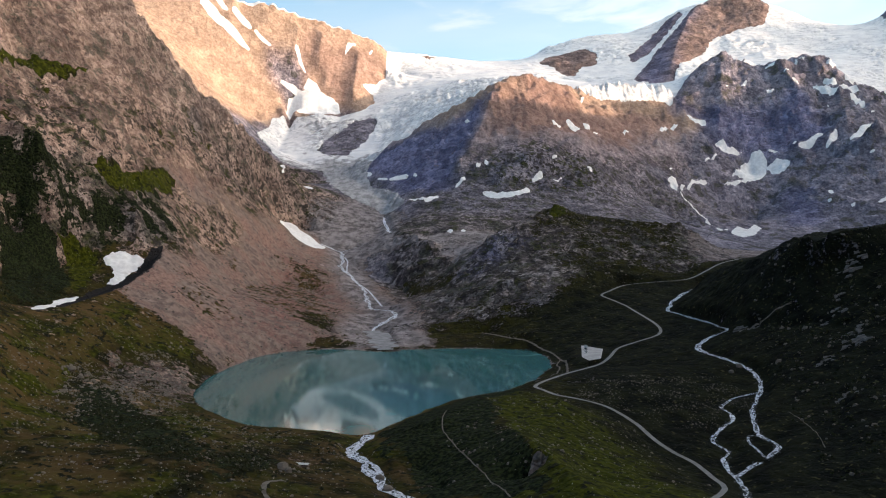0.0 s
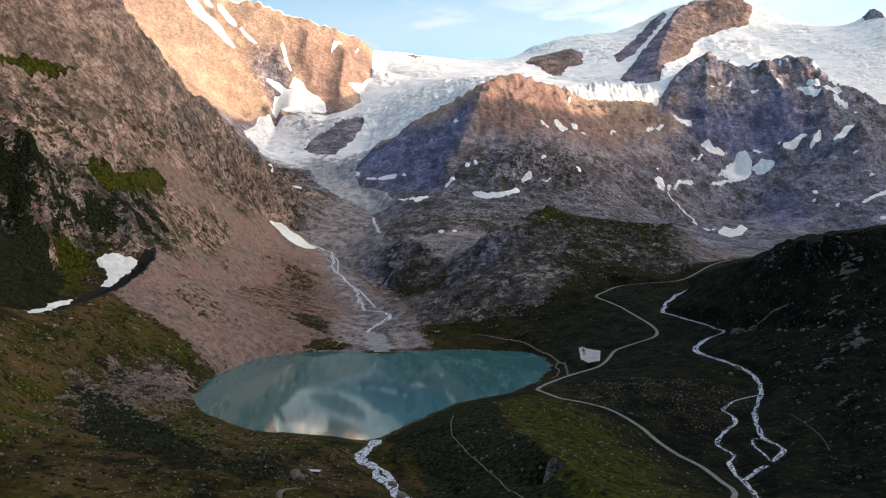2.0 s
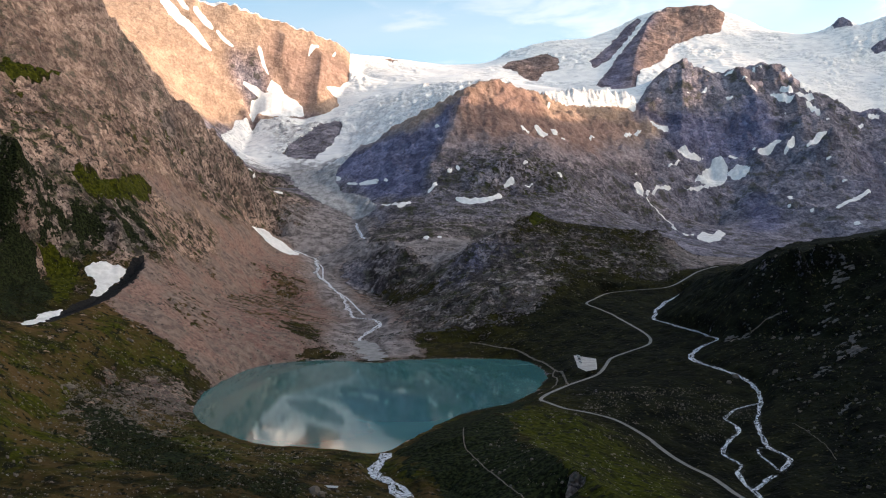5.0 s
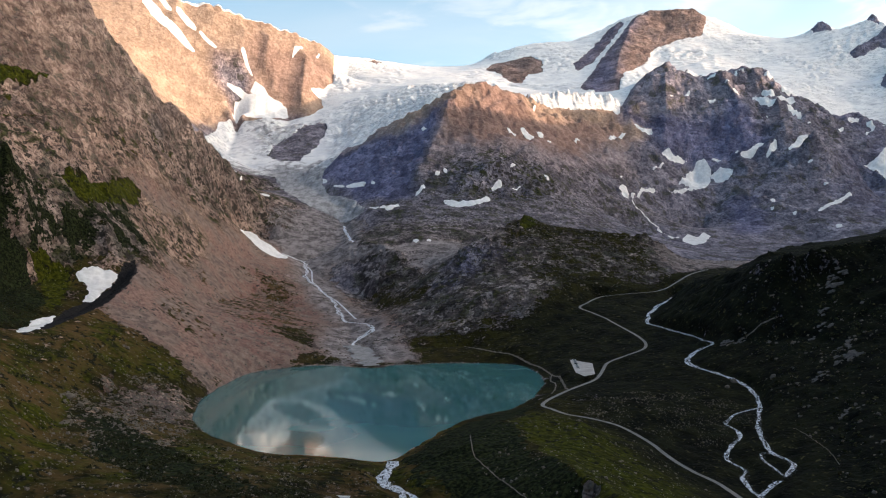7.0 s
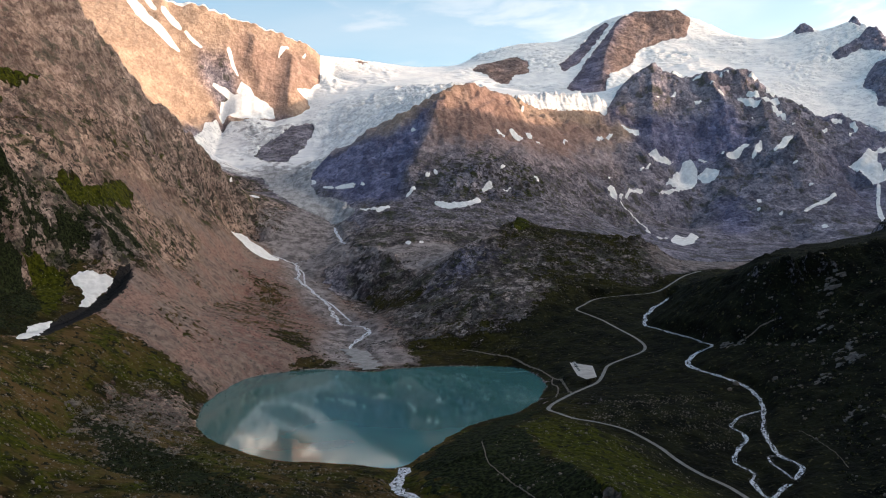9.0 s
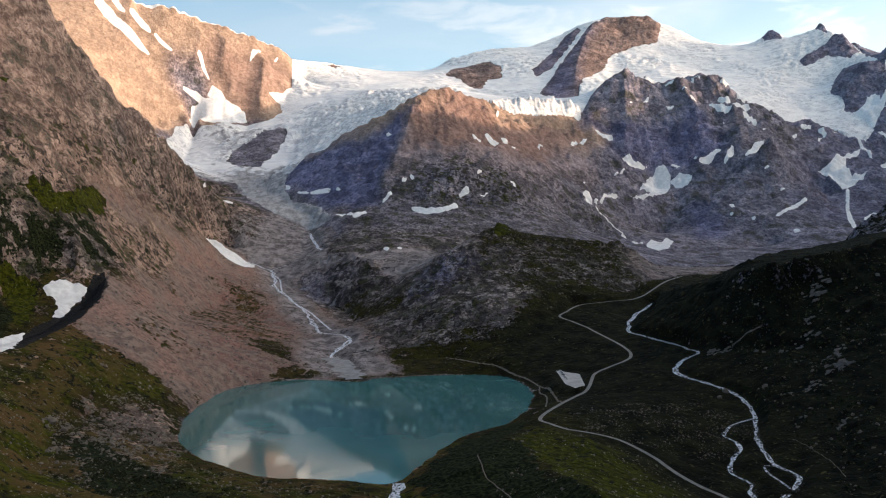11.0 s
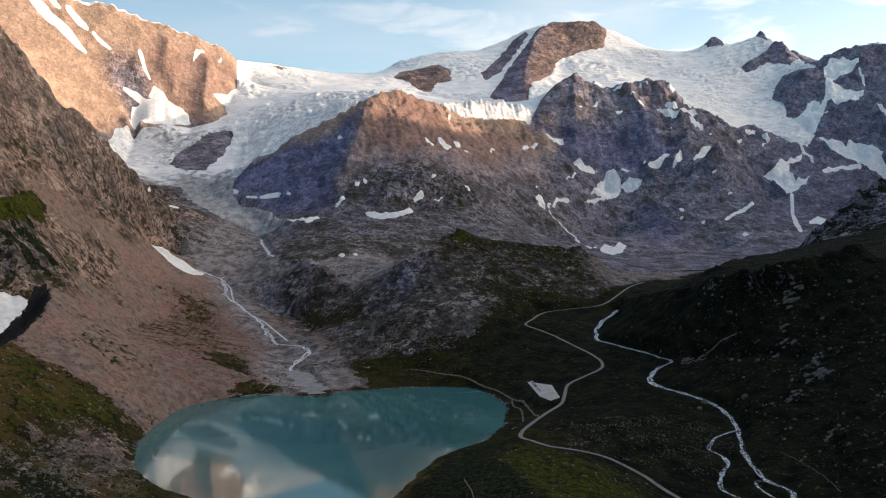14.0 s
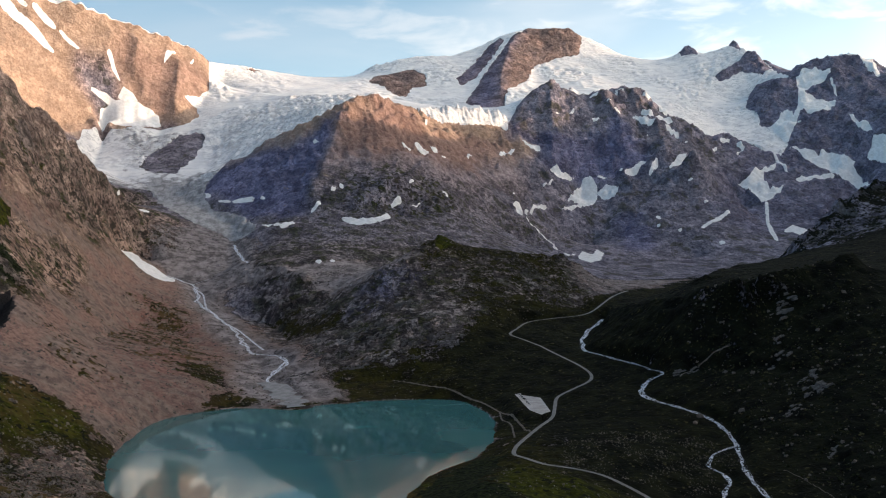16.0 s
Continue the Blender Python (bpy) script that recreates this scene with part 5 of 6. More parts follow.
def height(x, y, ice=None, side=None):
    """The ground: relief, then rock, turf and ice relief of its own, then what is cut into it."""
    shape = x.shape
    x, y = x.ravel().astype(float), y.ravel().astype(float)
    h, slope = base_height(x, y), slope_of(x, y)
    ice = on_ice(x, y) if ice is None else ice
    side = lake_side(x, y) if side is None else side
    steep = np.clip((slope - 0.24) / 0.45, 0, 1)
    rocky = np.where(ice, 0.0, steep * sample(BROKEN_GRID, -2400.0, -1200.0, 16.0, x, y))
    rocky = rocky * np.clip(1.15 - 2.2 * sample(ICE_GRID, -2400.0, -1200.0, 16.0, x, y), 0, 1)
    calm = np.clip(side / 22, 0, 1)
    rise = np.zeros_like(h)
    bare = rocky > 0.03
    if bare.any():
        rise[bare] = crags(x[bare], y[bare], h[bare])
    turf = 1.5 * octaves(x, y, 55, 5, 61, 0.55) + 0.5 * (octaves(x, y, 11, 3, 67, 0.6, True))
    snow = 3.0 * octaves(x, y, 160, 3, 91, 0.4)
    fall = np.clip((slope - 0.30) / 0.25, 0, 1) * np.clip(0.4 + octaves(x, y, 260, 2, 93), 0, 1)
    crevasse = np.zeros_like(h)
    if ice.any():
        a, b = x[ice], y[ice]
        wx, wy = a + 26 * octaves(a, b, 130, 3, 5), b + 26 * octaves(a, b, 130, 3, 11)
        crevasse[ice] = 11.0 * fall[ice] * (octaves(wx * 0.6, wy * 1.5, 40, 4, 97, 0.6, True) - 0.25)
        torn = zone(a, b, ICE_TORN, 60) + 0.8 * zone(a, b, ICE_BROKEN, 40)
        crevasse[ice] += 9.0 * torn * (lumps(a, b * 1.6, np.zeros_like(a), 46, 4, 331, 0.65, True) - 0.3)
        front = np.clip(1 - far_from(a, b, RELIEF["ice_front"])[0] / 75, 0, 1)
        crevasse[ice] += 13 * front * (octaves(a, b * 0.35, 17, 3, 99, 0.5, True) - 0.2)
    h = h + calm * (rocky * rise + (1 - np.minimum(rocky, 1)) * np.where(ice, snow + crevasse, turf))
    # lake basin
    h = np.where(side < 0, np.minimum(-0.25, np.maximum(-9.0, side * 0.25)), np.where(side < 25, np.maximum(h, 0.15 + 0.02 * side), h))
    for line, half, cut, shoulder in WAYS.values():
        near = (x > line[:, 0].min() - 25) & (x < line[:, 0].max() + 25) & (y > line[:, 1].min() - 25) & (y < line[:, 1].max() + 25)
        if near.any():
            d, s = far_from(x[near], y[near], line[:, :2])
            level = np.interp(s, np.arange(len(line)), line[:, 2]) - cut
            w = np.clip(1 - (d - half) / shoulder, 0, 1)
            h[near] += (level - h[near]) * w * w * (3 - 2 * w)
    near = (x > 120) & (x < 250) & (y > 880) & (y < 1110)
    if near.any():
        a, b = x[near], y[near]
        d = np.where(inside(a, b, CAR_PARK), 0.0, far_from(a, b, CAR_PARK, True)[0])
        w = np.clip(1 - (d - 2) / 22, 0, 1)
        h[near] += (PARK_LEVEL - h[near]) * w * w * (3 - 2 * w) * (far_from(a, b, ROAD)[0] > 6)
    return h.reshape(shape)


PARK_LEVEL = 14.5


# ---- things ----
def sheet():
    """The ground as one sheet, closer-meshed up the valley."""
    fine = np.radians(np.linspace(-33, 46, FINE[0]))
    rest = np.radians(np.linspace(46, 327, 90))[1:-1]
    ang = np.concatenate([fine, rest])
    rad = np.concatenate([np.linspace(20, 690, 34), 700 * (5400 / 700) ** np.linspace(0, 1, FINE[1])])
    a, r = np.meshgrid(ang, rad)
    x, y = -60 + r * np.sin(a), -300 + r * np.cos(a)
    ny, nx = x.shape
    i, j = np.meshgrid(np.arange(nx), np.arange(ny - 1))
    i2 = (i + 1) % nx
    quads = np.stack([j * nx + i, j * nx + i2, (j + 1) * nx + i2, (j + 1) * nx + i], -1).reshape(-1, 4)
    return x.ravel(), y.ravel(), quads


def mesh_from(name, co, faces, mat, masks=None):
    """A mesh from one array of faces, or from several of different widths."""
    faces = [f for f in (faces if isinstance(faces, list) else [faces]) if len(f)]
    loops, back = np.unique(np.concatenate([f.ravel() for f in faces]), return_inverse=True)
    widths = np.concatenate([np.full(len(f), f.shape[1]) for f in faces])
    me = bpy.data.meshes.new(name)
    me.vertices.add(len(loops))
    me.vertices.foreach_set("co", co[loops].astype(np.float32).ravel())
    me.loops.add(len(back))
    me.loops.foreach_set("vertex_index", back.astype(np.int32).ravel())
    me.polygons.add(len(widths))
    me.polygons.foreach_set("loop_start", np.concatenate([[0], np.cumsum(widths)[:-1]]).astype(np.int32))
    me.update(calc_edges=True)
    me.polygons.foreach_set("use_smooth", np.ones(len(widths), bool))
    for key, values in (masks or {}).items():
        me.attributes.new(key, "FLOAT", "POINT").data.foreach_set("value", values[loops].astype(np.float32))
    me.materials.append(mat)
    return me


def part_along(co, data, faces, field):
    """Cuts the faces along field = 0. Returns co and data with the new points, then the faces inside and outside."""
    within, outside = [], []
    for f in faces:
        s = (field[f] > 0).sum(1)
        within.append(f[s == f.shape[1]])
        outside.append(f[s == 0])
        mixed = f[(s > 0) & (s < f.shape[1])]
        tri = mixed if f.shape[1] == 3 else np.concatenate([mixed[:, [0, 1, 2]], mixed[:, [0, 2, 3]]])
        if not len(tri):
            continue
        s = field[tri] > 0
        n = s.sum(1)
        within.append(tri[n == 3])
        outside.append(tri[n == 0])
        tri, s, n = tri[(n == 1) | (n == 2)], s[(n == 1) | (n == 2)], n[(n == 1) | (n == 2)]
        odd = np.where(n == 1, s.argmax(1), (~s).argmax(1))
        a, b, c = (tri[np.arange(len(tri)), (odd + i) % 3] for i in range(3))
        ends = np.concatenate([np.sort(np.column_stack([a, b]), 1), np.sort(np.column_stack([a, c]), 1)])
        pairs, at = np.unique(ends, axis=0, return_inverse=True)
        at = at.ravel() + len(co)
        u, v = pairs.T
        t = np.clip(field[u] / (field[u] - field[v]), 0.04, 0.96)
        co = np.vstack([co, co[u] + (co[v] - co[u]) * t[:, None]])
        data = {key: np.concatenate([w, w[u] + (w[v] - w[u]) * t]) for key, w in data.items()}
        field = np.concatenate([field, np.zeros(len(pairs))])
        p, q = at[:len(tri)], at[len(tri):]
        tip, rest = np.column_stack([a, p, q]), np.column_stack([p, b, c, q])
        within += [tip[n == 1], rest[n == 2]]
        outside += [tip[n == 2], rest[n == 1]]
    return co, data, [f for f in within if len(f)], [f for f in outside if len(f)]


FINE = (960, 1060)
ABOUT = {
    "sunlit_ridge": ("mountain", "steep bare rock ridge in warm evening sun, streaked with snow", "mountain"),
    "summit": ("mountain", "high snow-capped summit with a brown rock face above the glacier", "mountain"),
    "dome": ("mountain", "rounded reddish-brown rock mountain below the icefall", "mountain"),
    "crag": ("mountain", "dark craggy rock mountain with scattered snow patches", "mountain"),
    "west": ("mountain", "bluish shaded mountain wall with snow gullies and jagged peaks", "mountain"),
    "left": ("mountain", "steep brown rock slope with green ledges, in shade", "mountain"),
    "moraine": ("moraine", "curved lateral moraine of pinkish scree above the lake", "moraine"),
    "knoll": ("rocky_knoll", "dark rocky knoll with patchy grass between lake and glacier", "hill"),
    "hill": ("grassy_hill", "green grassy hummock dotted with pale stones beside the lake", "hill"),
    "right": ("hillside", "dark shaded grassy hillside with rock outcrops above the river", "hillside"),
    "second": ("hillside", "dark wooded-looking rocky spur behind the nearer hillside", "hillside"),
}


def covers(x, y, z, slope, side):
    """Masks of what covers the ground."""
    wide = octaves(x, y, 150, 4, 131)
    close = octaves(x, y, 34, 4, 137)
    run = 0.5 * downhill(x, y, 24, 120, 4, 151) + 0.8 * downhill(x, y, 9, 110, 6, 153)
    run = run - np.median(run)
    run = run * (0.25 + 0.75 * np.maximum(zone(x, y, SCREE_STRIPES, 40, 10), zone(x, y, MORAINE_TURF, 30, 10)))
    basin = np.clip((y - 1600) / 120, 0, 1) * (soft_share(x, y, [""]) + 0.3 * soft_share(x, y, ["knoll"]))
    share = {k: soft_share(x, y, [k]) for k in ("", *GROUPS)}
    grass = (0.82 * share[""] + 0.95 * share["hill"] + 1.5 * share["right"] + 0.55 * share["second"] + 0.40 * share["knoll"]
             + 0.36 * share["left"] + 0.30 * share["moraine"] - 0.2 * (share["summit"] + share["west"] + share["sunlit_ridge"]) + 0.10 * share["dome"])
    grass = grass + 0.16 * wide + 0.12 * close - 0.30 * np.clip((z - 330) / 150, 0, 1) - 0.75 * np.clip((y - 1640) / 160, 0, 1) - 0.45 * np.clip((slope - 0.75) / 0.5, 0, 1)
    grass += 0.30 * share["knoll"] * np.clip((x - 60) / 260, 0, 1) + (0.10 + 0.22 * np.clip((1020 - y) / 120, 0, 1) + 2.6 * run) * share["moraine"] + (0.27 + 0.14 * np.clip((y - 1350) / 200, 0, 1) + 0.9 * run) * share["left"] + 0.8 * share[""] * np.clip((x - 150) / 80, 0, 1) * (y < 1500)
    scree = 0.15 + 0.75 * share["moraine"] + 0.10 * share[""] + 0.1 * wide - 0.4 * share["left"] - 0.3 * basin
    # warm rock tone; on the dome it sets in at the sunlit height
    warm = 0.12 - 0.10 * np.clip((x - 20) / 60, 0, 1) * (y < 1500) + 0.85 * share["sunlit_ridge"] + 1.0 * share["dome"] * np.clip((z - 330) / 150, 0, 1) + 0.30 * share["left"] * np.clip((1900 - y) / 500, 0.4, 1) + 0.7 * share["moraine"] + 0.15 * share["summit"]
    shrub = -0.2 + 0.25 * close + 0.2 * wide + 0.25 * (share["right"] + share["second"])
    shrub += 0.34 * share["left"] * np.clip((460 - z) / 230, 0, 1) + 0.28 * share["knoll"] + 0.12 * share[""] + (0.12 + 0.5 * run) * share["left"]
    lush, gully_shade = 0.75 * share["hill"] + 0.1 * wide + 0.15 * share[""] + 0.4 * share["left"], np.zeros_like(x)
    # shade filled into the gully as a colour mask
    gully_shade[in_field(x, y, GULLY_SHADE, 2, 15)] = 1.0
    for field in (TURF_HIGH, TURF_BAND, KNOLL_TIP, TURF_TOP):
        lush[in_field(x, y, field, 5, 16)] += 0.7
    # less green here, so the hummock's unlit flank is painted dark
    lush[in_field(x, y, HILL_SHADE_SHRUB, 14, 26)] -= 0.6
    lush[in_field(x, y, KNOLL_TIP, 10, 26)] += 0.5
    for field, g, s, w, b in (
            (TURF_HIGH, 1.5, -0.3, -0.6, -0.5), (TURF_TOP, 1.2, -0.3, -0.5, -0.5), (TURF_BAND, 1.5, -0.5, -0.6, -0.5), (TURF_DARK, 1.2, -0.5, -0.6, 0.5), (HILL_SHADE_SHRUB, 0.1, -0.2, -0.7, 1.1),
            (TURF_RIDGE, 0.45, 0, -0.4, 0), (MORAINE_SCREE, -0.55, 0.5, 0.2, -0.3), (RUBBLE, -0.30, 0.15, 0.15, 0.1), (SHRUB_WEST, 0.2, 0, 0, 0.75), (KNOLL_TIP, 0.7, 0, -0.3, -0.3),
            (SCREE_STRIPES, 0.22, -0.2, 0.0, 0.0), (NORTH_BANK, 0.5, -0.2, 0.0, 0.3)):
        m = in_field(x, y, field, 14 if field in (HILL_SHADE_SHRUB, RUBBLE) else 5, 18)
        grass[m] += g
        scree[m] += s
        warm[m] += w
        shrub[m] += b
    east_bank = (x < 20) & (y < 760) & (side > 0)
    east_bank &= ~in_field(x, y, HILL_SHADE_SHRUB, 5, 18)
    warm[east_bank] += 0.55
    lush[east_bank] += 0.38 + 0.5 * wide[east_bank]
    lush[in_field(x, y, MORAINE_TURF, 7, 30)] += 0.45
    grass[east_bank] += 0.1
    slope_turf = zone(x, y, MORAINE_TURF, 32, 10)
    grass += slope_turf * 0.78
    scree -= 0.4 * slope_turf
    warm += 0.25 * slope_turf
    striped = np.maximum(zone(x, y, SCREE_STRIPES, 45, 12), 0.5 * slope_turf)
    streak = downhill(x, y, 13, 240, 9, 159)
    streak = (streak - np.median(streak)) / (np.std(streak) + 1e-6)
    grass += (0.34 * streak + 0.10) * striped
    lush += 0.25 * striped
    spots = zone(x, y, LEFT_ROUGH, 30, 18)
    shrub += spots * (0.35 * close + 0.24)
    warm -= 0.25 * spots
    scree -= 0.9 * spots
    specks = zone(x, y, LEFT_SPECKS, 40, 20)
    grass += specks * (0.25 + 0.5 * close)
    lush += 0.6 * specks
    rubble = np.maximum(zone(x, y, DEBRIS, 25, 15), np.maximum(zone(x, y, SNOUT, 25, 12), 0.8 * zone(x, y, SAND, 40, 20)))
    grass -= 0.9 * rubble
    scree += 0.8 * rubble
    shrub -= 0.5 * rubble
    slab = np.clip(np.maximum(zone(x, y, SLABS, 80, 35), 0.6 * share["knoll"]) * (0.75 + 0.8 * close), 0, 1)
    grass -= 0.35 * slab
    shrub -= 0.25 * slab
    scree -= 0.3 * slab
    # DOME_CAP reddens the rock within the outline of the sunlit patch
    red = np.clip(zone(x, y, DOME_CAP, 60, 30) + 0.8 * zone(x, y, RED_SCREE, 50, 25) + 0.5 * share["summit"] + 0.75 * zone(x, y, BUTTRESS, 50, 25), 0, 1)
    # mask that paints blue shade on the faces away from the sun
    blue_shade = np.clip(zone(x, y, DOME_SHADE, 30, 18) + zone(x, y, CRAG_SHADE, 45, 25) + 0.8 * zone(x, y, SLAB_SHADE, 25, 15) + 0.9 * zone(x, y, CRAG_HOLLOW, 40, 20)
                    + 0.40 * share["west"] + 0.7 * zone(x, y, ICE_ROCKS_RIB, 40, 10) + 0.8 * zone(x, y, SUMMIT_SHADE, 60, 20) - zone(x, y, CRAG_RIB, 25, 10) - zone(x, y, CRAG_TOP, 25, 10), 0, 1)
    turfy = zone(x, y, DOME_TURF, 60, 30)
    grass += turfy * (0.62 + 0.6 * close) - 0.2 * blue_shade
    # crag top and rib: the sun's warmth put into the rock colour
    warm += 0.35 * zone(x, y, CRAG_TOP, 40, 10) + 0.3 * zone(x, y, CRAG_RIB, 30, 10) - 0.5 * blue_shade - 0.3 * zone(x, y, DOME_TURF, 60, 30)
    scree += 0.5 * zone(x, y, PALE_SCREE, 15, 8)
    grass -= 0.5 * zone(x, y, PALE_SCREE, 15, 8)
    plain_bed = np.zeros_like(x)
    bed = (y > 1115) & (y < 2000) & (x > -350) & (x < 50)
    plain_bed[bed] = np.clip(1 - far_from(x[bed], y[bed], STREAM)[0] / 90, 0, 1)
    grass -= 0.9 * plain_bed
    scree += 0.7 * plain_bed
    beach = np.clip(1 - side / 5, 0, 1)
    grass -= 0.35 * beach
    scree += 0.2 * beach
    rough = np.clip(0.8 * spots + share["left"] * (0.25 + 0.75 * np.clip((430 - z) / 160, 0, 1)) * (0.85 + 0.5 * wide) + 0.40 * share["knoll"] + 0.25 * turfy + 0.35 * share["dome"] * np.clip((460 - z) / 100, 0, 1) * (1 - blue_shade), 0, 1)
    # cool paints shade onto right hillside, valley, far rock and lower dome
    return {"rough": rough, "red": red, "blue_shade": blue_shade, "slab": slab, "rubble": rubble, "grass": grass, "scree": scree, "warm": np.clip(warm, 0, 1), "shrub": shrub, "lush": lush, "gully_shade": gully_shade, "run": run, "cool": np.clip(0.9 * basin + 0.9 * share["right"] + share["second"] + 0.75 * share[""] * np.clip((x - 90) / 60, 0, 1) + share["crag"] + share["west"] + 0.25 * share["summit"] + 0.12 * share["knoll"] + 0.75 * share["dome"] * np.clip((540 - z) / 80, 0, 1), 0, 1)}


def islands(faces):
    """The faces, as lists of arrays, sorted into pieces that hang together by their edges."""
    flat = [row for f in faces for row in f.tolist()]
    by_edge = {}
    for i, row in enumerate(flat):
        for a, b in zip(row, row[1:] + row[:1]):
            by_edge.setdefault((min(a, b), max(a, b)), []).append(i)
    piece = [-1] * len(flat)
    count = 0
    for i in range(len(flat)):
        if piece[i] >= 0:
            continue
        todo = [i]
        piece[i] = count
        while todo:
            row = flat[todo.pop()]
            for a, b in zip(row, row[1:] + row[:1]):
                for j in by_edge[(min(a, b), max(a, b))]:
                    if piece[j] < 0:
                        piece[j] = count
                        todo.append(j)
        count += 1
    out = []
    for c in range(count):
        own = [row for row, p in zip(flat, piece) if p == c]
        out.append([np.array([row for row in own if len(row) == n]) for n in (3, 4) if any(len(row) == n for row in own)])
    return out


def sharp(x, y, quads, rough, edge):
    """A rough in-or-out turned into metres from the edge, close to it."""
    field = np.where(rough, 60.0, -60.0)
    s = rough[quads].sum(1)
    ring = np.unique(quads[(s > 0) & (s < 4)])
    touched = np.zeros(len(x), bool)
    touched[ring] = True
    touched[np.unique(quads[touched[quads].any(1)])] = True
    field[touched] = edge(x[touched], y[touched])
    return field


def build_ground():
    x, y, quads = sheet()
    ice, side, slope = on_ice(x, y), lake_side(x, y), slope_of(x, y)
    z = height(x, y, ice, side)
    near_snow = np.zeros(x.shape, bool)
    for outline in SNOW_FIELDS:
        near_snow |= in_field(x, y, outline, 2.5, 14, True)
    data = covers(x, y, z, slope, side)
    data["snow"] = sharp(x, y, quads, near_snow, snow_edge)
    z = z + np.clip(0.25 * data["snow"], 0.0, 1.0) * ~ice
    data["dirt"] = np.clip(0.95 - (z - 250) / 230, 0, 1) + 0.5 * downhill(x, y, 50, 260, 6, 157) + 0.35 * zone(x, y, ICE_BROKEN, 60, 20) + 0.4 * zone(x, y, ICE_GREY, 40, 15)
    data["torn"] = np.clip(zone(x, y, ICE_TORN, 70, 25) + zone(x, y, ICE_BROKEN, 40, 20), 0, 1)
    co, data, icy, bare = part_along(np.column_stack([x, y, z]), data, [quads], sharp(x, y, quads, ice, ice_edge))
    co, data, snowy, bare = part_along(co, data, bare, data["snow"])

    def centres(faces):
        return np.concatenate([co[f].mean(1) for f in faces]) if faces else np.zeros((0, 3))

    def chosen(faces, own):
        ends = np.cumsum([0] + [len(f) for f in faces])
        return [f[own[a:b]] for f, a, b in zip(faces, ends[:-1], ends[1:])]

    glacier = tagged(new("glacier"), "crevassed glacier spilling between the peaks, grey and dirty at its tongue", "glacier")
    cx, cy, cz = centres(icy).T
    piece = np.where((cx < 260) & (cz < 470), 0, np.where((cx < 420) & (cy < 3450), 1, np.where((cx < 1000) & (cy < 3330), 2, np.where(cx > 1650, 3, 4))))
    for i, (name, label) in enumerate((("ice_tongue", "grey debris-streaked ice tongue"), ("icefall", "broken white icefall"), ("ice_cliff", "serrated white ice front above the cliff"),
                                       ("ice_slope", "smooth snow-covered ice slope"), ("snowfield", "white upper snowfield"))):
        ob = new(name, mesh_from(name, co, chosen(icy, piece == i), M_ICE, {key: data[key] for key in ("dirt", "torn")}))
        ob.parent = glacier
        tagged(ob, label)

    sx, sy, _ = centres(snowy).T
    owner, best = np.zeros(len(sx), int), np.full(len(sx), 1e9)
    for i, outline in enumerate(SNOW_FIELDS):
        d = np.where(inside(sx, sy, outline), 0.0, far_from(sx, sy, outline, True)[0])
        owner, best = np.where(d < best, i, owner), np.minimum(d, best)
    for i in np.unique(owner):
        for piece in islands(chosen(snowy, owner == i)):
            ob = new("snow_patch", mesh_from("snow_patch", co, piece, M_SNOW))
            tagged(ob, "old white snow patch lying on the rock slope", "snow patch", "snow patches")

    masks = {key: w for key, w in data.items() if key not in ("snow", "dirt", "torn")}
    cx, cy, _ = centres(bare).T
    kind = region_of(cx, cy)
    made = {0: ("ground", "valley floor of dark alpine turf, stones and gravel", "ground", "structure")}
    for i, g in enumerate(GROUPS):
        made[i + 1] = (*ABOUT[g], "")
    for i in np.unique(kind):
        name, label, category, sort = made[i]
        pieces = PIECES.get(list(GROUPS)[i - 1] if i else "", ())
        left_over = kind == i
        if not pieces:
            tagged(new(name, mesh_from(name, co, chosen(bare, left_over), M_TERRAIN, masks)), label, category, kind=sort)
            continue
        whole = tagged(new(name), label, category)
        for piece, field, tag in pieces:
            own = left_over & (inside(cx, cy, field) if field else True)
            left_over &= ~own
            if own.sum() > 20:
                ob = new(piece, mesh_from(piece, co, chosen(bare, own), M_TERRAIN, masks))
                ob.parent = whole
                tagged(ob, tag)


# what a landform is made of: part, outline (none: the rest), look
PIECES = {
    "right": (("turf_slope", None, "dark green turf slope"),),
    "second": (("turf_slope", None, "dark turf and rock slope"),),
    "left": (("grass_ledge", TURF_HIGH, "bright green grass ledge"), ("grass_ledge", TURF_TOP, "narrow green grass ledge"), ("grass_ledge", TURF_BAND, "green grass strip"),
             ("shrub_slope", TURF_DARK, "dark green shrub slope"), ("rock_face", None, "brown craggy rock face")),
    "moraine": (("turf_slope", MORAINE_TURF, "brownish green turf slope"), ("scree_slope", None, "pinkish scree slope")),
    "knoll": (("grass_top", KNOLL_TIP, "yellow-green grassy top"), ("rock_face", None, "dark rock ribs with thin turf")),
    "hill": (("shrub_slope", HILL_SHADE_SHRUB, "shrubby slope coloured dark as its shaded side"), ("turf_slope", None, "bright green turf slope")),
}
build_ground()


def build_lake():
    bm = bmesh.new()
    ring = [bm.verts.new((x, y, 0)) for x, y in LAKE]
    f = bm.faces.new(ring)
    bmesh.ops.triangulate(bm, faces=[f])
    me = bpy.data.meshes.new("water")
    bm.to_mesh(me)
    bm.free()
    me.materials.append(M_WATER)
    tagged(new("water", me), "still turquoise glacial lake mirroring the mountains", "lake", kind="structure")


build_lake()


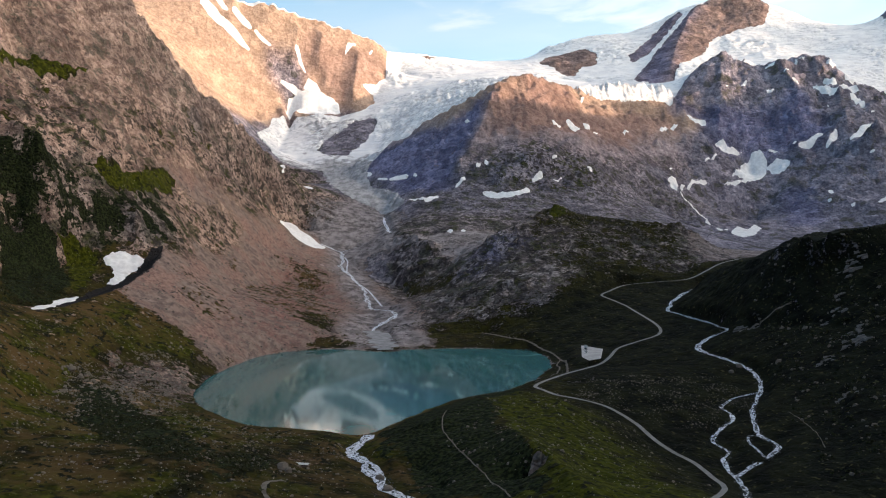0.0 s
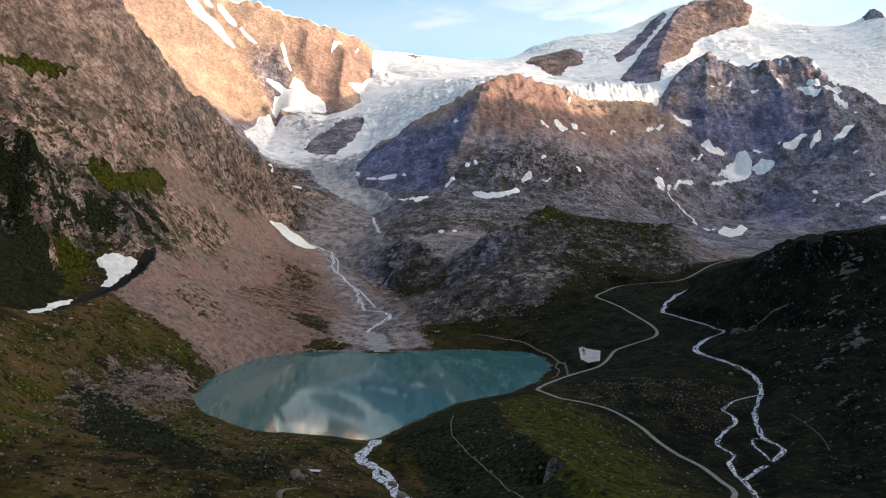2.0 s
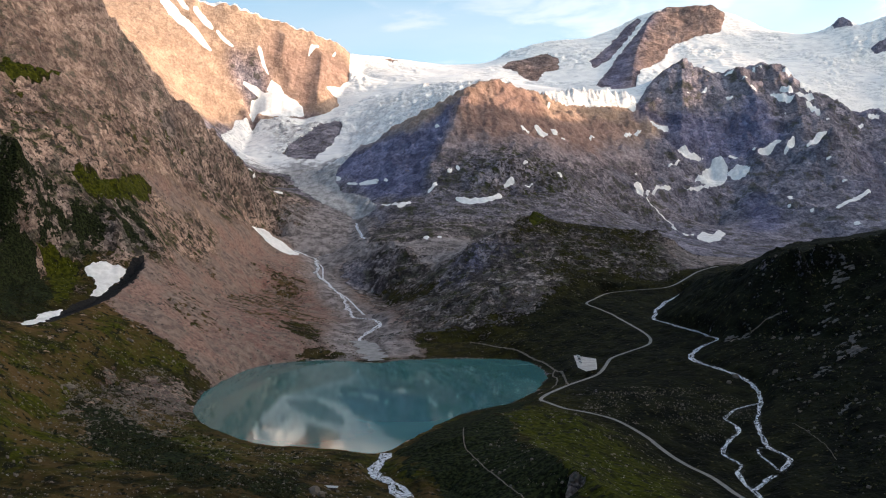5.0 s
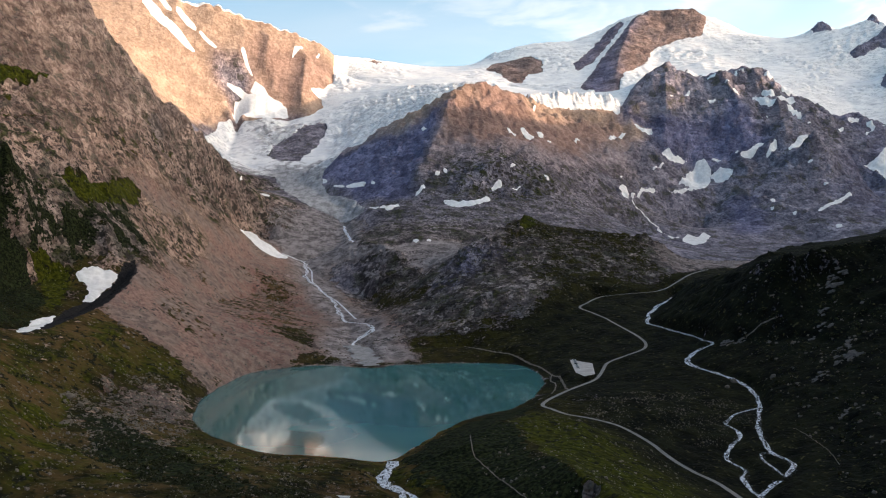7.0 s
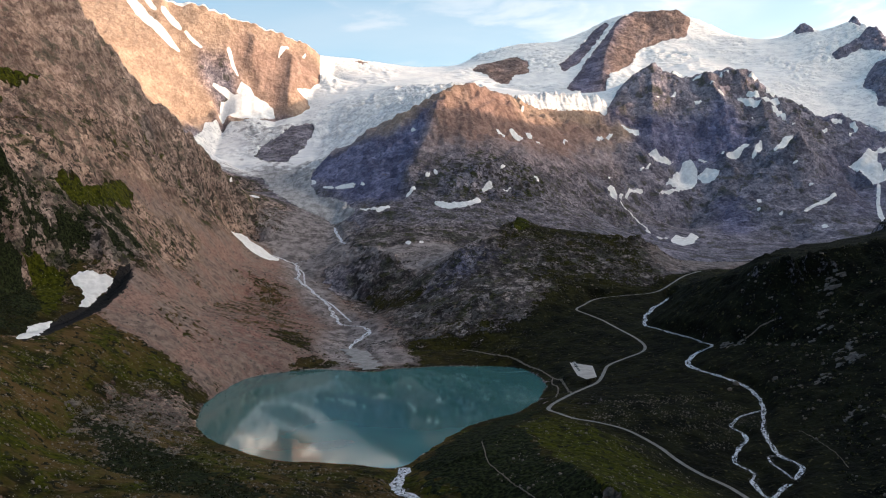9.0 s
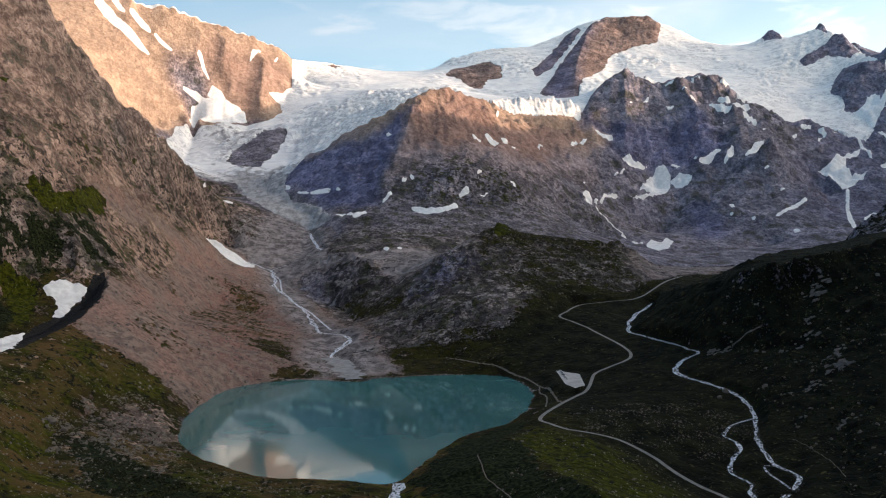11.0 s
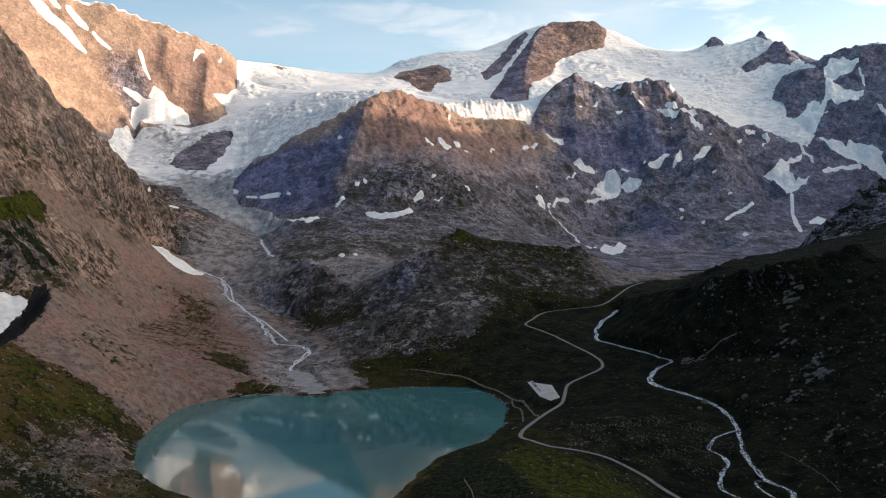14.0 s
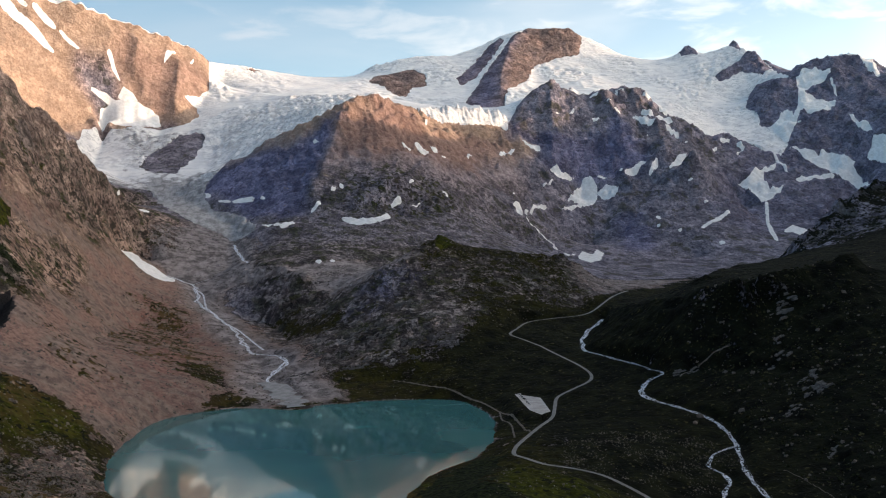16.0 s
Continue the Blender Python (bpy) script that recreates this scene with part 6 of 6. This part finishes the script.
def ribbon(name, line, half, lift, mat, rag=0.0, seed=0, across=5, strands=1):
    """A band along a line, or several that wander, part and join within its width."""
    p = spline([tuple(q) for q in line], 2.0)
    d = np.gradient(p[:, :2], axis=0)
    d /= np.hypot(d[:, 0], d[:, 1])[:, None] + 1e-9
    side = np.column_stack([d[:, 1], -d[:, 0]])
    k = np.arange(len(p)) * 2.0
    row = np.zeros(len(k))
    bands, faces = [], []
    for b in range(strands):
        own = seed + 13 * b
        mid = half * 1.7 * grain(k / 24.0, row + 0.37 + own, own) if strands > 1 else row
        wide = half * (0.55 if strands > 1 else 1.0) * (1 + (0.6 * grain(k / 17.0, row + own, own + 5) if strands > 1 else 0.0))
        rows = []
        for s in np.linspace(-1, 1, across):
            w = wide * (1 + rag * grain(k / 6.0, row + s * 3.1 + own, own + 1))
            q = p[:, :2] + side * (mid + s * w)[:, None]
            rows.append(np.column_stack([q, p[:, 2] + lift + 0.06 * b]))
        i, j = np.meshgrid(np.arange(across - 1), np.arange(len(p) - 1))
        v = j * across + i + b * across * len(p)
        faces.append(np.stack([v, v + 1, v + across + 1, v + across], -1).reshape(-1, 4))
        bands.append(np.stack(rows, 1).reshape(-1, 3))
    return new(name, mesh_from(name, np.concatenate(bands), np.concatenate(faces), mat))


tagged(ribbon("road", WAYS["road"][0], 2.0, 0.25, M_ROAD), "narrow winding grey mountain road", "road", kind="structure")
for name, strands, label in (
        ("trunk", 3, "foaming white mountain river winding through the meadow"), ("west", 2, "braided white arm of the mountain river"),
        ("east", 2, "braided white arm of the mountain river"), ("loop", 1, "thin white side channel of the river"), ("stream", 2, "white meltwater stream tumbling down to the lake"),
        ("stream_loop", 1, "side loop of the white meltwater stream"), ("stream_arm", 1, "side arm of the white meltwater stream"), ("stream_head", 1, "thin head of the white meltwater stream"),
        ("fall", 2, "white waterfall below the glacier tongue"), ("outflow", 3, "white outflow torrent leaving the lake"),
        ("delta", 5, "shallow grey meltwater fan entering the lake")):
    line, half, cut, _ = WAYS[name]
    tagged(ribbon("river", line, half * (0.7 if strands == 1 else 0.85), (0.65 if name == "delta" else 0.35) - cut, M_FAN if name == "delta" else M_TORRENT, 0.6, len(name), 5, strands), label, "river", kind="structure")


def drape(ob):
    """Lays a flat band on the ground below it."""
    me = ob.data
    co = np.zeros(len(me.vertices) * 3, np.float32)
    me.vertices.foreach_get("co", co)
    co = co.reshape(-1, 3)
    co[:, 2] = height(co[:, 0].astype(float), co[:, 1].astype(float)) + 0.3
    me.vertices.foreach_set("co", co.ravel())
    me.update()


for line, half, label in ((HILL_PATH, 0.42, "narrow trodden footpath over the grassy hummock"), (SHORE_TRACK, 1.2, "pale gravel track along the lake shore"),
                          (SHORE_TRACK_LOW, 0.9, "short gravel track down to the water"), (CAMP_TRACK, 1.5, "curved farm track in the meadow"),
                          (WEST_TRACK, 0.9, "faint track climbing the dark hillside"), (SIDE_PATH, 0.3, "thin footpath across the dark slope")):
    track = ribbon("footpath", levelled(line), half, 0.3, M_PATH, 0.5, 3, 3)
    drape(track)
    tagged(track, label, "path", kind="structure")


def build_park():
    bm = bmesh.new()
    f = bm.faces.new([bm.verts.new((x, y, PARK_LEVEL + 0.25)) for x, y in CAR_PARK])
    bmesh.ops.triangulate(bm, faces=[f])
    me = bpy.data.meshes.new("car_park")
    bm.to_mesh(me)
    bm.free()
    me.materials.append(M_PARK)
    tagged(new("pavement", me), "pale gravel car park beside the road", "car park", kind="structure")


build_park()


def part(name, bm, mat, parent, label=""):
    me = bpy.data.meshes.new(name)
    bm.to_mesh(me)
    bm.free()
    me.materials.append(mat)
    ob = new(name, me)
    ob.parent = parent
    return tagged(ob, label) if label else ob


def block(w, d, h, at=(0, 0, 0), top=1.0, bevel=0.05):
    """A box with a narrower top, standing on at, with eased edges."""
    bm = bmesh.new()
    bmesh.ops.create_cube(bm, size=1)
    for v in bm.verts:
        k = top if v.co.z > 0 else 1.0
        v.co = Vector((v.co.x * w * k + at[0], v.co.y * d * k + at[1], (v.co.z + 0.5) * h + at[2]))
    bmesh.ops.bevel(bm, geom=list(bm.edges), offset=bevel, segments=1, affect="EDGES")
    return bm


def build_car(paint):
    car = new("car")
    part("body", block(4.3, 1.75, 0.75, (0, 0, 0.3), 0.96, 0.12), paint, car)
    part("cabin", block(2.3, 1.6, 0.55, (-0.15, 0, 1.03), 0.8, 0.08), M_GLASS, car, "dark glazed cabin")
    part("roof", block(1.7, 1.3, 0.06, (-0.15, 0, 1.57), 0.95, 0.02), paint, car)
    for sx in (-1.35, 1.35):
        for sy in (-0.8, 0.8):
            bm = bmesh.new()
            bmesh.ops.create_cone(bm, cap_ends=True, segments=14, radius1=0.33, radius2=0.33, depth=0.2, matrix=pose(sx, sy, 0.33, 90))
            wheel = part("wheel", bm, M_TYRE, car)
            bm = bmesh.new()
            bmesh.ops.create_cone(bm, cap_ends=True, segments=10, radius1=0.2, radius2=0.2, depth=0.22, matrix=pose(sx, sy, 0.33, 90))
            part("rim", bm, M_PAINT[1], wheel, "grey metal rim")
    return car


def park_cars():
    """A row of parked cars along the far edge of the gravel."""
    (ax, ay), (bx, by) = CAR_PARK[0], CAR_PARK[4]
    way = math.degrees(math.atan2(by - ay, bx - ax))
    names = ("white", "silver", "black", "blue", "red")
    for i, (share, tone) in enumerate(((0.04, 0), (0.14, 0), (0.24, 1), (0.36, 2), (0.46, 0), (0.58, 1), (0.70, 0))):
        car = build_car(M_PAINT[tone])
        x, y = ax + (bx - ax) * share, ay + (by - ay) * share
        car.matrix_world = pose(x + 5.2, y - 1.0, PARK_LEVEL + 0.25, 0, 0, way + 82 + 5 * (i % 3))
        tagged(car, f"{names[tone]} parked car on the pale gravel", "car", "parked cars")


park_cars()


def build_hut(x, y, turn):
    z = float(height(np.array([x]), np.array([y]))[0]) - 0.3
    hut = new("hut")
    hut.matrix_world = pose(x, y, z, 0, 0, turn)
    part("wall", block(8.6, 3.0, 2.0, (0, 0, 0), 1.0, 0.04), M_HUT_WALL, hut, "dark weathered wooden wall")
    bm = bmesh.new()
    pts = [(-4.7, -1.9, 1.85), (4.7, -1.9, 1.85), (4.7, 0, 2.6), (-4.7, 0, 2.6), (4.7, 1.9, 1.85), (-4.7, 1.9, 1.85)]
    v = [bm.verts.new(p) for p in pts] + [bm.verts.new((a, b, c + 0.16)) for a, b, c in pts]
    for q in ((0, 1, 2, 3), (3, 2, 4, 5), (6, 9, 8, 7), (9, 11, 10, 8), (0, 6, 7, 1), (5, 4, 10, 11), (0, 3, 9, 6), (3, 5, 11, 9), (1, 7, 8, 2), (2, 8, 10, 4)):
        bm.faces.new([v[i] for i in q])
    part("roof", bm, M_HUT_ROOF, hut, "pale sheet-metal gable roof")
    part("door", block(0.9, 0.08, 1.75, (-2.2, -1.52, 0.0), 1.0, 0.01), M_DARK, hut, "dark plank door")
    for dx in (0.4, 2.4):
        window = part("window", block(0.9, 0.08, 0.8, (dx, -1.52, 0.8), 1.0, 0.01), M_DARK, hut, "small dark window")
        part("sill", block(1.0, 0.16, 0.06, (dx, -1.56, 0.73), 1.0, 0.01), M_HUT_WALL, window)
    part("chimney", block(0.4, 0.4, 0.9, (2.6, 0.5, 2.1), 1.0, 0.02), M_STONE, hut)
    tagged(hut, "small low hut with a pale roof on the meadow", "hut")


build_hut(-96, 552, -12)


# ---- stones and shrubs ----
ROCK = np.array([(-1, -.8, -.6), (.9, -1, -.6), (1, .8, -.6), (-.8, 1, -.6), (-.7, -.5, .5), (.5, -.7, .7), (.6, .6, .45), (-.5, .5, .75)])
ROCK_FACES = np.array([(0, 3, 2, 1), (0, 1, 5, 4), (1, 2, 6, 5), (2, 3, 7, 6), (3, 0, 4, 7), (4, 5, 6, 7)])


def scatter(field, count, rng, keep=None):
    p = np.array(field, float)
    x, y = rng.uniform(p[:, 0].min(), p[:, 0].max(), count * 3), rng.uniform(p[:, 1].min(), p[:, 1].max(), count * 3)
    ok = in_field(x, y, field, 8, 40)
    clump = octaves(x, y, 24, 3, 177) > rng.uniform(-0.5, 0.6, len(x))
    ok &= clump & (lake_side(x, y) > 1)
    for line, half, _, _ in WAYS.values():
        ok &= far_from(x, y, line[::2, :2])[0] > half + 1.0
    return x[ok][:count], y[ok][:count]


def stones(name, field, count, small, large, label, seed, mat=None):
    rng = np.random.default_rng(seed)
    x, y = scatter(field, count, rng)
    n = len(x)
    size = small * (large / small) ** (rng.random(n) ** 3.0)
    a = rng.uniform(0, 2 * np.pi, n)
    shape = ROCK[None] * rng.uniform(0.65, 1.15, (n, 8, 3)) * (size[:, None] * rng.uniform(0.7, 1.2, (n, 3)))[:, None, :]
    co = np.empty_like(shape)
    co[..., 0] = shape[..., 0] * np.cos(a)[:, None] - shape[..., 1] * np.sin(a)[:, None] + x[:, None]
    co[..., 1] = shape[..., 0] * np.sin(a)[:, None] + shape[..., 1] * np.cos(a)[:, None] + y[:, None]
    co[..., 2] = shape[..., 2] + height(x, y)[:, None]
    quads = (ROCK_FACES[None] + 8 * np.arange(n)[:, None, None]).reshape(-1, 4)
    me = mesh_from(name, co.reshape(-1, 3), quads, mat or M_STONE)
    me.polygons.foreach_set("use_smooth", np.zeros(len(quads), bool))
    tagged(new(name, me), label, "stones", kind="stuff")


FORE_WEST = [(-420, 480), (-150, 430), (-70, 480), (-70, 620), (-160, 680), (-240, 740), (-290, 900), (-390, 900), (-430, 700)]
HILL_TURF = [(0, 500), (110, 470), (185, 560), (165, 690), (120, 750), (60, 760), (10, 640)]
BELT = [(120, 770), (170, 730), (230, 690), (300, 780), (290, 840), (180, 850)]
RIGHT_BANK = [(270, 560), (420, 560), (560, 800), (560, 1000), (400, 1050), (350, 900), (300, 680)]
KNOLL_TURF = [(-60, 1220), (220, 1280), (420, 1400), (460, 1560), (230, 1600), (60, 1500), (-60, 1650)]
INNER = [(-400, 950), (-290, 900), (-240, 1090), (-60, 1140), (-110, 1500), (-250, 1850), (-380, 1500)]
for field, count, small, large, label, seed in (
        (FORE_WEST, 7500, 0.2, 1.5, "pale stones strewn over the turf", 1), (RUBBLE, 2600, 0.5, 2.4, "field of pale brown boulders below the moraine", 2),
        (HILL_TURF, 700, 0.3, 1.6, "pale stones dotting the green hummock", 3), (BELT, 1900, 0.25, 1.2, "belt of grey boulders between road and river", 4),
        (RIGHT_BANK, 900, 0.5, 3.2, "scattered grey stones on the dark slope", 5), (KNOLL_TURF, 1300, 0.6, 3.4, "grey blocks lying on the rocky knoll", 6),
        (INNER, 5200, 0.3, 2.4, "pinkish blocks strewn on the scree", 7)):
    stones("stones", field, count, small, large, label, seed)


def river_stones(name, count, seed):
    line, half, cut, _ = WAYS[name]
    rng = np.random.default_rng(seed)
    k = rng.uniform(0, len(line) - 1, count)
    x, y, z = (np.interp(k, np.arange(len(line)), line[:, i]) for i in range(3))
    off = rng.normal(0, 0.75 * half, (2, count))
    size = 0.8 * rng.uniform(0.3, 1.0, count) ** 2 + 0.2
    shape = ROCK[None] * rng.uniform(0.6, 1.2, (count, 8, 3)) * size[:, None, None]
    co = shape + np.stack([x + off[0], y + off[1], z - cut + 0.45], -1)[:, None, :]
    quads = (ROCK_FACES[None] + 8 * np.arange(count)[:, None, None]).reshape(-1, 4)
    me = mesh_from("stones", co.reshape(-1, 3), quads, M_WET)
    me.polygons.foreach_set("use_smooth", np.zeros(len(quads), bool))
    tagged(new("stones", me), "dark wet stones breaking the white water", "stones", kind="stuff")


for i, (name, count) in enumerate((("trunk", 520), ("west", 260), ("east", 300), ("loop", 60), ("stream", 260), ("outflow", 150))):
    river_stones(name, count, 40 + i)


def outcrop(x, y, size, count, seed, parent):
    """A group of tilted slabs breaking through the turf."""
    rng = np.random.default_rng(seed)
    px, py = x + rng.normal(0, size, count), y + rng.normal(0, size * 0.6, count)
    scale = rng.uniform(0.25, 0.6, (count, 3)) * size * np.array([1.2, 0.9, 0.55])
    shape = ROCK[None] * rng.uniform(0.7, 1.15, (count, 8, 3)) * scale[:, None, :]
    shape[..., 2] += 0.35 * shape[..., 0]
    co = shape + np.stack([px, py, height(px, py) - 0.06 * size], -1)[:, None, :]
    quads = (ROCK_FACES[None] + 8 * np.arange(count)[:, None, None]).reshape(-1, 4)
    me = mesh_from("rock_outcrop", co.reshape(-1, 3), quads, M_OUTCROP)
    me.polygons.foreach_set("use_smooth", np.zeros(len(quads), bool))
    ob = new("rock_outcrop", me)
    ob.parent = parent
    tagged(ob, "pale grey rock outcrop", kind="stuff")


hillside = next(o for o in scene.objects if o.name == "hillside")
for i, (x, y, size, count) in enumerate(((471, 938, 9.0, 16), (410, 806, 9.0, 18), (420, 830, 7.0, 14), (372, 792, 6.0, 12), (352, 975, 6.0, 12), (366, 965, 5.0, 10), (421, 884, 7.0, 12), (350, 712, 5.0, 12), (440, 905, 6.0, 9))):
    outcrop(x, y, size, count, 70 + i, hillside)


knoll = next(o for o in scene.objects if o.name == "rocky_knoll")
spot = np.random.default_rng(90)
for i in range(26):
    outcrop(spot.uniform(-60, 170), spot.uniform(1225, 1420), spot.uniform(5.0, 11.0), 12, 120 + i, knoll)
for i in range(9):
    outcrop(spot.uniform(860, 1010), spot.uniform(1400, 1455), spot.uniform(4.0, 8.0), 8, 160 + i, hillside)


def shrubs(field, count, seed, label):
    """Low bushes: tufts of small leafy blades."""
    rng = np.random.default_rng(seed)
    x, y = scatter(field, count, rng)
    n, blades = len(x), 12
    size = rng.uniform(0.7, 1.9, n)
    z = height(x, y)
    th, ph = rng.uniform(0, 2 * np.pi, (n, blades)), rng.uniform(0.1, 1.3, (n, blades))
    r = size[:, None] * rng.uniform(0.6, 1.0, (n, blades))
    c = np.stack([x[:, None] + r * np.sin(ph) * np.cos(th), y[:, None] + r * np.sin(ph) * np.sin(th), z[:, None] + 0.55 * r * np.cos(ph)], -1)
    u = rng.normal(size=(n, blades, 3)) * (0.33 * size)[:, None, None]
    v = rng.normal(size=(n, blades, 3)) * (0.33 * size)[:, None, None]
    co = np.stack([c - u, c - v, c + u, c + v], 2).reshape(-1, 3)
    quads = np.arange(len(co)).reshape(-1, 4)
    tagged(new("shrubs", mesh_from("shrubs", co, quads, M_SHRUB)), label, "shrubs", kind="stuff")


shrubs(SHRUB_WEST, 2600, 11, "low dark dwarf shrubs in a band across the meadow")
shrubs(FORE_WEST, 700, 12, "low dark shrubs scattered over the turf")
shrubs(TURF_DARK, 1500, 13, "dense dark green shrubs below the cliff")
shrubs(RIGHT_BANK, 1500, 14, "low dark shrubs on the shaded hillside")


def boulder(x, y, size, seed, label):
    rng = np.random.default_rng(seed)
    bm = bmesh.new()
    bmesh.ops.create_icosphere(bm, subdivisions=2, radius=1)
    stretch = rng.uniform(0.75, 1.25, 3)
    for v in bm.verts:
        k = 1 + 0.28 * noise.noise(v.co * 1.3 + Vector((seed, 0, 0))) + 0.12 * noise.noise(v.co * 3.1)
        v.co = Vector((round(v.co.x * 2.2) / 2.2 * 0.5 + v.co.x * 0.5, v.co.y, round(v.co.z * 2) / 2 * 0.4 + v.co.z * 0.6)) * k
        v.co = Vector((v.co.x * stretch[0], v.co.y * stretch[1], v.co.z * 0.8 * stretch[2])) * size
    me = bpy.data.meshes.new("boulder")
    bm.to_mesh(me)
    bm.free()
    me.materials.append(M_STONE)
    ob = new("boulder", me)
    ob.matrix_world = pose(x, y, float(height(np.array([float(x)]), np.array([float(y)]))[0]) + 0.3 * size, 0, 0, 37 * seed)
    tagged(ob, label, "boulder", "large boulders")


BOULDERS = [(-342, 749, 4.0, "large pale boulder in the rubble field"), (-105, 528, 4.2, "pale rock outcrop beside the farm track"), (-100, 522, 2.8, "pale rock outcrop beside the farm track"),
            (-43, 545, 2.6, "pale boulder on the bank of the torrent"), (-36, 520, 3.0, "pale boulder on the bank of the torrent"), (18, 610, 1.2, "brown boulder on the grassy hummock"),
            (313, 862, 3.2, "dark boulder standing in the river"), (300, 850, 2.5, "grey boulder beside the river"), (-330, 741, 2.6, "pale boulder in the rubble field")]
for i, (x, y, size, label) in enumerate(BOULDERS):
    boulder(x, y, size, i + 1, label)
